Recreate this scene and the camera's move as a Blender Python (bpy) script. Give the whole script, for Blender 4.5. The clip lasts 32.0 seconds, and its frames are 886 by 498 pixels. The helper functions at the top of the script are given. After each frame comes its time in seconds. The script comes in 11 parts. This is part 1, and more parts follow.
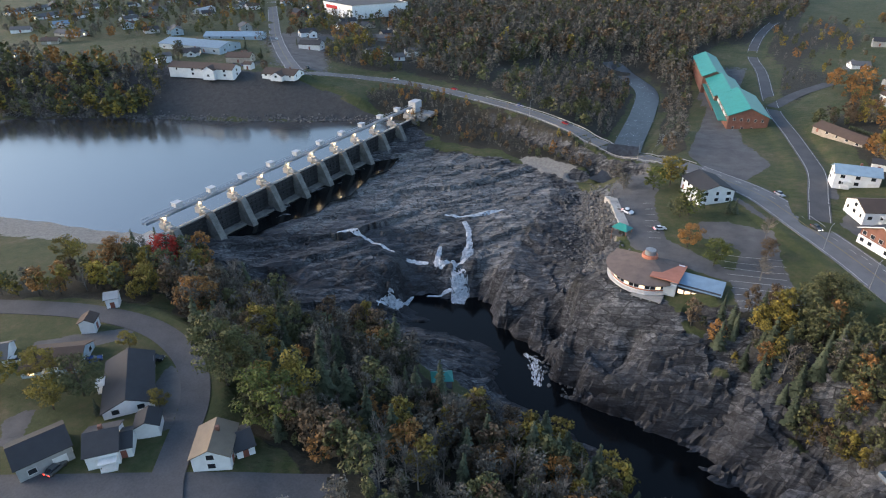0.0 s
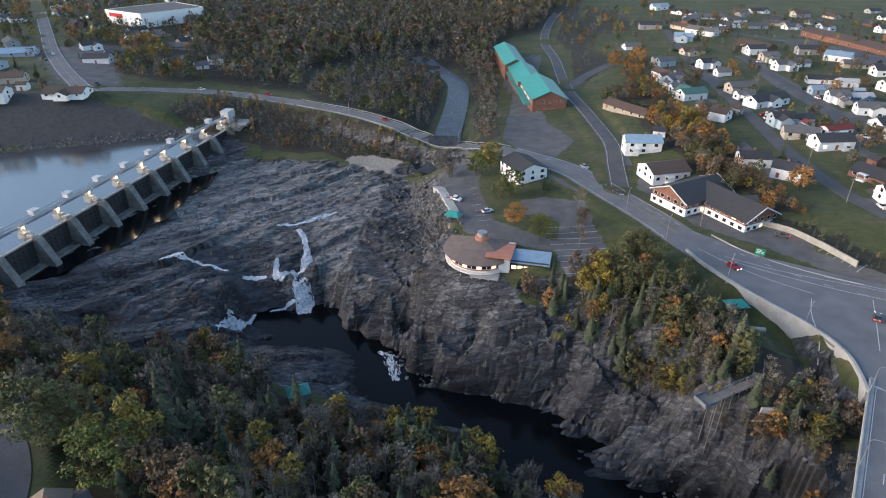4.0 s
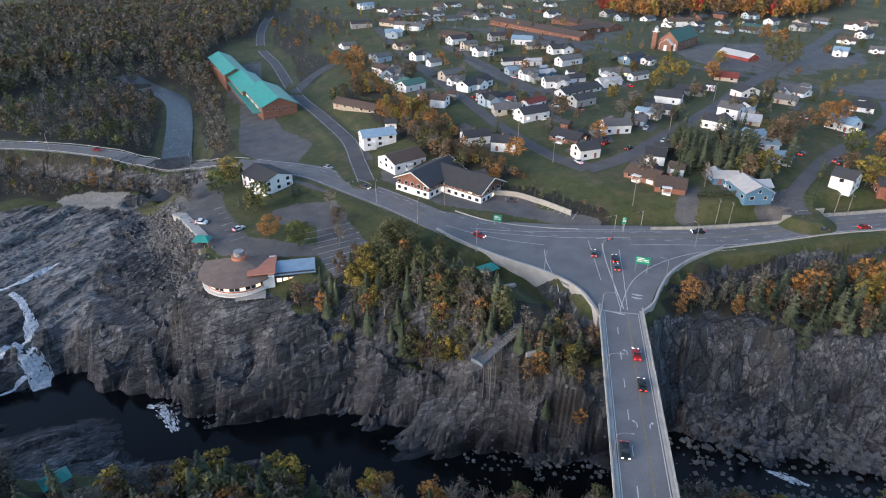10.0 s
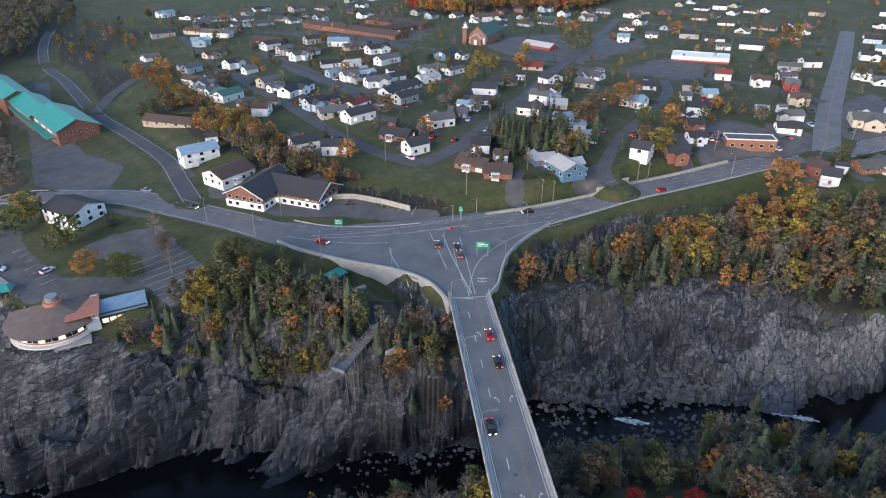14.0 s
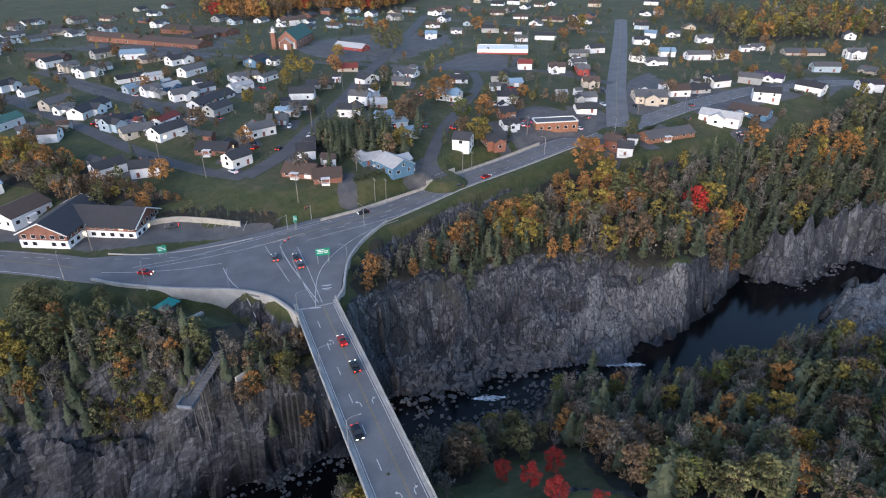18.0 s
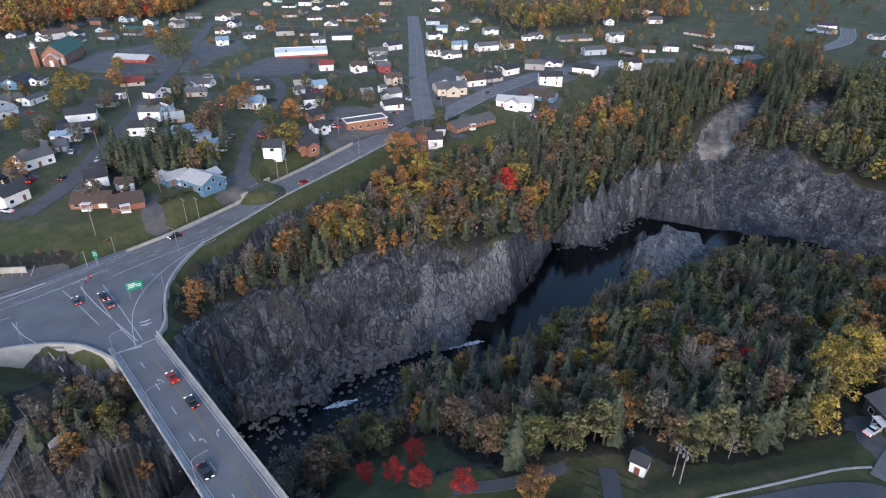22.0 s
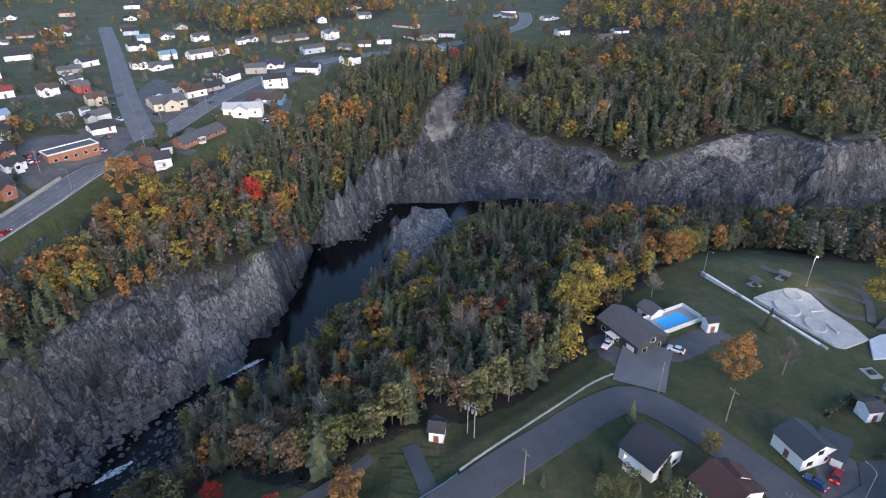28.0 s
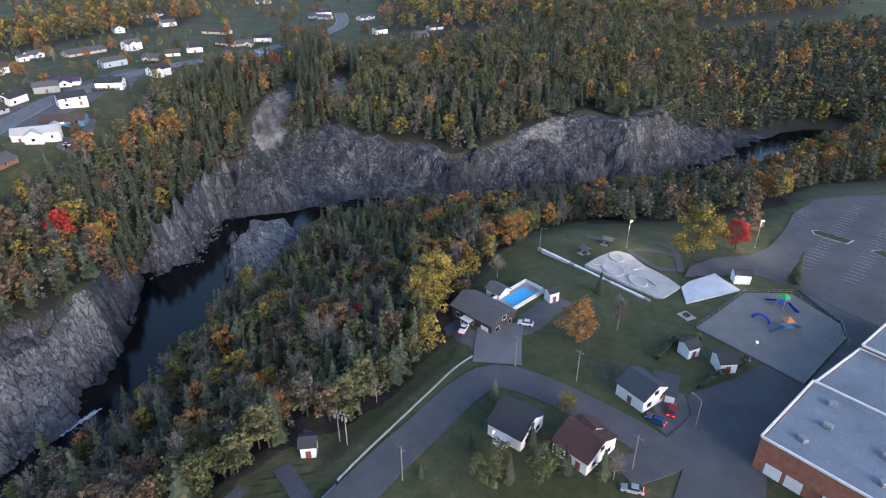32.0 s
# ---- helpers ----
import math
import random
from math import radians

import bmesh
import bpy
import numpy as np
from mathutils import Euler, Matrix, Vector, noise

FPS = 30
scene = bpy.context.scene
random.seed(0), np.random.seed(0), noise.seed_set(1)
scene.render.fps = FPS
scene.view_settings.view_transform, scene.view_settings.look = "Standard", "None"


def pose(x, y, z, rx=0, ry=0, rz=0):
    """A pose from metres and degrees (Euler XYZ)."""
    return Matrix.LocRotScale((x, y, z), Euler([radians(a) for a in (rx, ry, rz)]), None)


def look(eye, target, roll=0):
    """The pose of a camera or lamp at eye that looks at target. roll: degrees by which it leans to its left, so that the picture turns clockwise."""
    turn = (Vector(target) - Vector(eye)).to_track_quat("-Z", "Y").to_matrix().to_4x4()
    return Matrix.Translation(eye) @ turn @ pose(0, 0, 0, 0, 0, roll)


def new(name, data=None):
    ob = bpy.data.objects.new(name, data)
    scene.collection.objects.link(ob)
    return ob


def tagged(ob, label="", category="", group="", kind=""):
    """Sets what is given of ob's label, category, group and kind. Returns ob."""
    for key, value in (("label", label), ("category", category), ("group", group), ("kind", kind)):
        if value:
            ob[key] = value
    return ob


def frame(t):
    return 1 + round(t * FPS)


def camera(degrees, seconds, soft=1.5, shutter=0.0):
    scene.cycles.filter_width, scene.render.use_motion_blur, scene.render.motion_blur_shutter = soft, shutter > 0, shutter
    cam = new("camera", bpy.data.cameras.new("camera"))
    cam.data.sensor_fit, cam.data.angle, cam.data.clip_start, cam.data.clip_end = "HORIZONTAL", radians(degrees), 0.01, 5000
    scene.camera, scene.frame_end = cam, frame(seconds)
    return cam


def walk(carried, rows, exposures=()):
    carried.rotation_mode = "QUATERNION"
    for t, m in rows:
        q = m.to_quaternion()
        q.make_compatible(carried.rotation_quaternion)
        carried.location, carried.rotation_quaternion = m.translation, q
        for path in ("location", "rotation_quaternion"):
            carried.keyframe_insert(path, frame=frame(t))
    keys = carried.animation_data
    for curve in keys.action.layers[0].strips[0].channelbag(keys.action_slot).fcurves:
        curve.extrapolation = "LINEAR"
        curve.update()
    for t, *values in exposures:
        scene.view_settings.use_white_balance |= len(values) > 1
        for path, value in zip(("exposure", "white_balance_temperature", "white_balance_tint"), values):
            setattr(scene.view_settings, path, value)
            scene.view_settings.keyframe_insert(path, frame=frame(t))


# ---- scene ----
cam = camera(72.0, 32.0, 1.1)
EYE = 100.0
# seconds, turn to the left, tilt
ROWS = [
    (0.0, 30.58, -28.84), (0.5, 28.43, -28.87), (1.0, 26.33, -28.89), (1.5, 24.28, -28.91),
    (2.0, 22.23, -28.91), (2.5, 20.18, -28.90), (3.0, 18.00, -28.91), (3.5, 15.72, -28.91),
    (4.0, 13.45, -28.89), (4.5, 11.18, -28.86), (6.5, 2.40, -28.79), (7.0, 0.39, -28.76),
    (7.5, -1.59, -28.76), (8.0, -3.58, -28.74), (8.5, -5.60, -28.70), (9.0, -7.64, -28.68),
    (9.5, -9.65, -28.66), (10.0, -11.69, -28.64), (10.5, -13.77, -28.64), (11.0, -15.83, -28.60),
    (11.5, -17.87, -28.60), (12.0, -19.96, -28.60), (12.5, -22.06, -28.58), (13.0, -24.10, -28.57),
    (13.5, -26.13, -28.55), (14.0, -28.14, -28.54), (14.5, -30.16, -28.54), (16.5, -38.54, -28.49),
    (17.0, -40.72, -28.47), (17.5, -42.86, -28.44), (18.0, -45.04, -28.44), (18.5, -47.29, -28.43),
    (19.0, -49.48, -28.44), (19.5, -51.76, -28.44), (20.0, -54.03, -28.43), (20.5, -56.33, -28.41),
    (21.0, -58.59, -28.41), (21.5, -60.83, -28.41), (22.0, -63.12, -28.44), (22.5, -65.44, -28.47),
    (23.0, -67.76, -28.47), (23.5, -70.17, -28.48), (24.0, -72.49, -28.48), (24.5, -74.72, -28.49),
    (25.0, -76.90, -28.47), (25.5, -79.04, -28.49), (27.5, -86.27, -28.50), (28.0, -88.25, -28.50),
    (28.5, -90.33, -28.48), (29.0, -92.35, -28.47), (29.5, -94.36, -28.48), (30.0, -96.37, -28.48),
    (30.5, -98.38, -28.50), (31.0, -100.40, -28.49), (31.5, -102.40, -28.49), (32.0, -104.43, -28.48),
]
walk(cam, [(t, pose(0, 0, EYE, 90 + tilt, 0, turn)) for t, turn, tilt in ROWS],
     [(0.0, 1.68, 6800, 15), (9.0, 1.62, 6550, 15), (20.0, 1.5, 6100, 17), (32.0, 1.66, 6050, 18)])

# dusk under a pale sky: soft light from behind the far reservoir and the west
world = bpy.data.worlds.new("dusk_sky")
scene.world = world
world.use_nodes = True
sky = world.node_tree.nodes.new("ShaderNodeTexSky")
sky.sky_type, sky.sun_disc = "NISHITA", False
sky.sun_elevation, sky.sun_rotation = radians(10), radians(246)
sky.altitude, sky.air_density, sky.dust_density, sky.ozone_density = 200, 1.0, 1.5, 2.0
background = world.node_tree.nodes["Background"]
background.inputs["Strength"].default_value = 0.15
world.node_tree.links.new(sky.outputs["Color"], background.inputs["Color"])
sun = new("sun", bpy.data.lights.new("sun", "SUN"))
sun.data.energy, sun.data.angle, sun.data.color = 0.9, radians(35), (1.0, 0.91, 0.84)
sun.matrix_world = look((-300, -134, 115), (0, 0, 0))

# ---- materials ----
def base_material(name, roughness=0.8, metallic=0.0):
    m = bpy.data.materials.new(name)
    m.use_nodes = True
    b = m.node_tree.nodes["Principled BSDF"]
    b.inputs["Roughness"].default_value, b.inputs["Metallic"].default_value = roughness, metallic
    return m, m.node_tree.nodes, m.node_tree.links, b


def ramp(nodes, stops):
    r = nodes.new("ShaderNodeValToRGB")
    while len(r.color_ramp.elements) < len(stops):
        r.color_ramp.elements.new(0.5)
    for e, (at, c) in zip(r.color_ramp.elements, stops):
        e.position, e.color = at, (*c, 1)
    return r


def noise_at(nodes, links, where, scale, detail=6.0, rough=0.6, distortion=0.0):
    n = nodes.new("ShaderNodeTexNoise")
    n.inputs["Scale"].default_value, n.inputs["Detail"].default_value = scale, detail
    n.inputs["Roughness"].default_value, n.inputs["Distortion"].default_value = rough, distortion
    links.new(where, n.inputs["Vector"])
    return n.outputs["Fac"]


def mixed(nodes, links, fac, a, b, how="MIX"):
    n = nodes.new("ShaderNodeMix")
    n.data_type, n.blend_type = "RGBA", how
    for value, socket in ((fac, n.inputs[0]), (a, n.inputs[6]), (b, n.inputs[7])):
        if hasattr(value, "links"):
            links.new(value, socket)
        elif isinstance(value, (int, float)):
            socket.default_value = value
        else:
            socket.default_value = (*value, 1)
    return n.outputs[2]


def bumped(nodes, links, b, fac, strength=0.4, distance=0.2):
    n = nodes.new("ShaderNodeBump")
    n.inputs["Strength"].default_value, n.inputs["Distance"].default_value = strength, distance
    links.new(fac, n.inputs["Height"])
    links.new(n.outputs["Normal"], b.inputs["Normal"])


def place(nodes):
    return nodes.new("ShaderNodeNewGeometry").outputs["Position"]


def worn(name, dark, light, scale=0.4, fine=6.0, roughness=0.8, bump=0.2, metallic=0.0, by_object=0.0):
    """A matt surface with stains and grain between two colours, in world metres; by_object shifts its shade from thing to thing."""
    m, nodes, links, b = base_material(name, roughness, metallic)
    where = place(nodes)
    broad, grain = noise_at(nodes, links, where, scale), noise_at(nodes, links, where, fine, 3.0)
    both = mixed(nodes, links, 0.4, broad, grain)
    colour = ramp(nodes, ((0.3, dark), (0.7, light)))
    links.new(both, colour.inputs[0])
    out = colour.outputs[0]
    if by_object:
        info = nodes.new("ShaderNodeObjectInfo")
        shade = ramp(nodes, ((0.0, (1 - by_object,) * 3), (1.0, (1, 1, 1))))
        links.new(info.outputs["Random"], shade.inputs[0])
        out = mixed(nodes, links, 1.0, out, shade.outputs[0], "MULTIPLY")
    links.new(out, b.inputs["Base Color"])
    bumped(nodes, links, b, grain, bump, 0.05)
    return m


def foliage(name, low, mid, high, translucent=0.0):
    """Leaves: the shade changes from leaf to leaf and from tree to tree."""
    m, nodes, links, b = base_material(name, 0.75)
    g = nodes.new("ShaderNodeNewGeometry")
    trees = noise_at(nodes, links, g.outputs["Position"], 0.11, 2.0)
    both = mixed(nodes, links, 0.78, g.outputs["Random Per Island"], trees)
    colour = ramp(nodes, ((0.22, low), (0.5, mid), (0.8, high)))
    links.new(both, colour.inputs[0])
    links.new(colour.outputs[0], b.inputs["Base Color"])
    b.inputs["Specular IOR Level"].default_value = 0.2
    return m


def ground_material():
    """Lawn, wood floor, rock and gravel, by the land's own masks."""
    m, nodes, links, b = base_material("ground", 0.9)
    where = place(nodes)

    def mask(name):
        n = nodes.new("ShaderNodeAttribute")
        n.attribute_name = name
        return n.outputs["Fac"]

    def sharp(name, scale):
        s = nodes.new("ShaderNodeMath")
        s.operation = "ADD"
        links.new(mask(name), s.inputs[0])
        links.new(noise_at(nodes, links, where, scale, 5.0), s.inputs[1])
        r = ramp(nodes, ((0.90, (0, 0, 0)), (1.0, (1, 1, 1))))
        links.new(s.outputs[0], r.inputs[0])
        return r.outputs[0]

    lawn = ramp(nodes, ((0.36, (0.02, 0.03, 0.008)), (0.47, (0.04, 0.052, 0.014)), (0.56, (0.066, 0.064, 0.026)), (0.65, (0.115, 0.092, 0.056))))
    links.new(mixed(nodes, links, 0.4, noise_at(nodes, links, where, 0.05, 9.0, 0.72), noise_at(nodes, links, where, 0.35, 6.0, 0.7)), lawn.inputs[0])
    # wood floor, its colours lowered to deepen the shade under the trees
    floor = ramp(nodes, ((0.3, (0.012, 0.012, 0.008)), (0.6, (0.030, 0.027, 0.017)), (0.85, (0.062, 0.05, 0.03))))
    links.new(noise_at(nodes, links, where, 0.5, 8.0, 0.7), floor.inputs[0])
    # rock: worn blocks on the flats, upright joints on the cliffs, paler patches by mask
    def laid(turn, scale, kind="POINT"):
        n = nodes.new("ShaderNodeMapping")
        n.vector_type = kind
        n.inputs["Rotation"].default_value = [radians(a) for a in turn]
        n.inputs["Scale"].default_value = scale
        links.new(where, n.inputs["Vector"])
        return n.outputs[0]

    def bent(vector, scale, by):
        n = nodes.new("ShaderNodeTexNoise")
        n.inputs["Scale"].default_value, n.inputs["Detail"].default_value = scale, 3.0
        links.new(where, n.inputs["Vector"])
        v = nodes.new("ShaderNodeVectorMath")
        v.operation = "MULTIPLY_ADD"
        links.new(n.outputs["Color"], v.inputs[0])
        v.inputs[1].default_value = (by, by, by)
        links.new(vector, v.inputs[2])
        return v.outputs[0]

    def blocks(vector, scale):
        """The tone of broken blocks and the joints between them."""
        n = nodes.new("ShaderNodeTexVoronoi")
        n.feature = "DISTANCE_TO_EDGE"
        n.inputs["Scale"].default_value = scale
        links.new(vector, n.inputs["Vector"])
        c = nodes.new("ShaderNodeTexVoronoi")
        c.inputs["Scale"].default_value = scale
        links.new(vector, c.inputs["Vector"])
        tone = nodes.new("ShaderNodeSeparateColor")
        links.new(c.outputs["Color"], tone.inputs[0])
        return tone.outputs[0], n.outputs["Distance"]

    split = nodes.new("ShaderNodeSeparateXYZ")
    links.new(nodes.new("ShaderNodeNewGeometry").outputs["True Normal"], split.inputs[0])
    steep = ramp(nodes, ((0.45, (1, 1, 1)), (0.8, (0, 0, 0))))
    links.new(split.outputs["Z"], steep.inputs[0])
    both = nodes.new("ShaderNodeMath")
    both.operation = "MULTIPLY"
    links.new(steep.outputs[0], both.inputs[0])
    links.new(mask("fluted"), both.inputs[1])
    slab = bent(laid((-24, -8, 22), (5.2, 2.0, 1.3), "TEXTURE"), 0.3, 0.55)
    column = bent(laid((14, -12, 0), (0.4, 0.4, 0.13)), 0.3, 0.6)
    lay = nodes.new("ShaderNodeMix")
    lay.data_type = "VECTOR"
    links.new(both.outputs[0], lay.inputs["Factor"])
    links.new(slab, lay.inputs[4])
    links.new(column, lay.inputs[5])
    body, body_gap = blocks(lay.outputs[1], 0.5)
    chip, chip_gap = blocks(lay.outputs[1], 1.5)
    beds = noise_at(nodes, links, laid((-24, -8, 22), (9, 4.5, 1.0), "TEXTURE"), 1.0, 9.0, 0.68, 0.3)
    joints = noise_at(nodes, links, laid((14, -12, 0), (0.3, 0.3, 0.09)), 1.0, 9.0, 0.7, 0.3)
    grain = mixed(nodes, links, both.outputs[0], beds, joints)
    spots = noise_at(nodes, links, where, 0.045, 7.0, 0.62)
    speck = noise_at(nodes, links, where, 1.1, 6.0, 0.7)
    tone = mixed(nodes, links, 0.5, mixed(nodes, links, 0.42, grain, spots), mixed(nodes, links, 0.35, speck, mixed(nodes, links, 0.5, body, chip)))
    stone = ramp(nodes, ((0.35, (0.007, 0.008, 0.010)), (0.44, (0.027, 0.028, 0.032)), (0.53, (0.07, 0.072, 0.077)), (0.67, (0.25, 0.25, 0.252))))
    links.new(tone, stone.inputs[0])
    pale = ramp(nodes, ((0.34, (0.034, 0.034, 0.036)), (0.44, (0.098, 0.096, 0.096)), (0.54, (0.182, 0.178, 0.174)), (0.66, (0.36, 0.35, 0.34))))
    links.new(tone, pale.inputs[0])
    rock = mixed(nodes, links, sharp("pale", 0.12), stone.outputs[0], pale.outputs[0])
    # crevice shade painted into the colour as dark lines along the block edges
    for gap, width, dark in ((body_gap, 0.045, 0.16), (chip_gap, 0.04, 0.42)):
        crack = ramp(nodes, ((0.0, (dark, dark, dark)), (width, (1, 1, 1))))
        links.new(gap, crack.inputs[0])
        rock = mixed(nodes, links, 1.0, rock, crack.outputs[0], "MULTIPLY")
    # lichen and thin soil in the hollows
    moss = ramp(nodes, ((0.56, (0, 0, 0)), (0.66, (0.55, 0.55, 0.55))))
    links.new(noise_at(nodes, links, where, 0.06, 9.0, 0.75), moss.inputs[0])
    rock = mixed(nodes, links, moss.outputs[0], rock, (0.05, 0.047, 0.034))
    # darker where the rock is wet, and where shade is painted on the slabs
    wet_or_shaded = mixed(nodes, links, mask("wet_or_shaded"), rock, mixed(nodes, links, 1.0, rock, (0.36, 0.36, 0.40), "MULTIPLY"))
    gravel = ramp(nodes, ((0.3, (0.13, 0.125, 0.115)), (0.7, (0.27, 0.26, 0.24))))
    links.new(noise_at(nodes, links, where, 0.8, 8.0, 0.75), gravel.inputs[0])
    paved = ramp(nodes, ((0.3, (0.06, 0.06, 0.063)), (0.7, (0.115, 0.115, 0.118))))
    links.new(noise_at(nodes, links, where, 0.15, 8.0, 0.65), paved.inputs[0])
    c = mixed(nodes, links, sharp("wood", 0.35), lawn.outputs[0], floor.outputs[0])
    c = mixed(nodes, links, sharp("gravel", 0.3), c, gravel.outputs[0])
    rolled = ramp(nodes, ((0.3, (0.028, 0.029, 0.031)), (0.7, (0.055, 0.056, 0.058))))
    links.new(noise_at(nodes, links, where, 0.4, 8.0, 0.7), rolled.inputs[0])
    c = mixed(nodes, links, sharp("rolled", 0.3), c, rolled.outputs[0])
    c = mixed(nodes, links, sharp("paved", 0.5), c, paved.outputs[0])
    c = mixed(nodes, links, sharp("rock", 0.4), c, wet_or_shaded)
    sand = ramp(nodes, ((0.36, (0.05, 0.047, 0.043)), (0.5, (0.145, 0.13, 0.112)), (0.62, (0.31, 0.28, 0.24))))
    links.new(mixed(nodes, links, 0.5, spots, grain), sand.inputs[0])
    c = mixed(nodes, links, sharp("sand", 0.2), c, sand.outputs[0])
    links.new(c, b.inputs["Base Color"])
    shine = ramp(nodes, ((0.0, (0.92, 0.92, 0.92)), (1.0, (0.45, 0.45, 0.45))))
    links.new(mask("wet_or_shaded"), shine.inputs[0])
    links.new(shine.outputs[0], b.inputs["Roughness"])
    relief = mixed(nodes, links, 0.4, mixed(nodes, links, 0.4, grain, speck), mixed(nodes, links, 0.5, body, chip))
    bumped(nodes, links, b, relief, 0.8, 0.6)
    return m


def water_material(name, colour, roughness, scale, strength):
    m, nodes, links, b = base_material(name, roughness)
    b.inputs["Base Color"].default_value = (*colour, 1)
    b.inputs["IOR"].default_value = 1.33
    bumped(nodes, links, b, noise_at(nodes, links, place(nodes), scale, 4.0), strength, 0.1)
    return m


GROUND = ground_material()
ASPHALT = worn("asphalt", (0.088, 0.089, 0.094), (0.178, 0.178, 0.184), 0.12, 3.0, 0.85, 0.15)
OLD_ASPHALT = worn("old_asphalt", (0.044, 0.046, 0.051), (0.098, 0.100, 0.107), 0.1, 2.0, 0.9, 0.15)
CONCRETE = worn("concrete", (0.17, 0.165, 0.155), (0.34, 0.33, 0.31), 0.25, 3.0, 0.85, 0.2)
PALE_CONCRETE = worn("pale_concrete", (0.22, 0.218, 0.21), (0.42, 0.415, 0.4), 0.25, 3.0, 0.85, 0.15)
PAINT = worn("road_paint", (0.32, 0.32, 0.31), (0.66, 0.66, 0.64), 1.5, 9.0, 0.7, 0.05)
YELLOW_PAINT = worn("yellow_road_paint", (0.16, 0.125, 0.06), (0.36, 0.27, 0.1), 1.5, 9.0, 0.7, 0.05)
STEEL = worn("galvanised_steel", (0.22, 0.23, 0.24), (0.4, 0.41, 0.42), 0.8, 6.0, 0.5, 0.05, 0.6)
DARK_STEEL = worn("dark_steel", (0.02, 0.022, 0.026), (0.06, 0.062, 0.068), 0.8, 6.0, 0.55, 0.1, 0.3)
BLUE_STEEL = worn("blue_grey_steel", (0.13, 0.16, 0.2), (0.24, 0.28, 0.33), 0.8, 6.0, 0.5, 0.05, 0.3)
BARK = worn("bark", (0.03, 0.024, 0.018), (0.085, 0.07, 0.055), 0.5, 8.0, 0.9, 0.3)
PALE_BARK = worn("pale_bark", (0.1, 0.09, 0.08), (0.25, 0.23, 0.21), 0.5, 8.0, 0.85, 0.2)
WATER = water_material("river_water", (0.003, 0.004, 0.005), 0.12, 0.5, 0.2)
WATER.node_tree.nodes["Principled BSDF"].inputs["Specular IOR Level"].default_value = 0.28
LAKE = water_material("reservoir_water", (0.03, 0.032, 0.036), 0.13, 0.35, 0.2)
LAKE.node_tree.nodes["Principled BSDF"].inputs["IOR"].default_value = 3.0
FOAM = worn("white_water", (0.2, 0.225, 0.25), (0.95, 0.96, 0.98), 0.9, 2.2, 0.5, 0.8)
LEAF = {
    "conifer": foliage("fir_needles", (0.014, 0.019, 0.011), (0.067, 0.08, 0.047), (0.145, 0.158, 0.094)),
    "olive": foliage("olive_leaves", (0.022, 0.025, 0.012), (0.088, 0.092, 0.042), (0.175, 0.168, 0.075)),
    "yellow": foliage("yellow_leaves", (0.05, 0.04, 0.012), (0.19, 0.148, 0.036), (0.4, 0.295, 0.055)),
    "orange": foliage("orange_leaves", (0.065, 0.038, 0.018), (0.245, 0.128, 0.046), (0.46, 0.215, 0.06)),
    "russet": foliage("russet_leaves", (0.035, 0.026, 0.018), (0.118, 0.083, 0.052), (0.22, 0.148, 0.088)),
    "dun": foliage("dun_twigs", (0.036, 0.034, 0.028), (0.115, 0.105, 0.086), (0.205, 0.186, 0.152)),
    "red": foliage("red_leaves", (0.10, 0.012, 0.010), (0.32, 0.03, 0.024), (0.5, 0.055, 0.04)),
    "bare": foliage("bare_twigs", (0.062, 0.053, 0.045), (0.165, 0.142, 0.12), (0.29, 0.255, 0.22)),
    "green": foliage("green_leaves", (0.022, 0.030, 0.010), (0.085, 0.098, 0.028), (0.17, 0.18, 0.045)),
}
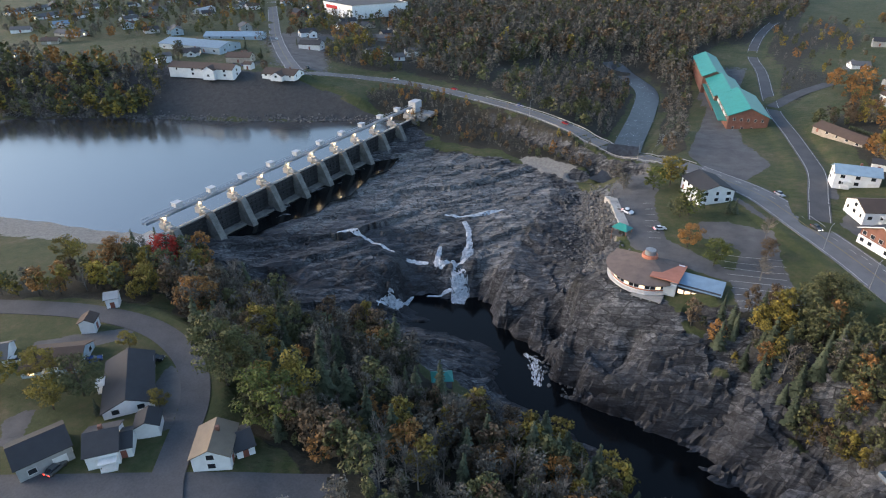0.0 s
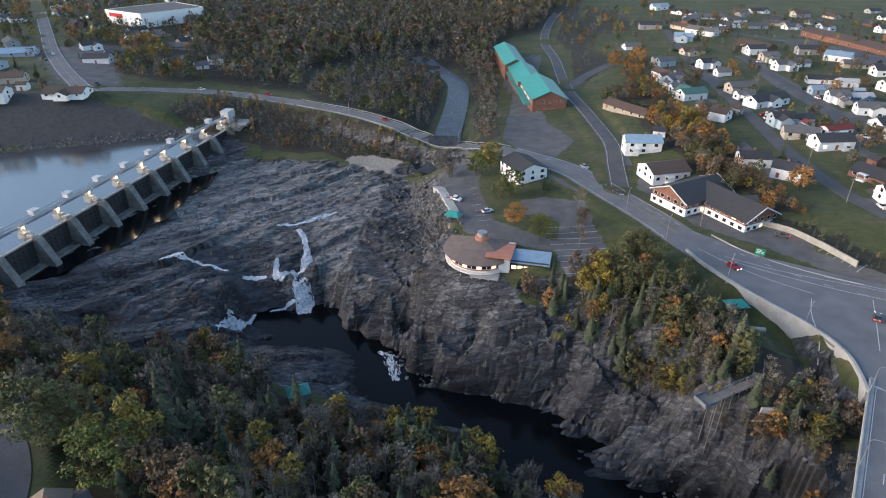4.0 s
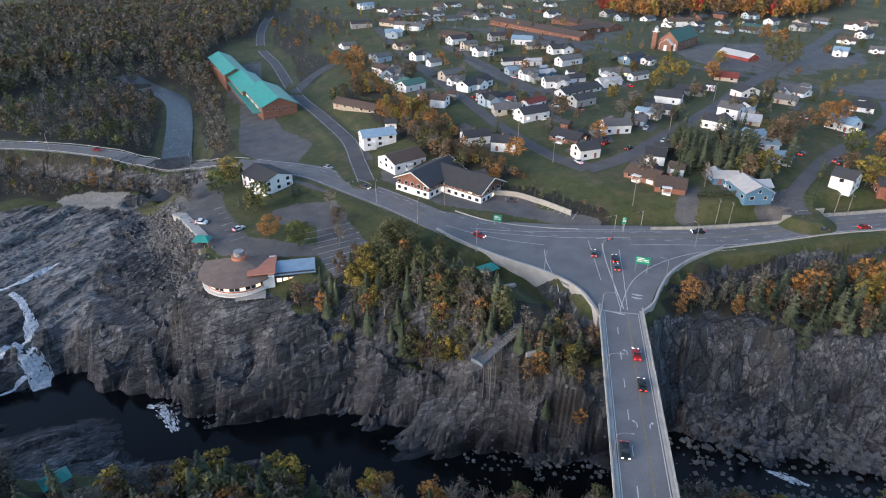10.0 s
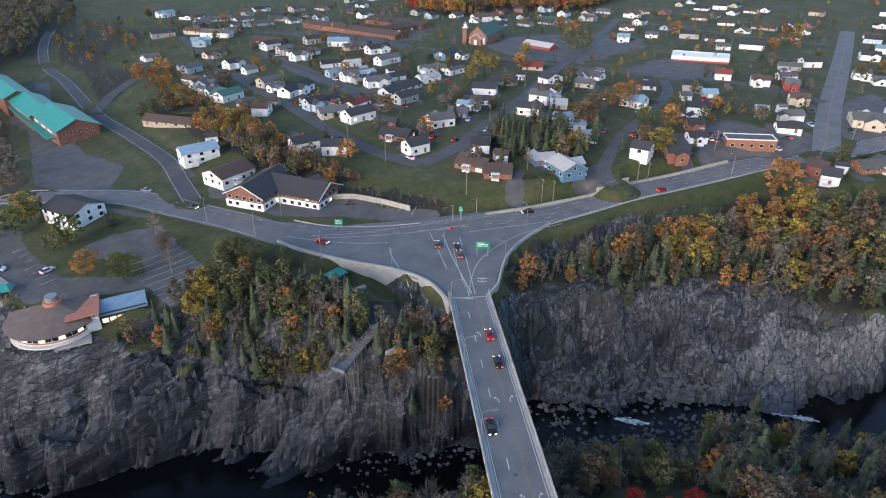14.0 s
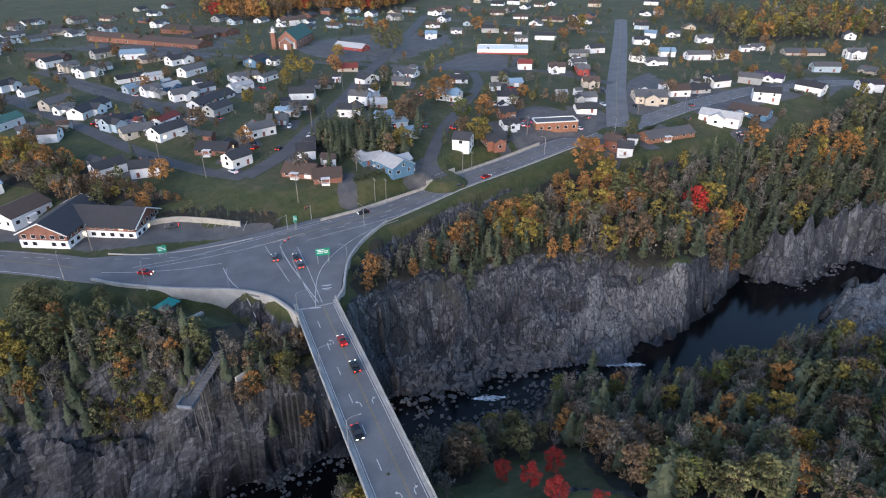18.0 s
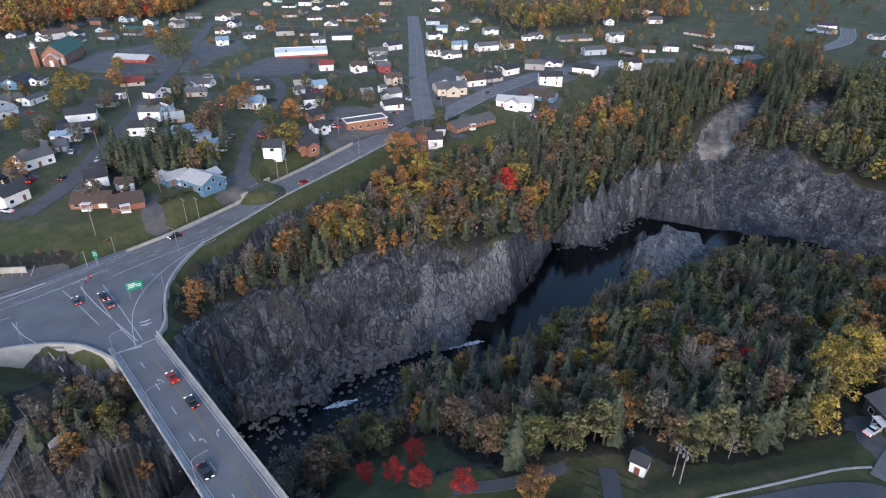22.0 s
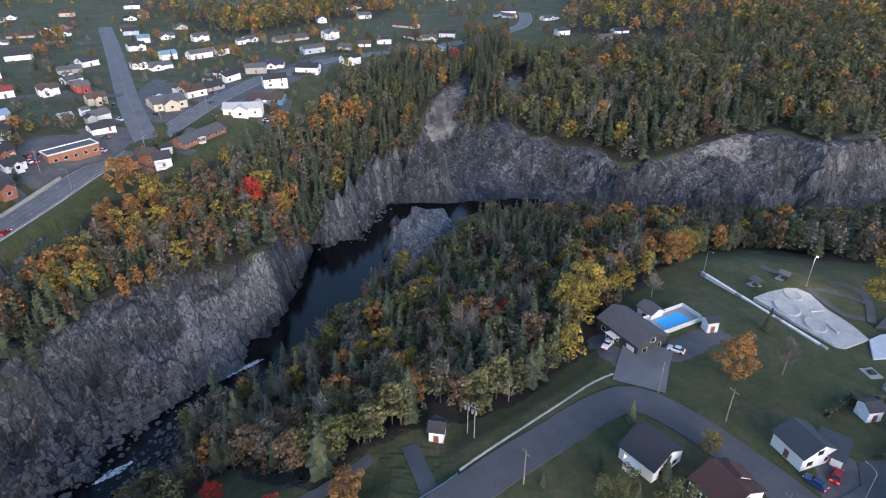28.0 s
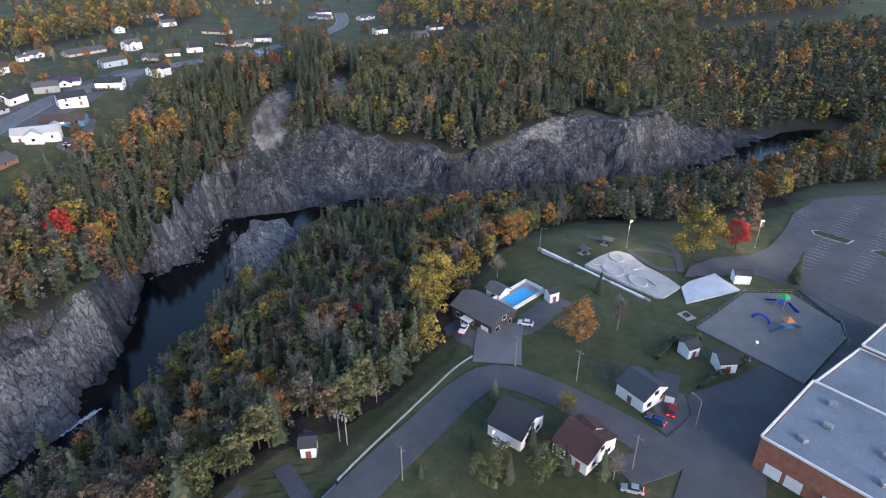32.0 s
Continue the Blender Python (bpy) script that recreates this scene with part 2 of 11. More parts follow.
# heights along the lines of the plan: banks, cliff tops and feet, streets
CONTOURS = {
    "reservoir_far_shore": [(-436, 166, -9), (-420, 178, -9), (-363, 214, -9), (-295, 243, -9), (-248, 270, -9), (-213, 291, -9), (-194, 295, -9)],
    "reservoir_near_shore": [(-281, 94, -9), (-267, 100, -9), (-241, 108, -9), (-216, 115, -9), (-200, 125, -9)],
    "embankment_crest": [(-485.8, 195.6, 10.0), (-430.7, 224.1, 10.0), (-375.6, 260.8, 10.0), (-299.4, 283.8, 10.0), (-257.8, 299.2, 4.8), (-233.0, 296.0, 0.0)],
    "near_shore_bank": [(-230, 71, -5), (-207, 81, -5), (-196, 94, -6), (-188, 110, -7), (-183, 122, -9)],
    "dam_toe": [(-193, 129, -15), (-188, 150, -17), (-186, 167, -17), (-185, 196, -17), (-183, 228, -17), (-180, 255, -17), (-174, 280, -15)],
    "north_highway": [(-556.4, 550.9, 12.0), (-393.6, 390.9, 11.0), (-295.7, 304.9, 10.0), (-278.1, 307.6, 8.5), (-255.3, 325.8, 3.3), (-221.0, 341.0, 0.0), (-170.0, 333.0, 0.0), (-126.0, 318.0, 0.0), (-94.0, 301.0, 0.0), (-50.0, 287.0, 0.0), (-23.0, 274.0, 0.0)],
    "far_left_town": [(-697.1, 295.5, 14.0), (-591.0, 319.3, 14.0), (-533.4, 394.3, 14.0), (-386.8, 330.0, 12.0), (-460.2, 286.0, 12.0), (-510.6, 230.1, 12.0)],
    "gravel_bar": [(-170, 283, -13), (-143, 281, -13.5), (-119, 282, -14), (-90, 274, -14)],
    "bar_back": [(-182, 312, -7), (-151, 312, -9), (-116, 296, -10), (-83, 280, -11)],
    "stream_mouth": [(-89, 277, -16.5), (-78, 278, -16), (-77, 302, -14)],
    "stream_bed": [(-82, 321, -12), (-83, 353, -11.3), (-83, 404, -10.2), (-97, 441, -9.6), (-122, 480, -9)],
    "stream_left": [(-76, 286, -13), (-86, 327, -11.9), (-95, 389, -10.3), (-105, 432, -9.6), (-130, 458, -9)],
    "stream_right": [(-62, 286, -13), (-66, 334, -11.9), (-73, 393, -10.3), (-85, 448, -9.6), (-112, 498, -8.9)],
    "boulder_bank_top": [(-70, 251, -8), (-62, 243, -6), (-51, 215, -6), (-46, 200, -7.5)],
    "boulder_bank_toe": [(-80, 258, -17), (-64, 223, -18), (-54, 201, -20), (-59, 186, -21.5)],
    "upper_shelf": [(-178, 204, -17), (-165, 223, -17), (-156, 261, -16), (-123, 262, -16), (-96, 255, -16.5)],
    "shelf_middle": [(-150, 184, -18), (-138, 202, -18.5), (-124, 217, -18.5), (-103, 232, -18), (-78, 227, -18)],
    "shelf_left": [(-176, 145, -18), (-157, 150, -20), (-143, 161, -20), (-122, 170, -21)],
    "shelf_low": [(-158, 137, -24), (-144, 147, -25), (-128, 158, -27), (-120, 167, -23)],
    "falls_step": [(-115, 188, -24), (-101, 192, -23), (-109, 191, -29)],
    "pool_rim_right": [(-93, 186, -24), (-83, 191, -21), (-67, 182, -24), (-58, 172, -26)],
    "pool_shore_left": [(-122, 165, -38), (-112, 178, -38), (-101, 177, -38), (-94, 190, -38), (-83, 179, -38), (-64, 177, -38), (-51, 176, -38), (-56, 163, -38), (-46, 152, -38), (-34, 153, -38), (-20, 151, -38), (-18, 146, -38), (-6, 148, -38), (-1, 145, -38), (15, 146, -38)],
    "near_shore_upper": [(-120, 161, -38), (-95, 163, -38), (-76, 164, -38), (-63, 159, -38), (-64, 149, -38), (-58, 142, -38), (-46, 139, -38), (-37, 135, -38), (-18, 136, -38), (-16, 127, -38), (-13, 120, -38)],
    "near_ledge": [(-102, 151, -32), (-83, 147, -31), (-69, 142, -31), (-61, 134, -31), (-47, 128, -31), (-34, 125, -31), (-21, 127, -33)],
    "near_treeline": [(-160, 127, -19), (-126, 127, -22), (-100, 137, -26), (-81, 129, -25), (-64, 124, -25), (-49, 119, -26), (-31, 116, -27), (-16, 114, -27)],
    "near_bank_woods": [(-175, 98, -8), (-135, 102, -10), (-102, 100, -13), (-78, 95, -15), (-58, 91, -17), (-36, 92, -20)],
    "near_street": [(-192, 63, -4), (-171, 75, -4), (-146, 80, -4), (-123, 75, -4), (-108, 64, -4), (-98, 50, -4), (-88, 42, -4)],
    "near_yards": [(-178, 48, -4), (-145, 47, -4), (-117, 43, -4), (-110, 33, -4), (-96, 60, -5), (-80, 69, -6), (-70, 58, -5)],
    "slab_top": [(-85, 184, -27), (-50, 163, -27), (-28, 156, -26), (-13, 156, -26), (5, 154, -25), (23, 152, -25), (35, 137, -25), (22, 142, -30), (14, 139, -36)],
    "cliff_foot_wood": [(-10, 166, -16), (-1, 163, -17), (16, 151, -18), (34, 137, -17), (50, 122, -16), (65, 115, -14)],
    "wood_top": [(-19, 184, -5), (-4, 177, -4), (11, 171, -4), (24, 159, -4), (39, 146, -5), (45, 130, -6), (51, 127, -8), (63, 123, -10)],
    "visitor_lot": [(-57, 234, -4), (-45, 209, -5), (-27, 191, -6), (-12, 203, -4), (9, 200, -4), (20, 184, -3), (36, 166, -3), (52, 154, -3), (60, 141, -3)],
    "lot_back": [(-62, 262, -3), (-41, 253, -3), (-21, 241, -2), (-3, 235, -1.5), (18, 205, -1.5), (36, 187, -1.5)],
    "lawn_foot": [(64, 170, -5), (66, 147, -8), (68, 138, -10), (71, 129, -12)],
    "main_road": [(-12, 261, 0), (11, 232, 0), (32, 210, 0), (48, 183, 0), (63, 167, 0), (74, 146, 0), (71, 132, 0)],
    "east_road": [(51, 196, 0), (78, 181, 0), (106, 175, 0), (144, 168, 0), (176, 165, 0)],
    "ramp": [(85, 128, -0.5), (96, 144, -0.5), (115, 153, -0.5), (148, 158, -0.5)],
    "water_edge_r": [(-52, 174, -38), (-60, 164, -38), (-50, 156, -38), (-22, 151, -38), (-20, 147, -38), (-6, 147, -38), (15, 142, -38), (10, 134, -38), (8, 125, -38), (27, 120, -38)],
    "bridge_foot": [(71, 128, -10), (75, 121, -10), (78, 117, -12)],
    "gorge_rocks_under": [(30, 125, -35), (48, 116, -37), (64, 112, -37), (70, 110, -36), (90, 113, -37)],
    "right_cliff_top": [(92, 133, -3), (101, 133, -8), (115, 131, -10), (136, 125, -11), (156, 114, -12), (175, 108, -13), (192, 94, -14), (197, 84, -14), (206, 76, -13), (220, 74, -17), (236, 74, -22), (250, 72, -29)],
    "right_cliff_mid": [(95, 129, -25), (107, 127, -26), (119, 122, -27), (133, 112, -27), (150, 103, -26), (168, 92, -26)],
    "right_cliff_foot": [(91, 115, -36), (112, 110, -34), (128, 106, -34), (146, 97, -34), (160, 86, -35)],
    "river_far_edge": [(92, 114, -38), (103, 107, -38), (121, 99, -38), (146, 92, -38), (155, 83, -38), (166, 77, -38), (185, 68, -38), (211, 66, -38), (245, 66, -38), (258, 66, -38), (258, 57, -38), (261, 50, -38), (273, 46, -38), (296, 44, -38), (317, 35, -38), (334, 23, -38), (318, 14, -38), (311, 2, -38)],
    "river_near_edge": [(87, 97, -38), (101, 92, -38), (115, 85, -38), (135, 84, -38), (149, 73, -38), (161, 66, -38), (170, 57, -38), (184, 56, -38), (197, 53, -38), (208, 46, -38), (222, 34, -38), (226, 24, -38), (222, 14, -38)],
    "crag": [(243, 29, -26), (239, 18, -24), (258, 10, -28), (217, 23, -25)],
    "road_slope_foot": [(104, 144, -6), (131, 151, -7), (167, 150, -8), (207, 139, -8), (244, 132, -7), (273, 118, -6), (326, 95, -6)],
    "far_cliff_top_a": [(225, 92, -11), (245, 92, -11), (262, 88, -11)],
    "far_cliff_top_b": [(259, 67, -13), (274, 58, -12), (295, 48, -11), (318, 37, -10), (320, 22, -12), (312, 4, -12)],
    "far_cliff_foot_b": [(256, 73, -35), (266, 65, -32), (280, 58, -32), (298, 57, -31), (322, 50, -30), (343, 34, -29), (334, 14, -33), (318, -8, -36)],
    "far_cliff_top_c": [(412, -31, 2), (350, -25, -8), (335, -46, -13), (324, -70, -14), (304, -87, -16), (318, -115, -13), (326, -138, -9), (331, -172, -4), (305, -190, -6), (330, -229, -3)],
    "far_cliff_mid_c": [(350, 12, -24), (337, -15, -26), (317, -58, -28), (306, -93, -28), (304, -133, -25), (293, -168, -20)],
    "far_cliff_foot_c": [(314, -8, -36), (312, -43, -37), (297, -86, -37), (298, -131, -38), (298, -175, -38), (296, -207, -38), (317, -269, -38), (358, -351, -38)],
    "far_river_near_edge": [(289, -5, -38), (305, -45, -38), (288, -84, -38), (284, -126, -38), (281, -173, -38), (280, -211, -38), (300, -276, -38), (350, -399, -38)],
    "near_wood_low": [(127, 53, -26), (146, 44, -26), (167, 37, -26), (188, 19, -26), (229, 3, -24), (250, -22, -26), (249, -61, -25), (245, -110, -25), (241, -155, -25)],
    "near_wood_high": [(92, 23, -8), (113, 7, -7), (121, -13, -7), (144, -34, -7), (162, -48, -7), (189, -73, -8), (194, -99, -8), (187, -135, -8)],
    "south_street": [(86, 12, -5), (91, 1, -4), (108, -20, -4), (121, -36, -4), (119, -50, -4), (104, -61, -4), (89, -69, -4)],
    "park": [(140, -56, -4), (155, -81, -5), (169, -128, -6), (164, -177, -5), (147, -200, -5)],
    "park_lot_edge": [(162, -150, -5), (178, -184, -5), (192, -210, -5), (193, -230, -5), (187, -254, -5), (178, -274, -5), (140, -235, -5), (110, -190, -5), (100, -165, -5), (120, -160, -5)],
    "school_yard": [(109, -93, -4), (112, -122, -4), (106, -145, -4), (72, -111, -4), (81, -75, -4), (60, -108, -4)],
    "path_below": [(85, 30, -8), (94, 20, -8), (103, 6, -8)],
    "town_foot": [(25, 251, 0), (46, 229, 0), (69, 210, 1), (87, 187, 1), (114, 178, 2), (142, 174, 2), (168, 172, 2), (222, 171, 2), (272, 168, 3)],
    "town_terrace": [(40, 290, 6), (61, 247, 6), (81, 230, 6), (103, 210, 7), (117, 198, 7), (146, 181, 7), (180, 183, 7), (204, 179, 7)],
    "town_mid": [(11, 435, 4), (57, 348, 9), (106, 297, 10), (145, 248, 10), (195, 225, 10), (247, 205, 9), (300, 185, 8)],
    "town_far": [(-39, 735, 6), (99, 564, 11), (219, 472, 12), (315, 376, 12), (400, 299, 11)],
    "plaza_foot": [(-54, 342, -2), (-34, 283, -1.5), (-7, 291, 0), (5, 308, 0), (-15, 436, 0), (-46, 568, 0)],
    "east_town": [(314, 326, 9), (373, 277, 9), (432, 245, 9), (333, 145, 7), (393, 114, 7), (520, 59, 7)],
    "east_rim": [(255, 129, 2), (305, 119, 2), (357, 103, 2), (424, 83, 3), (499, 34, 4), (516, -5, 4)],
    "far_woods": [(510, -37, 6), (435, -111, 5), (425, -185, 4), (400, -247, 3), (629, -369, 12), (662, -218, 12)],
    "upper_woods": [(-315, 488, 4), (-225, 491, 2), (-202, 562, 3), (-175, 648, 4), (-300, 649, 6)],
    "near_shore_link": [(-13, 120, -38), (5, 108, -38), (40, 100, -38), (87, 97, -38)],
    "near_wood_link": [(-16, 114, -27), (10, 98, -27), (40, 90, -24), (75, 82, -24), (127, 53, -26)],
    "near_land_link": [(-36, 92, -20), (10, 70, -12), (60, 60, -8), (92, 23, -8)],
    "near_abutment": [(15, 45, -3), (40, 50, -2), (60, 42, -3)],
    "below": [(-70, 30, -4), (-20, 10, -4), (40, 0, -4), (60, -40, -4)],
    "river_bed": [(-112, 170, -44), (-80, 172, -44), (-62, 167, -43), (-57, 155, -44), (-45, 146, -44), (-25, 142, -44), (-5, 138, -44), (0, 125, -44), (15, 115, -43), (50, 106, -42), (90, 105, -42), (110, 96, -43), (130, 92, -42)],
    "river_bed_low": [(148, 79, -43), (165, 68, -44), (185, 62, -45), (205, 55, -45), (235, 48, -45), (250, 46, -45), (280, 37, -45), (300, 28, -45), (305, 10, -43), (298, -8, -42), (308, -44, -41), (292, -85, -42), (291, -130, -42), (290, -175, -42), (289, -210, -42), (309, -272, -42), (353, -376, -42)],
    "basin": [(262, 36, -45), (285, 24, -45), (300, 10, -44)],
    "reservoir_bed": [(-210, 140, -14), (-212, 200, -14), (-212, 275, -13), (-280, 210, -14), (-290, 150, -14), (-420, 110, -14), (-640, -10, -14), (-900, -180, -14)],
    "reservoir_far_west": [(-436, 166, -9), (-600, 68, -9), (-900, -90, -9)],
    "reservoir_near_west": [(-281, 94, -9), (-420, 10, -9), (-700, -160, -9)],
    "visitor_pad": [(-48, 192, -7.8), (-45, 183, -8.2), (-39, 175, -8.4), (-31, 171, -8.6), (-23, 171, -8.4), (-16, 175, -7.5), (-6, 178, -6)],
    "visitor_pad_in": [(-40, 196, -7.5), (-36, 186, -8.5), (-30, 182, -8.5), (-20, 182, -7.5), (-8, 184, -5)],
    "crag_edge": [(278, 38, -37), (286, 22, -37), (282, 6, -36), (266, 1, -34)],
    "crag_face": [(276, 34, -30), (280, 22, -27), (276, 10, -27), (264, 6, -26)],
    "crag_top": [(252, 31, -25), (262, 22, -22), (255, 12, -22), (242, 15, -23), (228, 22, -26)],
    "crag_near": [(218, 24, -36.5), (230, 32, -37), (250, 37, -37.5)],
    "visitor_rim": [(-54, 191, -10.5), (-51, 181, -11), (-44, 171, -11.5), (-31, 167, -11.5), (-19, 167, -11.5), (-10, 170, -11)],
    "visitor_cliff": [(-58, 172, -20), (-47, 161, -22), (-32, 157, -23), (-19, 157, -23)],
    "slab_one": [(-52, 157, -35), (-40, 160, -31), (-28, 162, -27.5)],
    "gully_one": [(-56, 165, -37.5), (-44, 166, -34)],
    "slab_two": [(-4, 141, -34), (8, 145, -30), (20, 149, -26)],
    "gully_two": [(-14, 148, -38.5), (-4, 150, -34), (6, 152, -29)],
    "wall_foot": [(36, 190, -3), (41, 181, -3.5), (52, 166, -4.5), (63, 153, -6), (68, 145, -8), (69, 137, -9.5)],
}

# the lie of the land: a sheet stretched over the contour lines
GX0, GX1, GY0, GY1, GS = -900.0, 1000.0, -700.0, 1000.0, 4.0


def along(points, step):
    """Points at even steps along a line, with all their coordinates."""
    out = []
    for a, b in zip(points, points[1:]):
        a, b = np.array(a, float), np.array(b, float)
        n = max(1, int(np.hypot(*(b - a)[:2]) / step))
        out += [a + (b - a) * k / n for k in range(n)]
    return np.array(out + [np.array(points[-1], float)])


def relax(step, start, rounds):
    nx, ny = int((GX1 - GX0) / step) + 1, int((GY1 - GY0) / step) + 1
    total, count = np.zeros((nx, ny)), np.zeros((nx, ny))
    for line in CONTOURS.values():
        p = along(line, step * 0.5)
        i = np.clip(np.round((p[:, 0] - GX0) / step).astype(int), 0, nx - 1)
        j = np.clip(np.round((p[:, 1] - GY0) / step).astype(int), 0, ny - 1)
        np.add.at(total, (i, j), p[:, 2])
        np.add.at(count, (i, j), 1)
    known = count > 0
    fixed = total / np.maximum(count, 1)
    if start is None:
        h = np.full((nx, ny), 2.0)
    else:
        ix = np.clip(np.arange(nx) * (start.shape[0] - 1) / (nx - 1), 0, start.shape[0] - 1.001)
        iy = np.clip(np.arange(ny) * (start.shape[1] - 1) / (ny - 1), 0, start.shape[1] - 1.001)
        i, j = ix.astype(int)[:, None], iy.astype(int)[None, :]
        u, v = (ix % 1)[:, None], (iy % 1)[None, :]
        h = start[i, j] * (1 - u) * (1 - v) + start[i + 1, j] * u * (1 - v) + start[i, j + 1] * (1 - u) * v + start[i + 1, j + 1] * u * v
    for _ in range(rounds):
        h[known] = fixed[known]
        e = np.pad(h, 1, mode="edge")
        h = (e[2:, 1:-1] + e[:-2, 1:-1] + e[1:-1, 2:] + e[1:-1, :-2]) / 4
    h[known] = fixed[known]
    return h


LAND = None
for grid_step, rounds in ((32, 400), (16, 300), (8, 200), (4, 120)):
    LAND = relax(grid_step, LAND, rounds)


def height(x, y):
    """The height of the land, before the rock is roughened."""
    x, y = np.asarray(x, float), np.asarray(y, float)
    fx = np.clip((x - GX0) / GS, 0, LAND.shape[0] - 1.001)
    fy = np.clip((y - GY0) / GS, 0, LAND.shape[1] - 1.001)
    i, j = fx.astype(int), fy.astype(int)
    u, v = fx - i, fy - j
    return LAND[i, j] * (1 - u) * (1 - v) + LAND[i + 1, j] * u * (1 - v) + LAND[i, j + 1] * (1 - u) * v + LAND[i + 1, j + 1] * u * v

# houses: place, turn, length, width, storeys, wall and roof colours
HOUSES = {}
HOUSES["hillside street"] = [
    (29.2, 523.8, 17, 11.9, 8.0, 1, "white", "grey"),
    (22.4, 346.7, -45, 30.0, 9.0, 1, "stone", "brown"),
    (47.0, 604.5, 4, 19.3, 9.0, 1.5, "grey", "dark"),
    (63.6, 736.7, 24, 18.2, 8.0, 1.5, "white", "blue"),
    (26.5, 283.9, 10, 16.1, 9.0, 2, "white", "blue"),
    (49.5, 461.2, 28, 12.1, 8.0, 1.5, "pale_blue", "grey"),
    (46.8, 415.2, -63, 24.0, 8.0, 1.5, "white", "brown"),
    (35.4, 303.1, -3, 5.5, 5.0, 1, "white", "dark"),
    (85.6, 706.4, -34, 25.7, 8.0, 1, "white", "dark"),
    (49.5, 405.4, 56, 14.2, 8.0, 1.5, "pale_blue", "grey"),
    (75.9, 598.4, -49, 27.1, 8.0, 1, "beige", "brown"),
    (70.2, 549.7, -7, 14.6, 8.0, 1.5, "pale_blue", "blue"),
]
HOUSES["middle street"] = [
    (50.5, 384.2, 20, 8.0, 6.0, 1, "white", "grey"),
    (72.1, 502.0, 24, 17.0, 8.0, 1, "beige", "brown"),
    (86.7, 571.8, -37, 25.9, 9.0, 1.5, "white", "grey"),
    (56.2, 364.7, 31, 15.3, 8.0, 1.5, "white", "green"),
    (105.5, 678.3, 8, 30.0, 9.0, 1, "white", "grey"),
    (76.5, 456.2, 30, 12.4, 8.0, 1.5, "white", "dark"),
    (58.7, 342.2, -7, 5.4, 5.0, 1, "pale_blue", "grey"),
    (103.0, 589.3, 21, 15.9, 8.0, 1, "white", "grey"),
    (82.8, 432.3, 19, 9.1, 7.0, 1, "white", "grey"),
    (127.7, 659.3, 20, 19.1, 8.0, 1, "white", "grey"),
    (65.8, 326.4, -34, 8.7, 8.0, 1.5, "white", "brown"),
    (135.7, 622.2, 13, 24.3, 8.0, 1, "pale_blue", "grey"),
]
HOUSES["back street"] = [
    (161.2, 730.3, 24, 20.0, 8.0, 1, "white", "dark"),
    (85.9, 386.4, 22, 16.1, 9.0, 1.5, "beige", "grey"),
    (119.2, 522.9, -50, 29.2, 10.0, 1, "brick", "brown"),
    (84.8, 370.5, 24, 10.3, 5.0, 1, "white", "grey"),
    (115.1, 501.6, 20, 13.4, 8.0, 1.5, "white", "dark"),
    (160.3, 645.8, -8, 21.8, 8.0, 1, "beige", "grey"),
    (119.4, 477.5, 15, 11.3, 8.0, 1.5, "beige", "grey"),
    (93.7, 358.3, 38, 24.5, 9.0, 1.5, "white", "dark"),
    (70.3, 266.0, 6, 12.3, 8.0, 1.5, "white", "dark"),
    (123.1, 452.3, 21, 12.6, 8.0, 1.5, "white", "grey"),
    (92.7, 320.4, 15, 10.9, 8.0, 1.5, "pale_blue", "dark"),
    (136.5, 462.6, 9, 9.3, 7.0, 1, "white", "grey"),
]
HOUSES["hill road"] = [
    (149.5, 501.4, 10, 15.0, 8.0, 1.5, "grey", "dark"),
    (103.2, 324.7, 24, 8.9, 6.0, 1, "white", "dark"),
    (81.1, 254.4, -27, 10.9, 8.0, 1.5, "white", "dark"),
    (96.6, 302.5, -2, 14.2, 8.0, 1, "beige", "grey"),
    (136.1, 416.5, -1, 15.9, 7.0, 1, "white", "dark"),
    (129.0, 389.6, 10, 12.2, 7.0, 1, "pale_blue", "blue"),
    (164.1, 481.4, -30, 16.4, 9.0, 1.5, "white", "blue"),
    (132.3, 372.8, 6, 10.2, 8.0, 1.5, "white", "grey"),
    (148.2, 408.9, 5, 11.1, 5.0, 1, "white", "pale"),
    (105.9, 289.5, 16, 15.8, 9.0, 1.5, "white", "dark"),
    (113.8, 309.5, 27, 13.8, 6.0, 1, "white", "red"),
    (170.1, 462.4, -1, 18.0, 8.0, 1, "beige", "grey"),
]
HOUSES["upper town"] = [
    (144.3, 375.3, 18, 12.3, 6.0, 1, "blue", "pale"),
    (141.5, 349.5, 0, 15.0, 8.0, 1.5, "white", "grey"),
    (180.4, 441.9, 12, 18.0, 9.0, 1.5, "white", "dark"),
    (172.0, 404.6, 21, 18.6, 8.0, 1.5, "white", "grey"),
    (112.5, 256.0, -52, 14.5, 10.0, 1, "brick", "dark"),
    (158.2, 358.6, 5, 10.5, 7.0, 1, "white", "dark"),
    (148.9, 331.8, 25, 30.0, 9.0, 1, "white", "dark"),
    (140.4, 307.4, 20, 13.9, 8.0, 1.5, "grey", "dark"),
    (112.4, 236.2, 8, 10.0, 8.0, 1.5, "white", "dark"),
    (174.2, 345.5, 7, 14.6, 7.0, 1, "white", "pale"),
    (188.2, 367.0, -10, 18.1, 8.0, 1, "white", "grey"),
    (137.2, 259.4, -5, 12.6, 8.0, 1.5, "white", "grey"),
]
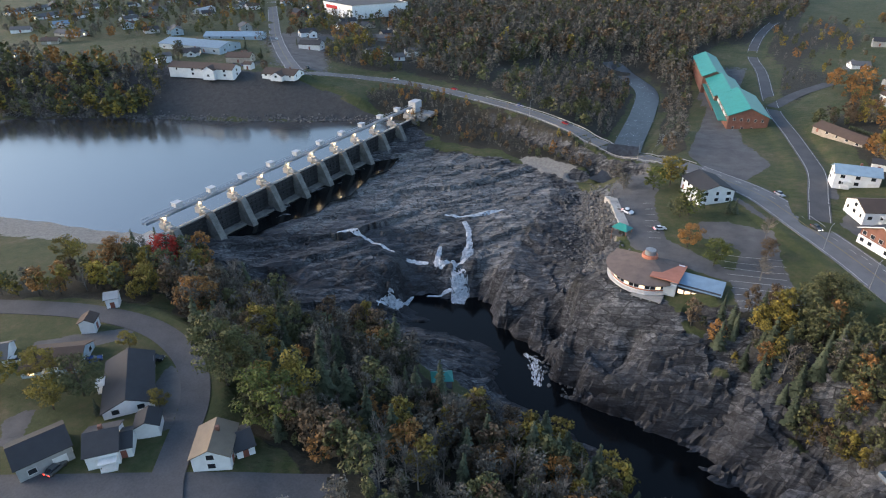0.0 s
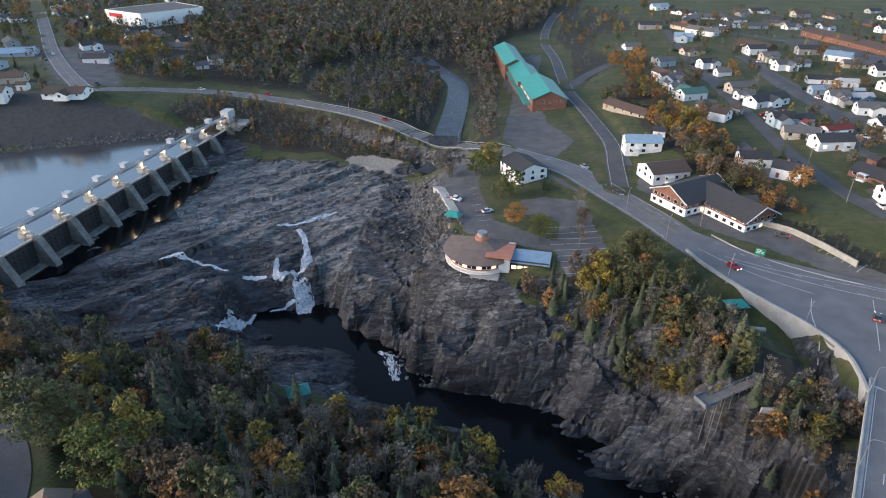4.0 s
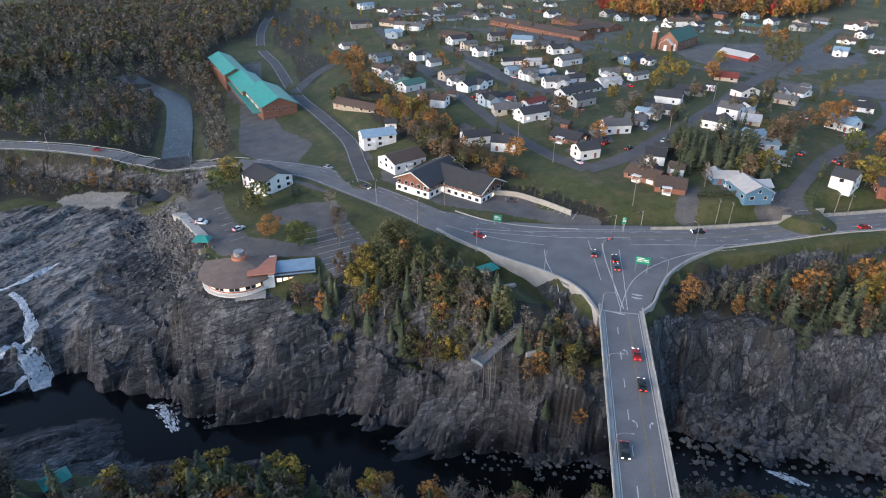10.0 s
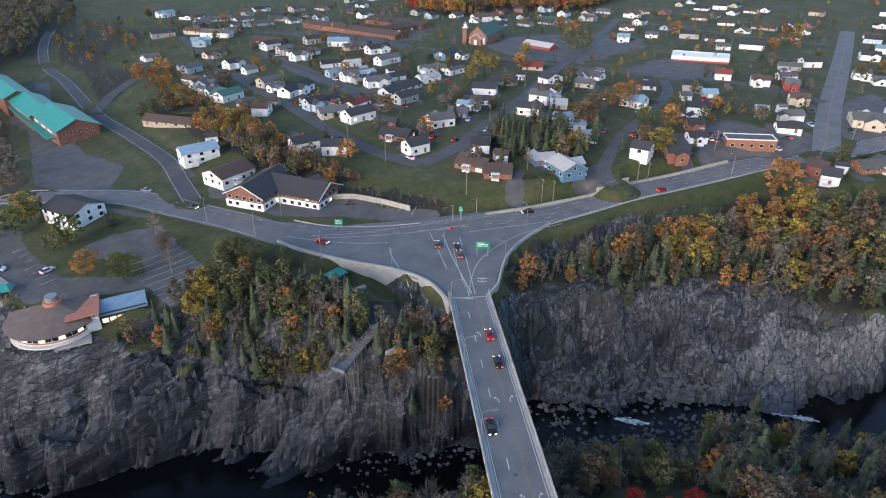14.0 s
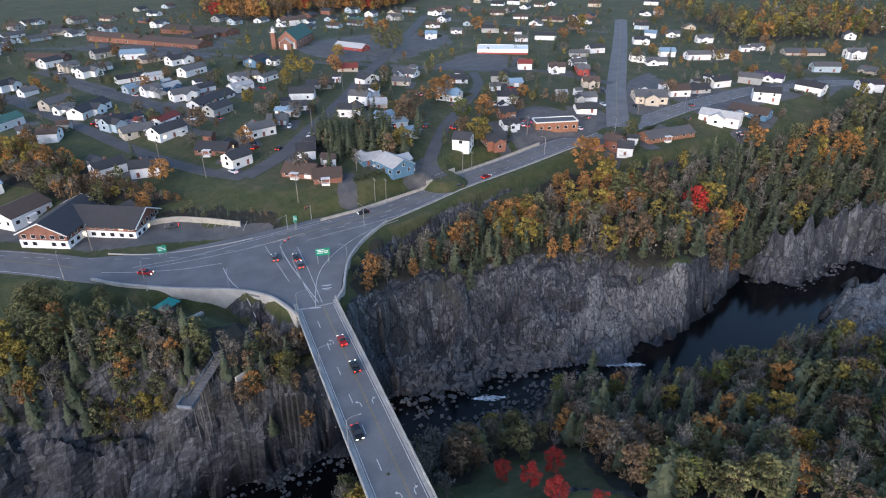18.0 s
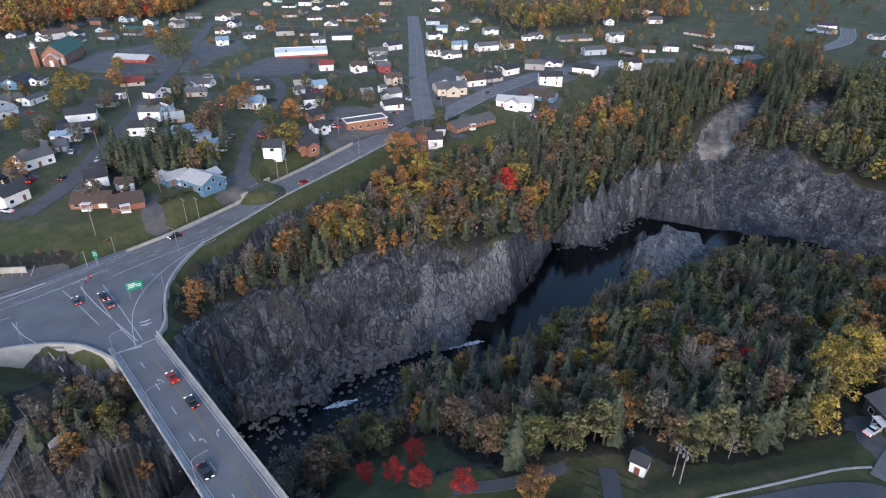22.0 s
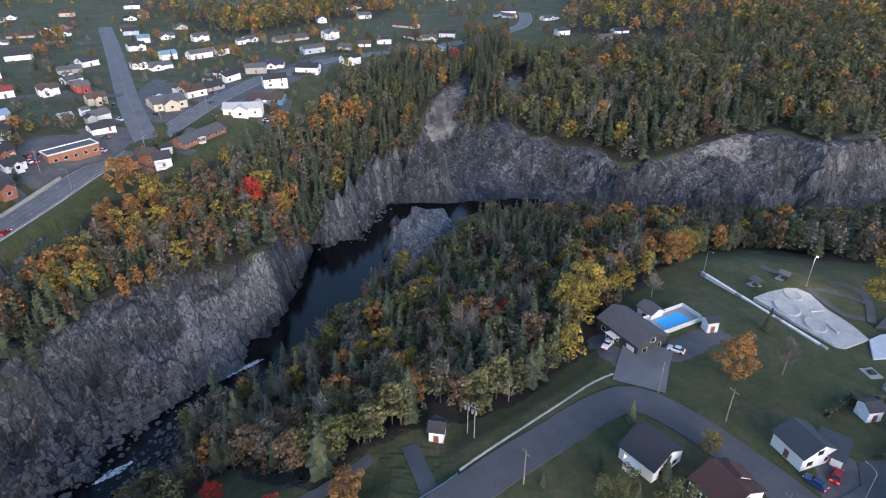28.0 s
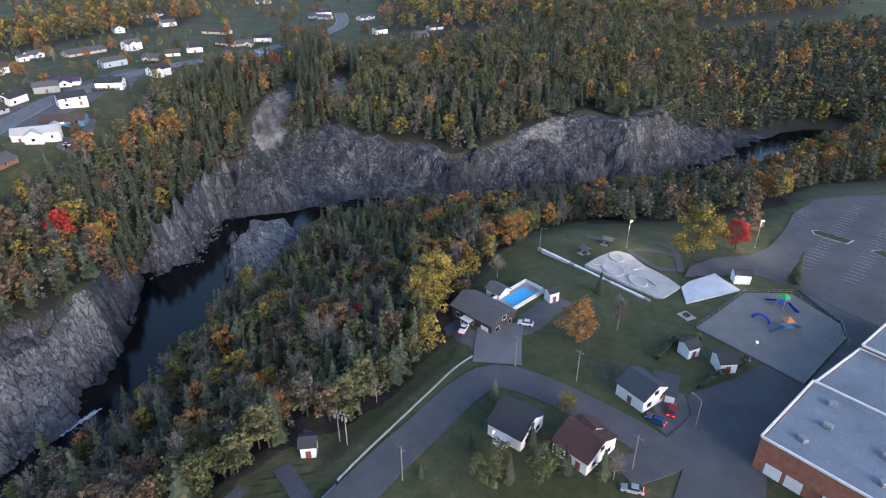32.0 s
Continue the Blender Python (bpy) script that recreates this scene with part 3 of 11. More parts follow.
HOUSES["north blocks"] = [
    (216.6, 398.6, 32, 19.4, 8.0, 1.5, "blue", "dark"),
    (198.1, 354.1, 20, 14.3, 5.0, 1, "white", "grey"),
    (153.3, 269.8, -41, 9.6, 8.0, 1, "pale_blue", "grey"),
    (225.4, 392.0, 18, 10.2, 5.0, 1, "white", "dark"),
    (164.0, 277.5, -52, 12.1, 5.0, 1, "white", "blue"),
    (172.7, 285.1, -24, 13.4, 7.0, 1, "white", "dark"),
    (126.2, 208.1, -57, 13.5, 10.0, 1, "brick", "brown"),
    (138.1, 222.6, -32, 7.8, 9.0, 1.5, "white", "dark"),
    (189.5, 302.5, -41, 13.8, 9.0, 1.5, "white", "dark"),
    (131.0, 197.2, -33, 11.2, 11.0, 1, "brick", "brown"),
    (211.5, 316.3, -38, 16.3, 8.0, 1, "grey", "dark"),
    (187.6, 255.5, -51, 12.1, 8.0, 1.5, "white", "dark"),
]
HOUSES["shop corner"] = [
    (250.9, 341.2, -37, 13.5, 9.0, 1, "beige", "red"),
    (294.8, 393.3, -75, 26.2, 10.0, 1, "red", "pale"),
    (204.8, 269.3, -58, 10.5, 8.0, 2, "white", "grey"),
    (154.2, 197.9, -17, 9.5, 7.0, 1, "blue", "pale"),
    (399.7, 512.4, -61, 30.0, 9.0, 1, "grey", "green"),
    (238.6, 305.2, -86, 9.0, 12.3, 1.5, "white", "dark"),
    (224.2, 286.2, -46, 12.8, 7.0, 1, "white", "dark"),
    (209.1, 258.7, -35, 8.8, 9.0, 1, "beige", "pale"),
    (194.3, 235.5, 4, 8.3, 6.0, 1, "pale_blue", "blue"),
    (156.6, 185.1, 84, 13.0, 10.5, 1.5, "blue", "pale"),
    (193.6, 222.8, -30, 5.9, 6.0, 1, "pale_blue", "blue"),
    (251.5, 288.0, -51, 11.7, 7.0, 1, "beige", "grey"),
]
HOUSES["east street"] = [
    (270.1, 304.3, -70, 16.1, 9.0, 1, "white", "grey"),
    (188.8, 211.0, -18, 8.7, 6.0, 1, "pale_blue", "blue"),
    (376.4, 390.2, -47, 9.5, 8.0, 1.5, "white", "blue"),
    (426.3, 439.3, -48, 13.3, 8.0, 1, "white", "brown"),
    (523.7, 520.2, -48, 15.9, 8.0, 1, "beige", "brown"),
    (248.1, 242.6, -69, 12.8, 9.0, 1.5, "white", "blue"),
    (414.7, 397.1, -47, 10.1, 7.0, 1, "white", "grey"),
    (282.9, 268.4, -46, 11.0, 8.0, 1, "white", "dark"),
    (197.5, 184.2, -61, 7.9, 9.0, 2, "white", "dark"),
    (441.4, 380.3, -46, 15.4, 8.0, 1.5, "grey", "dark"),
    (544.4, 459.4, -47, 16.7, 8.0, 1, "beige", "brown"),
    (284.2, 239.8, -33, 6.1, 6.0, 1, "white", "grey"),
]
HOUSES["riverside street"] = [
    (215.8, 181.5, -25, 9.5, 9.0, 1.5, "brick", "dark"),
    (304.2, 252.8, -46, 10.8, 8.0, 1.5, "grey", "dark"),
    (245.8, 199.0, -26, 7.9, 8.0, 1.5, "orange", "dark"),
    (268.9, 217.3, -46, 11.2, 8.0, 1.5, "white", "dark"),
    (450.4, 361.3, -45, 15.3, 8.0, 1, "white", "dark"),
    (238.9, 190.7, -26, 8.6, 7.0, 1, "white", "dark"),
    (302.0, 238.4, -35, 8.0, 7.0, 1, "grey", "blue"),
    (539.2, 423.1, -47, 14.9, 8.0, 1, "white", "brown"),
    (422.0, 329.1, -42, 10.1, 6.0, 1, "white", "grey"),
    (344.8, 264.6, -47, 9.4, 8.0, 1.5, "white", "red"),
    (446.9, 322.7, -52, 17.9, 9.0, 1.5, "white", "dark"),
]
HOUSES["main street"] = [
    (548.6, 387.5, -71, 21.2, 9.0, 1, "beige", "brown"),
    (352.7, 243.5, -47, 10.8, 8.0, 1.5, "white", "brown"),
    (300.0, 202.3, -44, 6.1, 6.0, 1, "pale_blue", "pale"),
    (380.8, 245.6, -29, 11.3, 7.0, 1, "white", "grey"),
    (407.4, 262.3, -48, 14.2, 7.0, 1, "grey", "grey"),
    (560.1, 356.8, -46, 11.6, 8.0, 1, "white", "grey"),
    (360.7, 227.8, -47, 7.7, 8.0, 1.5, "red", "grey"),
    (308.0, 190.4, -31, 10.3, 8.0, 1, "white", "grey"),
    (289.8, 179.1, -40, 11.1, 8.0, 1, "white", "dark"),
    (335.9, 205.9, -46, 10.1, 8.0, 1.5, "beige", "brown"),
    (429.1, 262.3, -25, 12.5, 9.0, 1.5, "white", "dark"),
]
HOUSES["school street"] = [
    (254.9, 149.4, -52, 7.2, 5.0, 1, "orange", "dark"),
    (263.4, 144.4, -85, 8.7, 8.0, 1.5, "brick", "brown"),
    (592.5, 313.9, -65, 12.9, 8.0, 1, "white", "brown"),
    (424.4, 223.7, -44, 9.5, 7.0, 1.5, "white", "grey"),
    (491.5, 257.6, -45, 12.7, 8.0, 1.5, "white", "dark"),
    (261.8, 137.2, -58, 7.1, 9.0, 1.5, "white", "dark"),
    (527.9, 268.6, -64, 9.9, 8.0, 1.5, "white", "blue"),
    (335.3, 165.5, -49, 17.9, 15.0, 1.5, "beige", "grey"),
    (425.8, 209.4, -45, 15.2, 8.0, 1, "white", "grey"),
    (458.1, 217.7, -45, 11.2, 8.0, 1.5, "white", "blue"),
    (291.9, 131.7, -22, 28.8, 10.0, 1, "orange", "grey"),
    (357.6, 159.6, -36, 12.8, 10.0, 1.5, "white", "brown"),
]
HOUSES["church street"] = [
    (465.1, 196.7, -39, 17.6, 8.0, 1.5, "white", "grey"),
    (539.4, 225.0, -46, 13.0, 8.0, 1.5, "white", "grey"),
    (373.5, 154.0, -29, 12.6, 9.0, 1, "grey", "dark"),
    (482.1, 186.9, -46, 10.7, 8.0, 1.5, "white", "brown"),
    (395.5, 150.9, -22, 13.7, 8.0, 1.5, "white", "dark"),
    (333.3, 121.8, -81, 20.6, 9.0, 1.5, "white", "pale"),
    (523.9, 184.9, -47, 7.1, 5.0, 1, "white", "grey"),
    (539.9, 182.1, -35, 12.4, 7.0, 1, "white", "grey"),
    (419.4, 140.2, -75, 13.7, 8.0, 1.5, "grey", "grey"),
    (358.2, 115.7, -87, 20.4, 12.0, 1, "blue", "brown"),
    (437.1, 134.5, -83, 17.1, 8.0, 1, "white", "purple"),
    (384.1, 117.8, -63, 14.3, 9.0, 2, "white", "dark"),
]
HOUSES["field street"] = [
    (545.6, 148.8, -47, 30.0, 12.0, 1, "beige", "grey"),
    (423.6, 105.4, 84, 15.6, 9.0, 1.5, "white", "dark"),
    (491.1, 117.4, -48, 18.0, 8.0, 1.5, "pale_blue", "grey"),
    (557.1, 116.2, -47, 13.6, 8.0, 2, "white", "grey"),
    (506.1, 93.8, 75, 11.3, 8.0, 1, "beige", "grey"),
    (753.8, 135.7, -49, 33.4, 12.0, 1, "white", "brown"),
    (457.4, 82.3, -48, 14.0, 8.0, 1.5, "white", "dark"),
    (521.7, 81.0, -81, 10.6, 8.0, 1, "white", "brown"),
    (899.9, 115.7, -78, 30.0, 9.0, 1, "white", "pale"),
    (535.1, 66.2, -82, 11.9, 8.0, 1.5, "white", "dark"),
    (623.8, 54.9, 62, 26.2, 9.0, 1, "beige", "brown"),
    (561.4, 42.9, 53, 18.3, 8.0, 1, "beige", "brown"),
]
HOUSES["cross street"] = [
    (502.7, 33.4, 31, 30.0, 9.0, 1.5, "white", "grey"),
    (556.5, 28.5, 88, 13.0, 8.0, 1, "beige", "grey"),
    (508.4, 12.8, 54, 15.7, 8.0, 1, "pale_blue", "blue"),
    (571.0, 13.8, 85, 13.9, 8.0, 1.5, "white", "dark"),
    (837.6, 13.9, -76, 17.9, 8, 1, "white", "grey"),
    (691.1, -45.0, 52, 25.6, 8.0, 1, "pale_blue", "grey"),
    (720.6, -50.4, -84, 15.9, 7.0, 1, "white", "purple"),
]
HOUSES["far riverside"] = [
    (673.1, -89.7, -54, 19.7, 8, 1, "white", "grey"),
    (583.7, -90.2, -63, 12.2, 8, 1.5, "white", "dark"),
    (558.2, -122.1, -69, 14.0, 8, 1, "white", "grey"),
    (522.8, -151.9, -55, 24.0, 8, 1, "grey", "dark"),
    (590.9, -143.9, -70, 14.8, 8, 1, "white", "dark"),
]
HOUSES["dam town"] = [
    (-337.2, 267.7, 18, 44.9, 11, 2, "white", "brown"),
    (-339.7, 300.7, 25, 17.0, 10, 1.5, "beige", "brown"),
    (-289.7, 288.9, 14, 22.8, 13, 1, "white", "brown"),
    (-396.7, 314.4, 9, 55.1, 24, 1.5, "pale_blue", "blue"),
    (-406.8, 358.3, 30, 45.8, 16, 1, "pale_blue", "blue"),
    (-368.8, 401.2, 58, 13.6, 9, 1.5, "white", "dark"),
    (-332.6, 365.4, 19, 17.0, 10, 1.5, "white", "dark"),
    (-339.2, 396.0, 62, 21.1, 9, 1, "grey", "grey"),
    (-371.9, 450.6, 68, 11.8, 8, 1.5, "white", "grey"),
    (-289.1, 389.4, 65, 17.1, 9, 1, "white", "grey"),
    (-267.0, 385.9, 48, 8.7, 8, 1, "white", "grey"),
    (-266.0, 402.5, 46, 9.3, 8, 1.5, "white", "grey"),
    (-314.4, 436.0, 14, 23.1, 9, 1, "grey", "grey"),
    (-385.0, 297.1, 42, 11.3, 9, 1, "white", "dark"),
    (-530.2, 296.4, 13, 26.0, 10, 1, "grey", "grey"),
    (-511.5, 268.6, 40, 11.9, 8, 1, "beige", "brown"),
]
HOUSES["dam suburb"] = [
    (-489.3, 224.6, 39, 8.9, 8, 1, "pale_blue", "grey"),
    (-696.1, 362.3, 99, 22.1, 8, 1, "white", "grey"),
    (-629.0, 333.1, 102, 26.0, 9, 1, "white", "grey"),
    (-606.3, 351.4, 106, 18.2, 8, 1, "white", "grey"),
    (-540.4, 441.2, 105, 26.0, 9, 1, "white", "pale"),
    (-585.3, 286.0, 46, 14.9, 8, 1, "white", "grey"),
    (-586.0, 420.8, 73, 15.4, 8, 1, "grey", "grey"),
    (-539.3, 483.0, 94, 24.6, 8, 1, "white", "grey"),
    (-686.9, 334.9, 106, 21.1, 8, 1, "white", "grey"),
    (-383.5, 272.0, 64, 10.0, 7, 1.5, "white", "grey"),
    (-326.4, 455.1, 65, 10.4, 8, 1, "beige", "dark"),
    (-546.4, 361.3, 91, 16.0, 8, 1, "white", "grey"),
    (-575.6, 314.2, 66, 14.4, 8, 1, "white", "blue"),
    (-659.9, 401.5, 79, 21.7, 8, 1, "white", "grey"),
]
HOUSES["bend street"] = [
    (-151.7, 57.6, 40, 14.0, 11, 1, "pale_blue", "brown"),
    (-126.8, 61.1, -37, 20.2, 11, 1, "white", "dark"),
    (-123.1, 37.2, 71, 10.4, 9, 1.5, "grey", "dark"),
    (-112.8, 45.4, 49, 6.4, 9, 1.5, "white", "dark"),
    (-110.1, 48.3, 47, 2.6, 6, 1, "white", "dark"),
    (-91.8, 57.4, -53, 9.1, 8, 1.5, "white", "tan"),
    (-89.1, 62.2, 61, 3.9, 7, 1, "white", "dark"),
    (-110.2, 54.4, -45, 4.8, 5, 1, "white", "dark"),
    (-164.3, 81.9, 49, 3.3, 4, 1, "white", "pale"),
    (-165.8, 51.2, 49, 2.8, 8, 1, "white", "grey"),
]
HOUSES["south street"] = [
    (143.1, -49.3, -149, 15.7, 11, 1.5, "dark", "grey"),
    (99.6, -76.2, -160, 8.2, 9, 1.5, "white", "slate"),
    (99.9, -82.7, -128, 5.6, 8, 1, "white", "slate"),
    (96.6, -42.1, -142, 8.7, 10, 1.5, "white", "dark"),
    (87.0, -54.6, -151, 8.9, 11, 1.5, "white", "oxblood"),
    (88.8, -56.3, -164, 3.1, 6, 1.5, "white", "oxblood"),
    (111.4, -97.3, -80, 3.8, 4, 1, "white", "dark"),
    (104.1, -102.9, -100, 4.5, 5, 1, "white", "dark"),
    (146.0, -72.4, -78, 2.6, 3, 1, "white", "dark"),
    (104.9, 4.5, -98, 2.9, 4, 1, "white", "dark"),
]
# streets: width and the line of the middle
STREETS = {
    "north_highway": (10, [(-651.3, 636.5), (-557.0, 550.9), (-464.4, 459.6), (-377.2, 373.9), (-296.3, 305.9), (-278.3, 307.6), (-256.8, 327.3), (-221.1, 341.5), (-170.1, 332.8), (-127.0, 319.3), (-90.5, 299.9), (-51.2, 285.5), (-33.3, 277.5)]),
    "main_road": (14, [(-33.3, 277.5), (-7.1, 262.4), (11.9, 239.7), (28.4, 218.4), (40.7, 199.6), (51.9, 184.3)]),
    "east_road": (13, [(53, 188.6), (68.1, 183.4), (86.8, 178), (117.6, 171.8), (137.6, 167.7), (165.1, 168.1), (193.9, 167.4), (221.1, 166), (251.9, 163.5), (256.9, 157.2), (287.2, 152), (326.8, 145.8), (399.8, 131.5), (414.5, 122.3), (460.1, 100.1), (496.3, 62.3), (536.5, 15.7), (578.8, -26.2), (649.5, -62), (776.5, -68.1), (892, -61.9)]),
    "cross_street": (12, [(285.6, 155.1), (341.7, 190.6), (510.3, 287.5), (758.1, 432.6), (893.9, 510.8)]),
    "plaza_road": (8, [(17.1, 244.8), (15.4, 266.8), (12.8, 298.9), (1.5, 346.9), (-13.7, 404.5), (-28.7, 495.2), (-44.3, 576.9), (-42.1, 699.4), (-20.6, 845.5)]),
    "plaza_spur": (7, [(-13.7, 404.5), (-3.2, 436), (13.2, 470.9)]),
    "terrace_street": (7, [(60.5, 595), (68.4, 471), (78.9, 359.3), (87.1, 287.4), (97.1, 244.5), (107.3, 221.4)]),
    "hill_street": (8, [(107.3, 221.4), (138.6, 235.5), (200, 280.3), (259, 328.6), (346.7, 394.9), (541.6, 560.5), (699.3, 697.1)]),
    "upper_street": (7, [(107.4, 588.6), (141.8, 556.3), (175.2, 508.4), (208.8, 455.6), (233.5, 399.3), (247.3, 378.7), (275.9, 338.7), (319, 281.3), (346.1, 254.1), (352.9, 200)]),
    "lane": (6, [(172.0, 171.7), (174.5, 182.1), (192.0, 196.0), (210.9, 209.2), (241.5, 226.3), (286.3, 254.9), (309.8, 280.8)]),
    "south_street": (9, [(70, 17.2), (83.3, 1.9), (94.4, -11.3), (102.8, -22.2), (112.1, -34.3), (115.8, -44), (108.6, -53.5), (98.5, -61.4), (88.8, -68.1), (78.9, -73.2)]),
    "pool_house_lane": (13, [(120.6, -45.9), (131.8, -50.3), (138.8, -53.6)]),
    "park_path": (2.4, [(188.2, -105.7), (181.7, -111.8), (178.4, -119.4), (174.8, -127.9), (168.8, -129.9), (160.8, -127.1), (152.0, -122.4)]),
    "park_path_loop": (2.4, [(177.5, -118.5), (170.8, -114.4), (163.0, -115.0), (156.0, -117.0), (154.0, -121.5)]),
    "park_path_link": (2.0, [(171.5, -116.0), (168.2, -122.5), (163.5, -127.5)]),
    "river_path": (3, [(82.8, 39.7), (89.6, 29), (99.6, 18.3), (105.7, 8.8), (111.4, 4)]),
    "river_path_spur": (4, [(86.9, 5.2), (91.8, 7), (101.7, 10.8)]),
    "bend_street": (7, [(-200.3, 60.6), (-183.6, 68.5), (-168.6, 75.1), (-150.9, 79.5), (-135.9, 79.4), (-120.5, 74.4), (-109.4, 66.1), (-101.7, 55.8), (-95.2, 47), (-89.7, 42.1)]),
    "front_street": (8, [(-126.4, 25.2), (-112.5, 33.7), (-92.9, 46), (-75.5, 57.2), (-64.2, 65.1)]),
    "school_lane": (8, [(79.1, -59.8), (81.5, -74.9), (91.1, -95.2), (93.1, -113.2)]),
    "far_street": (6, [(472.2, 497.4), (481.7, 440.2), (501.5, 368.4), (523.1, 308.1)]),
    "back_street": (5, [(102.8, 493.2), (116.1, 415.6), (122.7, 361.1), (128.2, 316.3)]),
}
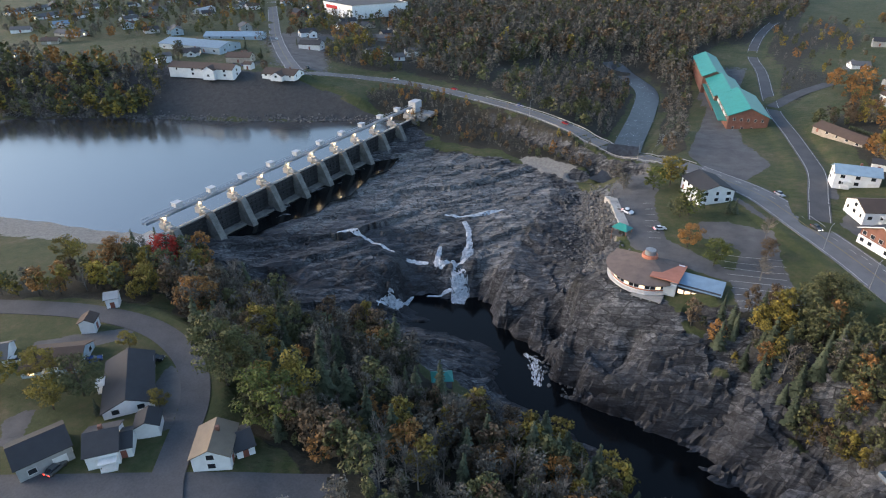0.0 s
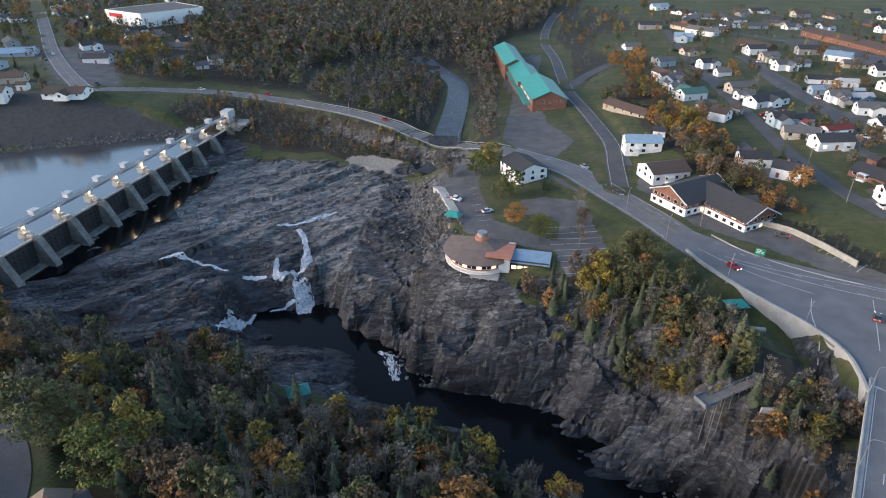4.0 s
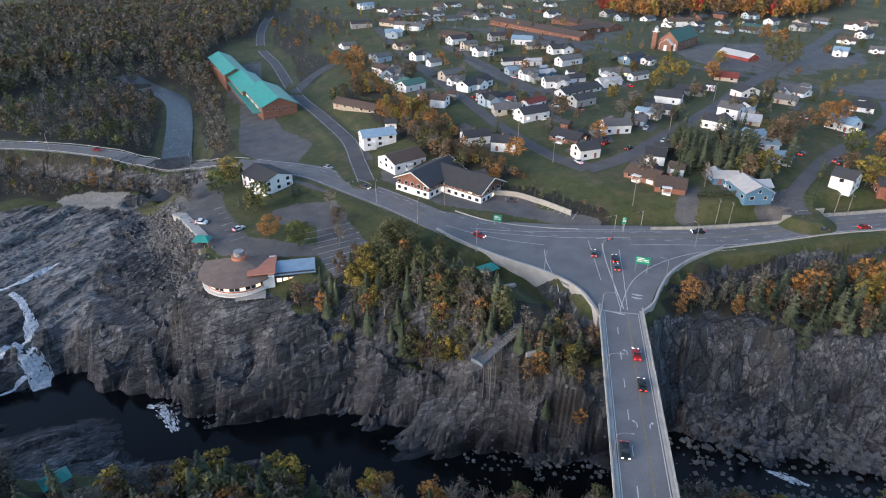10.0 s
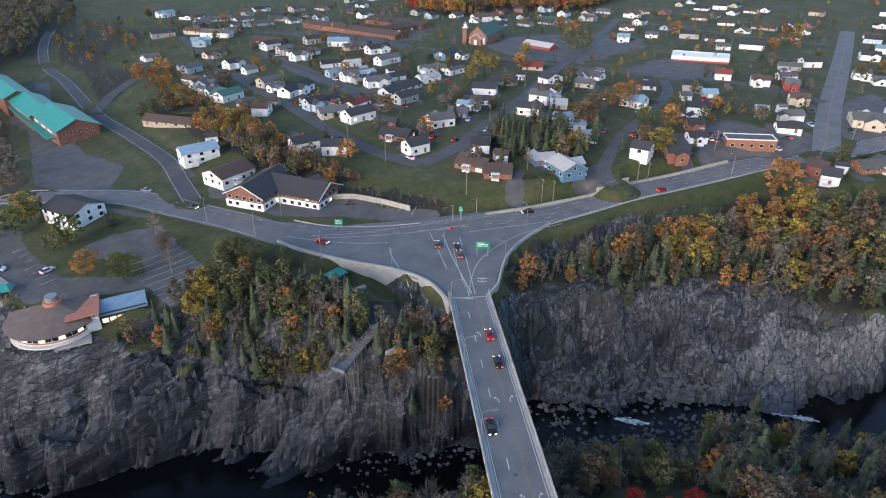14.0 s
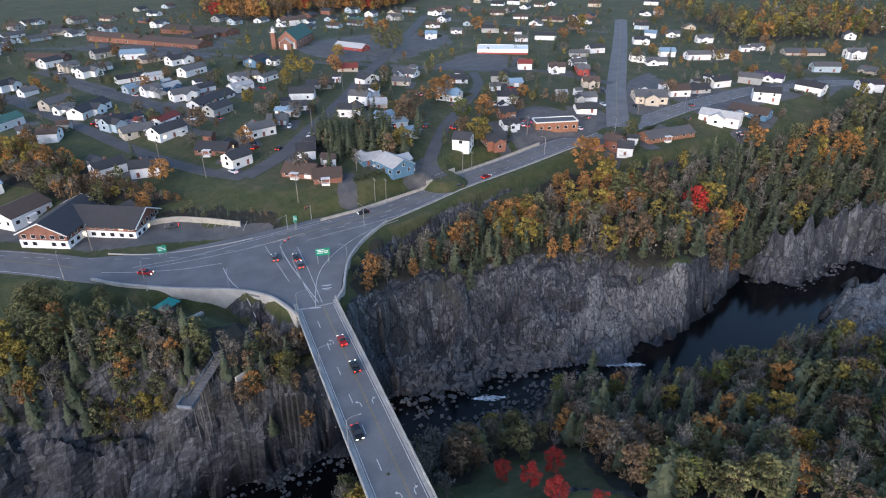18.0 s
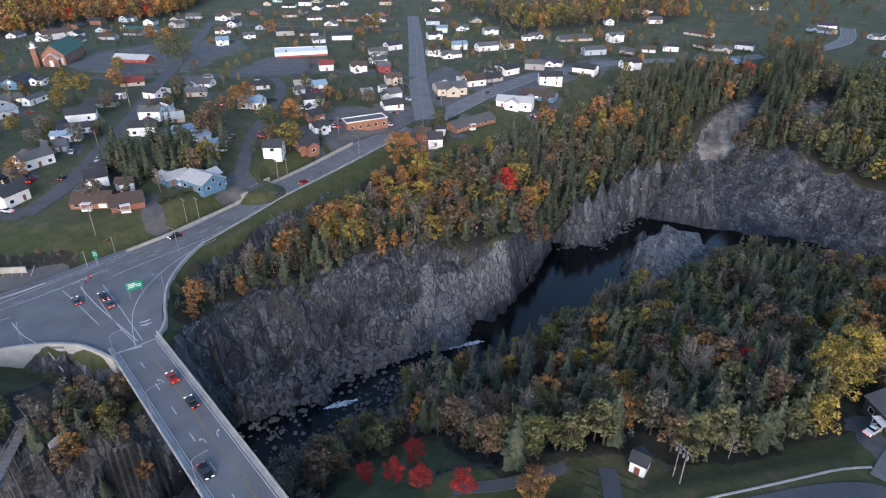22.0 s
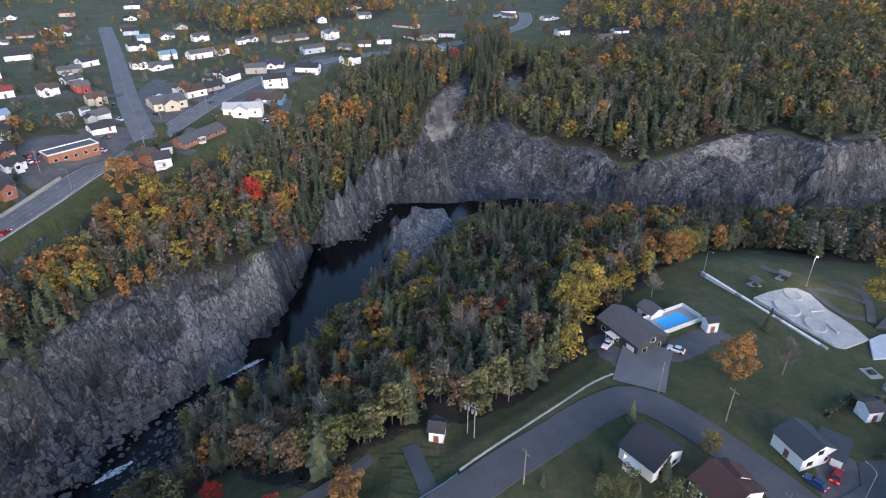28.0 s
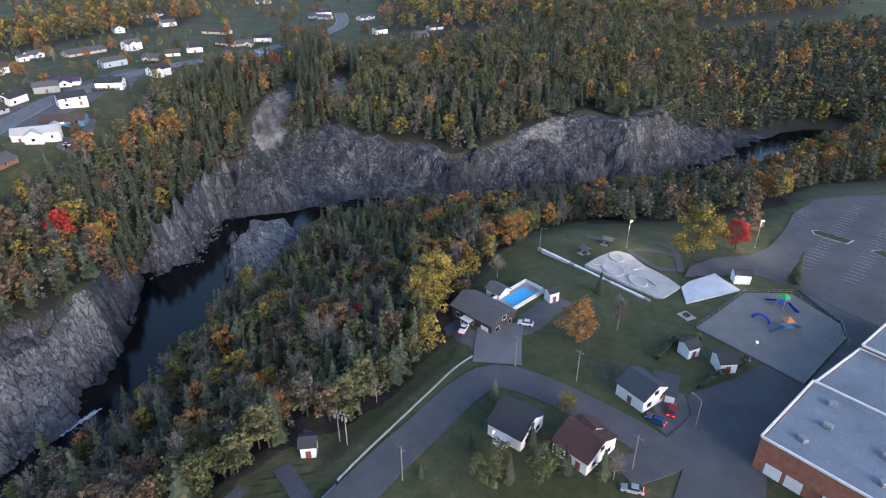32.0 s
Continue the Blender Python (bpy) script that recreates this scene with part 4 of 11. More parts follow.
# woods: outlines on the plan
WOODS = {
    "near_bank": [(-189, 104), (-179, 121), (-153, 122), (-118, 120), (-99, 133), (-75, 119), (-58, 116), (-45, 109), (-29, 110), (-16, 106), (-10, 106), (-30, 78), (-63, 57), (-80, 69), (-93, 66), (-114, 87), (-121, 77), (-138, 88), (-167, 98)],
    "near_bank_low": [(-70, 104), (-36, 124), (-14, 116), (10, 100), (40, 93), (72, 84), (66, 62), (40, 66), (0, 74), (-40, 84)],
    "shore_left": [(-212, 69), (-196, 78), (-190, 93), (-180, 106), (-168, 104), (-161, 86), (-178, 79), (-198, 66)],
    "right_bank": [(-17, 172), (-6, 167), (7, 160), (21, 150), (32, 144), (41, 134), (44, 132), (50, 140), (47, 151), (41, 159), (34, 167), (24, 175), (9, 178), (-6, 179)],
    "bridge_corner": [(34, 170), (46, 164), (50, 150), (59, 144), (67, 138), (69, 123), (71, 116), (72, 115), (63, 111), (56, 118), (50, 122), (44, 126), (35, 140), (24, 151), (21, 153)],
    "lookout_wood": [(41, 134), (50, 126), (59, 122), (70, 125), (72, 131), (66, 136), (55, 132), (48, 134)],
    "road_slope": [(83, 124), (110, 142), (136, 144), (173, 143), (209, 131), (246, 122), (266, 116), (254, 65), (192, 85), (187, 95), (163, 118), (136, 122), (118, 138), (96, 133)],
    "promontory": [(259, 67), (306, 51), (338, 40), (367, 28), (395, 24), (420, 10), (440, 0), (470, -8), (501, 42), (461, 58), (417, 80), (363, 87), (299, 108), (266, 116), (251, 71)],
    "chute_trees": [(578, -5), (597, -41), (452, -36), (421, -29), (385, -24), (360, -20), (370, -5), (432, -9), (442, -2)],
    "far_bank": [(427, -21), (361, -22), (341, -47), (330, -71), (315, -90), (322, -116), (330, -139), (331, -151), (343, -178), (313, -194), (374, -261), (408, -308), (605, -431), (661, -331), (540, -181), (496, -80), (480, -35)],
    "beyond": [(454, -39), (490, -181), (523, -245), (552, -631), (546, -729), (307, -445), (381, -425), (386, -341), (398, -273), (389, -187), (415, -113)],
    "point": [(112, 67), (124, 82), (138, 74), (150, 62), (166, 54), (182, 50), (198, 48), (208, 36), (212, 22), (224, 10), (236, 0), (262, -14), (276, -40), (262, -71), (258, -106), (262, -160), (272, -206), (249, -192), (229, -148), (207, -90), (182, -62), (163, -44), (139, -30), (123, -22), (110, -6), (111, 7), (102, 12), (97, 24), (88, 30)],
    "upland": [(-426, 614), (-383, 710), (-157, 999), (-64, 956), (-49, 644), (-80, 598), (-82, 529), (-43, 312), (-48, 283), (-64, 348), (-83, 446), (-125, 532), (-179, 501), (-198, 414), (-177, 359), (-205, 359), (-233, 360), (-277, 388)],
    "stream_side": [(-173, 353), (-184, 389), (-162, 456), (-120, 475), (-97, 408), (-87, 339), (-92, 327), (-128, 331)],
    "river_flat": [(-236, 318), (-221, 333), (-170, 325), (-126, 311), (-94, 294), (-80, 285), (-90, 278), (-110, 283), (-133, 285), (-173, 287), (-200, 294), (-232, 298)],
    "embankment_wood": [(-520, 190), (-450, 172), (-420, 172), (-396, 186), (-352, 210), (-338, 226), (-350, 246), (-362, 262), (-385, 262), (-440, 232), (-500, 212)],
    "plaza_slope": [(13, 384), (30, 376), (40, 337), (50, 295), (56, 255), (63, 221), (76, 225), (61, 231), (51, 247), (42, 273), (32, 310), (25, 341), (13, 373)],
    "autumn_ridge": [(304, 655), (337, 587), (398, 617), (465, 564), (567, 607), (646, 696), (367, 809)],
    "town_firs": [(150, 241), (164, 247), (172, 235), (190, 240), (179, 213), (173, 191), (164, 194), (157, 198), (151, 207), (143, 219)],
    "terrace_bush": [(66, 223), (85, 213), (102, 189), (103, 180), (89, 191), (75, 213)],
    "far_ridge": [(749, 392), (742, 261), (848, 225), (833, 95), (718, 76), (662, 140), (558, 206), (641, 268)],
    "west_far": [(-320, 606), (-248, 707), (-162, 790), (-71, 770), (-96, 620), (-80, 459), (-122, 485), (-207, 420), (-215, 381)],
    "bridge_wood": [(70, 84), (90, 94), (116, 86), (140, 66), (112, 56), (98, 66), (84, 70), (74, 68)],
    "bank_screen": [(206, -118), (262, -149), (268, -203), (290, -271), (312, -329), (330, -385), (312, -398), (227, -302), (232, -254), (214, -223), (193, -197), (196, -178), (197, -151)],
    "gorge_end": [(315, -209), (397, -297), (414, -399), (343, -457), (302, -412), (351, -390), (346, -337), (349, -295), (335, -244)],
    "town_trees": [(-10, 560), (40, 340), (110, 290), (170, 200), (230, 170), (300, 150), (420, 120), (640, 60), (760, 150), (660, 420), (440, 600), (220, 740), (30, 680)],
    "west_town_trees": [(-695.6, 302.0), (-513.3, 275.0), (-403.5, 366.8), (-303.1, 303.1), (-271.6, 323.1), (-259.1, 403.0), (-302.5, 513.4), (-476.7, 696.7), (-733.4, 586.7)],
    "north_fringe": [(-382.6, 400.0), (-301.2, 346.2), (-267.3, 342.0), (-240.1, 357.1), (-277.3, 390.0), (-333.0, 428.4), (-417.3, 485.1)],
    "hotel_slope": [(38, 317), (45, 292), (54, 257), (67, 231), (82, 218), (73, 240), (60, 270), (51, 307)],
    "scree_brush": [(256, 69), (286, 62), (312, 49), (353, 43), (369, 31), (357, 22), (344, 27), (368, 10), (408, -9), (362, -23), (352, -11), (342, 20), (316, 43), (274, 59)],
    "slope_scrub": [(96, 139), (118, 151), (147, 153), (184, 149), (222, 140), (213, 133), (179, 139), (144, 141), (118, 138), (99, 135)],
    "mall_wood": [(-80, 575), (-53, 598), (-47, 663), (-19, 733), (-20, 900), (-135, 900), (-107, 620)],
    "spur_trees": [(-16, 519), (4, 589), (31, 603), (40, 668), (6, 726), (-35, 659), (-37, 583)],
    "spur_scrub": [(-20, 510), (2, 499), (20, 501), (1, 432), (-11, 433)],
    "far_forest": [(588, -94), (580, -234), (569, -367), (640, -700), (859, -539), (833, -327), (825, -128)],
    "terrace_band": [(23, 478), (33, 442), (49, 331), (64, 279), (73, 230), (61, 240), (47, 262), (36, 327), (23, 408)],
    "road_band": [(96, 134), (118, 148), (148, 150), (178, 147), (218, 147), (251, 137), (253, 125), (233, 116), (195, 113), (162, 122), (126, 130), (103, 132)],
    "point_band": [(127, -25), (137, -38), (155, -47), (177, -63), (210, -90), (228, -123), (292, -154), (269, -105), (245, -66), (192, -38), (159, -29)],
    "outer_fields": [(640, 60), (700, -40), (900, -140), (1150, -60), (1200, 360), (960, 640), (700, 860), (380, 900), (300, 780), (560, 630), (770, 430), (830, 140), (700, 50)],
}

# ---- building helpers ----
def mesh_of(name, verts, faces, materials, smooth=False, index=None, normals=None):
    """A mesh from arrays: faces are one (n, 3) or (n, 4) array."""
    verts, faces = np.asarray(verts, np.float32), np.asarray(faces, np.int32)
    me = bpy.data.meshes.new(name)
    n, k = faces.shape
    me.vertices.add(len(verts))
    me.vertices.foreach_set("co", verts.ravel())
    me.loops.add(n * k)
    me.loops.foreach_set("vertex_index", faces.ravel())
    me.polygons.add(n)
    me.polygons.foreach_set("loop_start", np.arange(n, dtype=np.int32) * k)
    me.polygons.foreach_set("loop_total", np.full(n, k, np.int32))
    me.polygons.foreach_set("use_smooth", np.full(n, smooth))
    for m in materials:
        me.materials.append(m)
    if index is not None:
        me.polygons.foreach_set("material_index", np.asarray(index, np.int32))
    if normals is not None:
        me.attributes.new("custom_normal", "FLOAT_VECTOR", "POINT").data.foreach_set("vector", np.asarray(normals, np.float32).ravel())
    me.update(calc_edges=True)
    return me


def bm_mesh(name, bm, material, smooth=False):
    me = bpy.data.meshes.new(name)
    bmesh.ops.recalc_face_normals(bm, faces=bm.faces)
    for f in bm.faces:
        f.smooth = smooth
    bm.to_mesh(me)
    bm.free()
    me.materials.append(material)
    return me


def part(name, bm, material, parent, label="", smooth=False):
    me = bm if isinstance(bm, bpy.types.Mesh) else bm_mesh(name, bm, material, smooth)
    ob = new(name, me)
    ob.parent = parent
    return tagged(ob, label)


def thing(name, m, label, category, group="", kind=""):
    ob = new(name)
    ob.matrix_basis = m
    ob.empty_display_size = 0.5
    return tagged(ob, label, category, group, kind)


def box(bm, x0, x1, y0, y1, z0, z1, bevel=0.0, turn=0.0, at=(0, 0, 0)):
    r = bmesh.ops.create_cube(bm, size=1)
    vs = r["verts"]
    bmesh.ops.scale(bm, vec=(x1 - x0, y1 - y0, z1 - z0), verts=vs)
    bmesh.ops.translate(bm, vec=((x0 + x1) / 2, (y0 + y1) / 2, (z0 + z1) / 2), verts=vs)
    if turn or at != (0, 0, 0):
        bmesh.ops.transform(bm, matrix=pose(*at, 0, 0, turn), verts=vs)
    if bevel:
        es = list({e for v in vs for e in v.link_edges})
        bmesh.ops.bevel(bm, geom=es, offset=bevel, segments=1, affect="EDGES")
    return bm


def tube(bm, a, b, r0, r1, sides=8):
    a, b = Vector(a), Vector(b)
    r = bmesh.ops.create_cone(bm, cap_ends=True, segments=sides, radius1=r0, radius2=r1, depth=(b - a).length)
    m = Matrix.Translation((a + b) / 2) @ (b - a).to_track_quat("Z", "Y").to_matrix().to_4x4()
    bmesh.ops.transform(bm, matrix=m, verts=r["verts"])
    return bm


def prism(bm, outline, z0, z1):
    """An upright block over a plan outline."""
    low = [bm.verts.new((x, y, z0)) for x, y in outline]
    top = [bm.verts.new((x, y, z1)) for x, y in outline]
    bm.faces.new(top)
    bm.faces.new(low[::-1])
    for i in range(len(low)):
        j = (i + 1) % len(low)
        bm.faces.new((low[i], low[j], top[j], top[i]))
    return bm


def inside(x, y, outline):
    """Which points lie in the outline."""
    x, y = np.asarray(x, float), np.asarray(y, float)
    hit = np.zeros(x.shape, bool)
    for (x0, y0), (x1, y1) in zip(outline, outline[1:] + outline[:1]):
        if y0 != y1:
            hit ^= ((y0 > y) != (y1 > y)) & (x < (x1 - x0) * (y - y0) / (y1 - y0) + x0)
    return hit


def rounded(points, step=3.0):
    """A smooth line through the points, at even steps."""
    p = np.array(points, float)
    p = np.vstack([2 * p[0] - p[1], p, 2 * p[-1] - p[-2]])
    out = []
    for i in range(1, len(p) - 2):
        a, b, c, d = p[i - 1:i + 3]
        n = max(1, int(np.hypot(*(c - b)[:2]) / step))
        for k in range(n):
            t = k / n
            out.append(0.5 * (2 * b + (c - a) * t + (2 * a - 5 * b + 4 * c - d) * t * t + (3 * b - a - 3 * c + d) * t ** 3))
    return np.array(out + [p[-2]])


def sides_of(line):
    d = np.gradient(line[:, :2], axis=0)
    d /= np.maximum(np.hypot(d[:, 0], d[:, 1])[:, None], 1e-6)
    return np.stack([-d[:, 1], d[:, 0]], 1)


def soft_noise(x, y, size, seed=0):
    """Smooth noise from -1 to 1, with blobs of that size."""
    rng = np.random.RandomState(seed)
    table = rng.rand(256, 256) * 2 - 1
    u, v = np.asarray(x) / size, np.asarray(y) / size
    i, j = np.floor(u).astype(int), np.floor(v).astype(int)
    a, b = u - i, v - j
    a, b = a * a * (3 - 2 * a), b * b * (3 - 2 * b)
    at = lambda p, q: table[p % 256, q % 256]
    return (at(i, j) * (1 - a) * (1 - b) + at(i + 1, j) * a * (1 - b) + at(i, j + 1) * (1 - a) * b + at(i + 1, j + 1) * a * b)

# lots and yards of asphalt
LOTS = {
    "diner_lot": [(244, 201), (274, 202), (287, 173), (272, 162), (227, 172), (228, 180)],
    "fire_hall_lot": [(355, 325), (372, 285), (331, 266), (309, 293), (306, 314)],
    "corner_lot": [(367, 197), (397, 199), (375, 172), (325, 147), (307, 159), (311, 167)],
    "church_lot": [(258, 416), (308, 451), (353, 448), (410, 407), (368, 358), (290, 339), (262, 373)],
    "brick_school_lot": [(143, 548), (201, 448), (239, 480), (280, 536), (274, 554), (214, 478), (168, 564)],
    "back_yards": [(112, 459), (120, 427), (127, 373), (131, 323), (123, 313), (117, 354), (109, 405), (104, 433)],
    "hotel_yard": [(27, 272), (38, 258), (38, 235), (43, 216), (60, 205), (79, 200), (80, 209), (66, 223), (68, 237), (48, 237), (37, 253)],
    "cottage_yard": [(158, 187), (184, 189), (176, 178), (166, 171), (156, 177)],
    "terrace_yard": [(120, 345), (140, 351), (126, 300), (101, 285)],
    "pool_house_yard": [(143.6, -36.3), (145.9, -42.0), (136.5, -44.6), (132.0, -49.0), (125.2, -44.6), (130.2, -40.5)],
    "pool_side_yard": [(136.3, -56.9), (140.8, -60.3), (148.0, -73.2), (142.3, -77.9), (132.9, -63.9), (130.9, -58.3)],
    "white_house_yard": [(94.6, -76.5), (98.9, -85.9), (89.9, -87.3), (87.7, -92.5), (79.6, -81.9), (84.7, -76.2)],
    "bend_loop": [(-167, 59), (-158, 69), (-149, 78), (-145, 73), (-152, 65), (-161, 56)],
    "bend_drive": [(-122, 63), (-127, 73), (-116, 69), (-107, 57), (-110, 53)],
    "bend_yard": [(-143, 38), (-141, 45), (-133, 38), (-134, 34)],
    "inn_yard": [(-28, 272), (-2, 242), (2, 233), (-12, 250)],
}

# ---- the land ----
STREET_LINES = {n: (w, rounded(p, 3.0)) for n, (w, p) in STREETS.items()}
JUNCTION = [(38, 213), (62, 196), (86, 188), (112, 182), (131, 176), (131, 162), (116, 156), (104, 149), (96, 141), (90, 134),
            (85, 130), (72, 130), (73, 136), (72, 146), (66, 157), (54, 170), (42, 186), (32, 205)]
ROCKS = {
    "falls_rock": [(-205, 128), (-205, 160), (-205, 290), (-190, 296), (-176, 280), (-150, 276), (-118, 278), (-88, 272), (-68, 248), (-52, 214),
                   (-44, 188), (-26, 178), (-14, 166), (2, 158), (18, 148), (36, 134), (52, 120), (68, 116), (84, 118), (98, 130),
                   (112, 138), (130, 136), (148, 124), (170, 116), (192, 104), (198, 78), (250, 60), (240, 0), (150, 50), (100, 80),
                   (40, 88), (-16, 112), (-50, 118), (-84, 128), (-104, 138), (-130, 128), (-160, 126)],
    "far_rock": [(252, 66), (290, 60), (330, 42), (352, 36), (370, 22), (372, 4), (400, -20), (395, -32), (352, -30), (338, -50), (328, -75), (310, -90),
                 (322, -118), (330, -140), (338, -168), (318, -190), (340, -235), (360, -300), (345, -330), (300, -270), (280, -210), (280, -120), (290, -60), (286, 0), (262, 40)],
    "scree_rock": [(372, 24), (400, 22), (426, 9), (455, -5), (432, -10), (380, 4)],
    "far_scree_rock": [(390, -27), (430, -31), (455, -44), (412, -42)],
    "crag_rock": [(208, 40), (215, 20), (236, 4), (262, 0), (276, 14), (268, 30), (246, 36), (222, 46)],
}
EMBANKMENT = [(-420, 184), (-385, 262), (-304, 286), (-250, 292), (-228, 290), (-196, 297), (-260, 262), (-330, 225)]
PALE_ROCK = {
    "shelf": [(-186, 158), (-186, 262), (-172, 278), (-140, 274), (-100, 272), (-92, 262), (-90, 240), (-88, 215), (-86, 200), (-90, 190), (-98, 192), (-104, 206), (-116, 208), (-135, 196), (-158, 180), (-174, 158)],
    "right_cliff": [(177, 98), (193, 84), (206, 78), (195, 69), (167, 76), (139, 82), (125, 95), (137, 99), (155, 93), (165, 96)],
    "crag": [(284, 38), (288, 20), (284, 6), (266, 2), (248, 8), (232, 16), (218, 22), (226, 32), (250, 40)],
    "scree": [(434, -1), (426, -5), (384, 1), (358, 10), (356, 18), (376, 24), (402, 18), (414, 7)],
    "far_patch": [(326, -126), (334, -140), (340, -166), (326, -160), (320, -140)],
    "far_scree": [(450, -37), (450, -48), (392, -41), (374, -31), (384, -25), (423, -28)],
}
GRAVEL = {
    "bar": [(-122, 286), (-104, 286), (-88, 281), (-84, 274), (-98, 264), (-106, 272), (-116, 276)],
    "near_beach": [(-300, 88), (-262, 106), (-214, 120), (-196, 126), (-200, 116), (-222, 102), (-250, 92)],
    "boulders": [(-84, 262), (-68, 258), (-56, 240), (-46, 205), (-40, 186), (-56, 186), (-64, 205), (-70, 235)],
}
PAVED = {
    "visitor_lot": [(-64.0, 272.0), (-55.9, 283.0), (-45.2, 261.0), (-39.4, 231.8), (-29.5, 211.3), (-13.6, 202.8), (-3.9, 197.7), (-6.4, 191.7), (-25.7, 196.7), (-39.0, 201.3), (-49.3, 215.6), (-61.6, 245.6)],
    "visitor_back_lot": [(-22.2, 229.5), (-13.0, 232.2), (2.9, 230.8), (8.0, 208.8), (16.1, 187.2), (7.0, 178.3), (-0.5, 174.9), (-4.9, 193.9), (-5.4, 212.9), (-18.9, 216.9)],
    "plaza": [(-62, 440), (-48, 400), (-44, 350), (-40, 300), (-30, 280), (-12, 275), (-4, 300), (-20, 330), (-30, 380), (-36, 440), (-40, 500), (-60, 500)],
    "hotel_lot": [(26, 262), (40, 250), (52, 236), (62, 218), (80, 200), (100, 186), (90, 184), (60, 205), (40, 222), (24, 246)],
    "motel_lots": [(-403.6, 385.2), (-303.1, 303.1), (-277.5, 314.5), (-367.0, 431.2)],
    "town_shops": [(240, 168), (290, 158), (300, 176), (262, 190), (240, 184)],
    "east_shops": [(330, 132), (460, 88), (480, 110), (350, 160)],
}


def street_blend(x, y, h):
    """Level the land under the streets and lots."""
    for w, line in STREET_LINES.values():
        near = (x > line[:, 0].min() - 20) & (x < line[:, 0].max() + 20) & (y > line[:, 1].min() - 20) & (y < line[:, 1].max() + 20)
        k = np.where(near.ravel())[0]
        if not len(k):
            continue
        px, py = x.ravel()[k], y.ravel()[k]
        best, at = np.full(len(k), 1e9), np.zeros(len(k), int)
        for i, (a, b) in enumerate(line):
            d = (px - a) ** 2 + (py - b) ** 2
            m = d < best
            best[m], at[m] = d[m], i
        level = street_level(line)[at]
        f = np.clip((np.sqrt(best) - w * 0.5 - 2.5) / 6.0, 0, 1)
        f = f * f * (3 - 2 * f)
        hr = h.ravel()
        hr[k] = hr[k] * f + (level - 0.12) * (1 - f)
        h = hr.reshape(h.shape)
    return h


def street_level(line):
    z = height(line[:, 0], line[:, 1])
    k = np.ones(9) / 9
    return np.convolve(np.pad(z, 4, mode="edge"), k, mode="valid")


def spread(lo, core0, core1, hi, step, extra=()):
    """Grid lines: even in the middle, wider apart outwards."""
    mid = list(np.arange(core0, core1 + 0.01, step))
    out, s = [], step
    x = core1
    while x < hi:
        s = min(s * 1.12, 120)
        x += s
        out.append(x)
    low, s, x = [], step, core0
    while x > lo:
        s = min(s * 1.12, 120)
        x -= s
        low.append(x)
    return np.array(low[::-1] + mid + out)


def masks(x, y, outlines, soft):
    """How far points lie in any of the outlines, from 0 to 1, with a ragged edge."""
    jx, jy = x + soft * soft_noise(x, y, 7, 5), y + soft * soft_noise(x, y, 7, 6)
    m = np.zeros(x.shape, bool)
    for o in outlines:
        m |= inside(jx, jy, o)
    return m


def ledges(q, step, tread):
    """Treads and risers: q is kept level over part of each step and climbs over the rest."""
    f = q / step
    k = np.floor(f)
    r = f - k
    r = np.where(r < tread, r * 0.18 / tread, 0.18 + (r - tread) * 0.82 / (1 - tread))
    return (k + r) * step


def along_beds(x, y):
    """Distances along and across the strike of the beds, which swings round towards the falls."""
    turn = radians(20) + radians(30) * np.clip((-45 - x) / 45, 0, 1)
    u = x * np.cos(turn) + y * np.sin(turn)
    v = -x * np.sin(turn) + y * np.cos(turn)
    return u, v


def cells(u, v, size, long, seed):
    """Broken blocks: for each point the distance to its block's edge, the offset from the middle and three numbers of the block's own."""
    rng = np.random.RandomState(seed)
    tables = rng.rand(5, 128, 128)
    a, b = u / (size * long), v / size
    i, j = np.floor(a).astype(int), np.floor(b).astype(int)
    best, second = np.full(a.shape, 9.0), np.full(a.shape, 9.0)
    da, db, ci, cj = np.zeros(a.shape), np.zeros(a.shape), i.copy(), j.copy()
    for p in (-1, 0, 1):
        for q in (-1, 0, 1):
            m, n = (i + p) % 128, (j + q) % 128
            ea, eb = a - (i + p + tables[3][m, n]), b - (j + q + tables[4][m, n])
            d = np.hypot(ea, eb)
            first = d < best
            second = np.where(first, best, np.minimum(second, d))
            best = np.where(first, d, best)
            da, db = np.where(first, ea, da), np.where(first, eb, db)
            ci, cj = np.where(first, m, ci), np.where(first, n, cj)
    return (second - best) * size * 0.5, da * size * long, db * size, [tables[k][ci, cj] - 0.5 for k in range(3)]


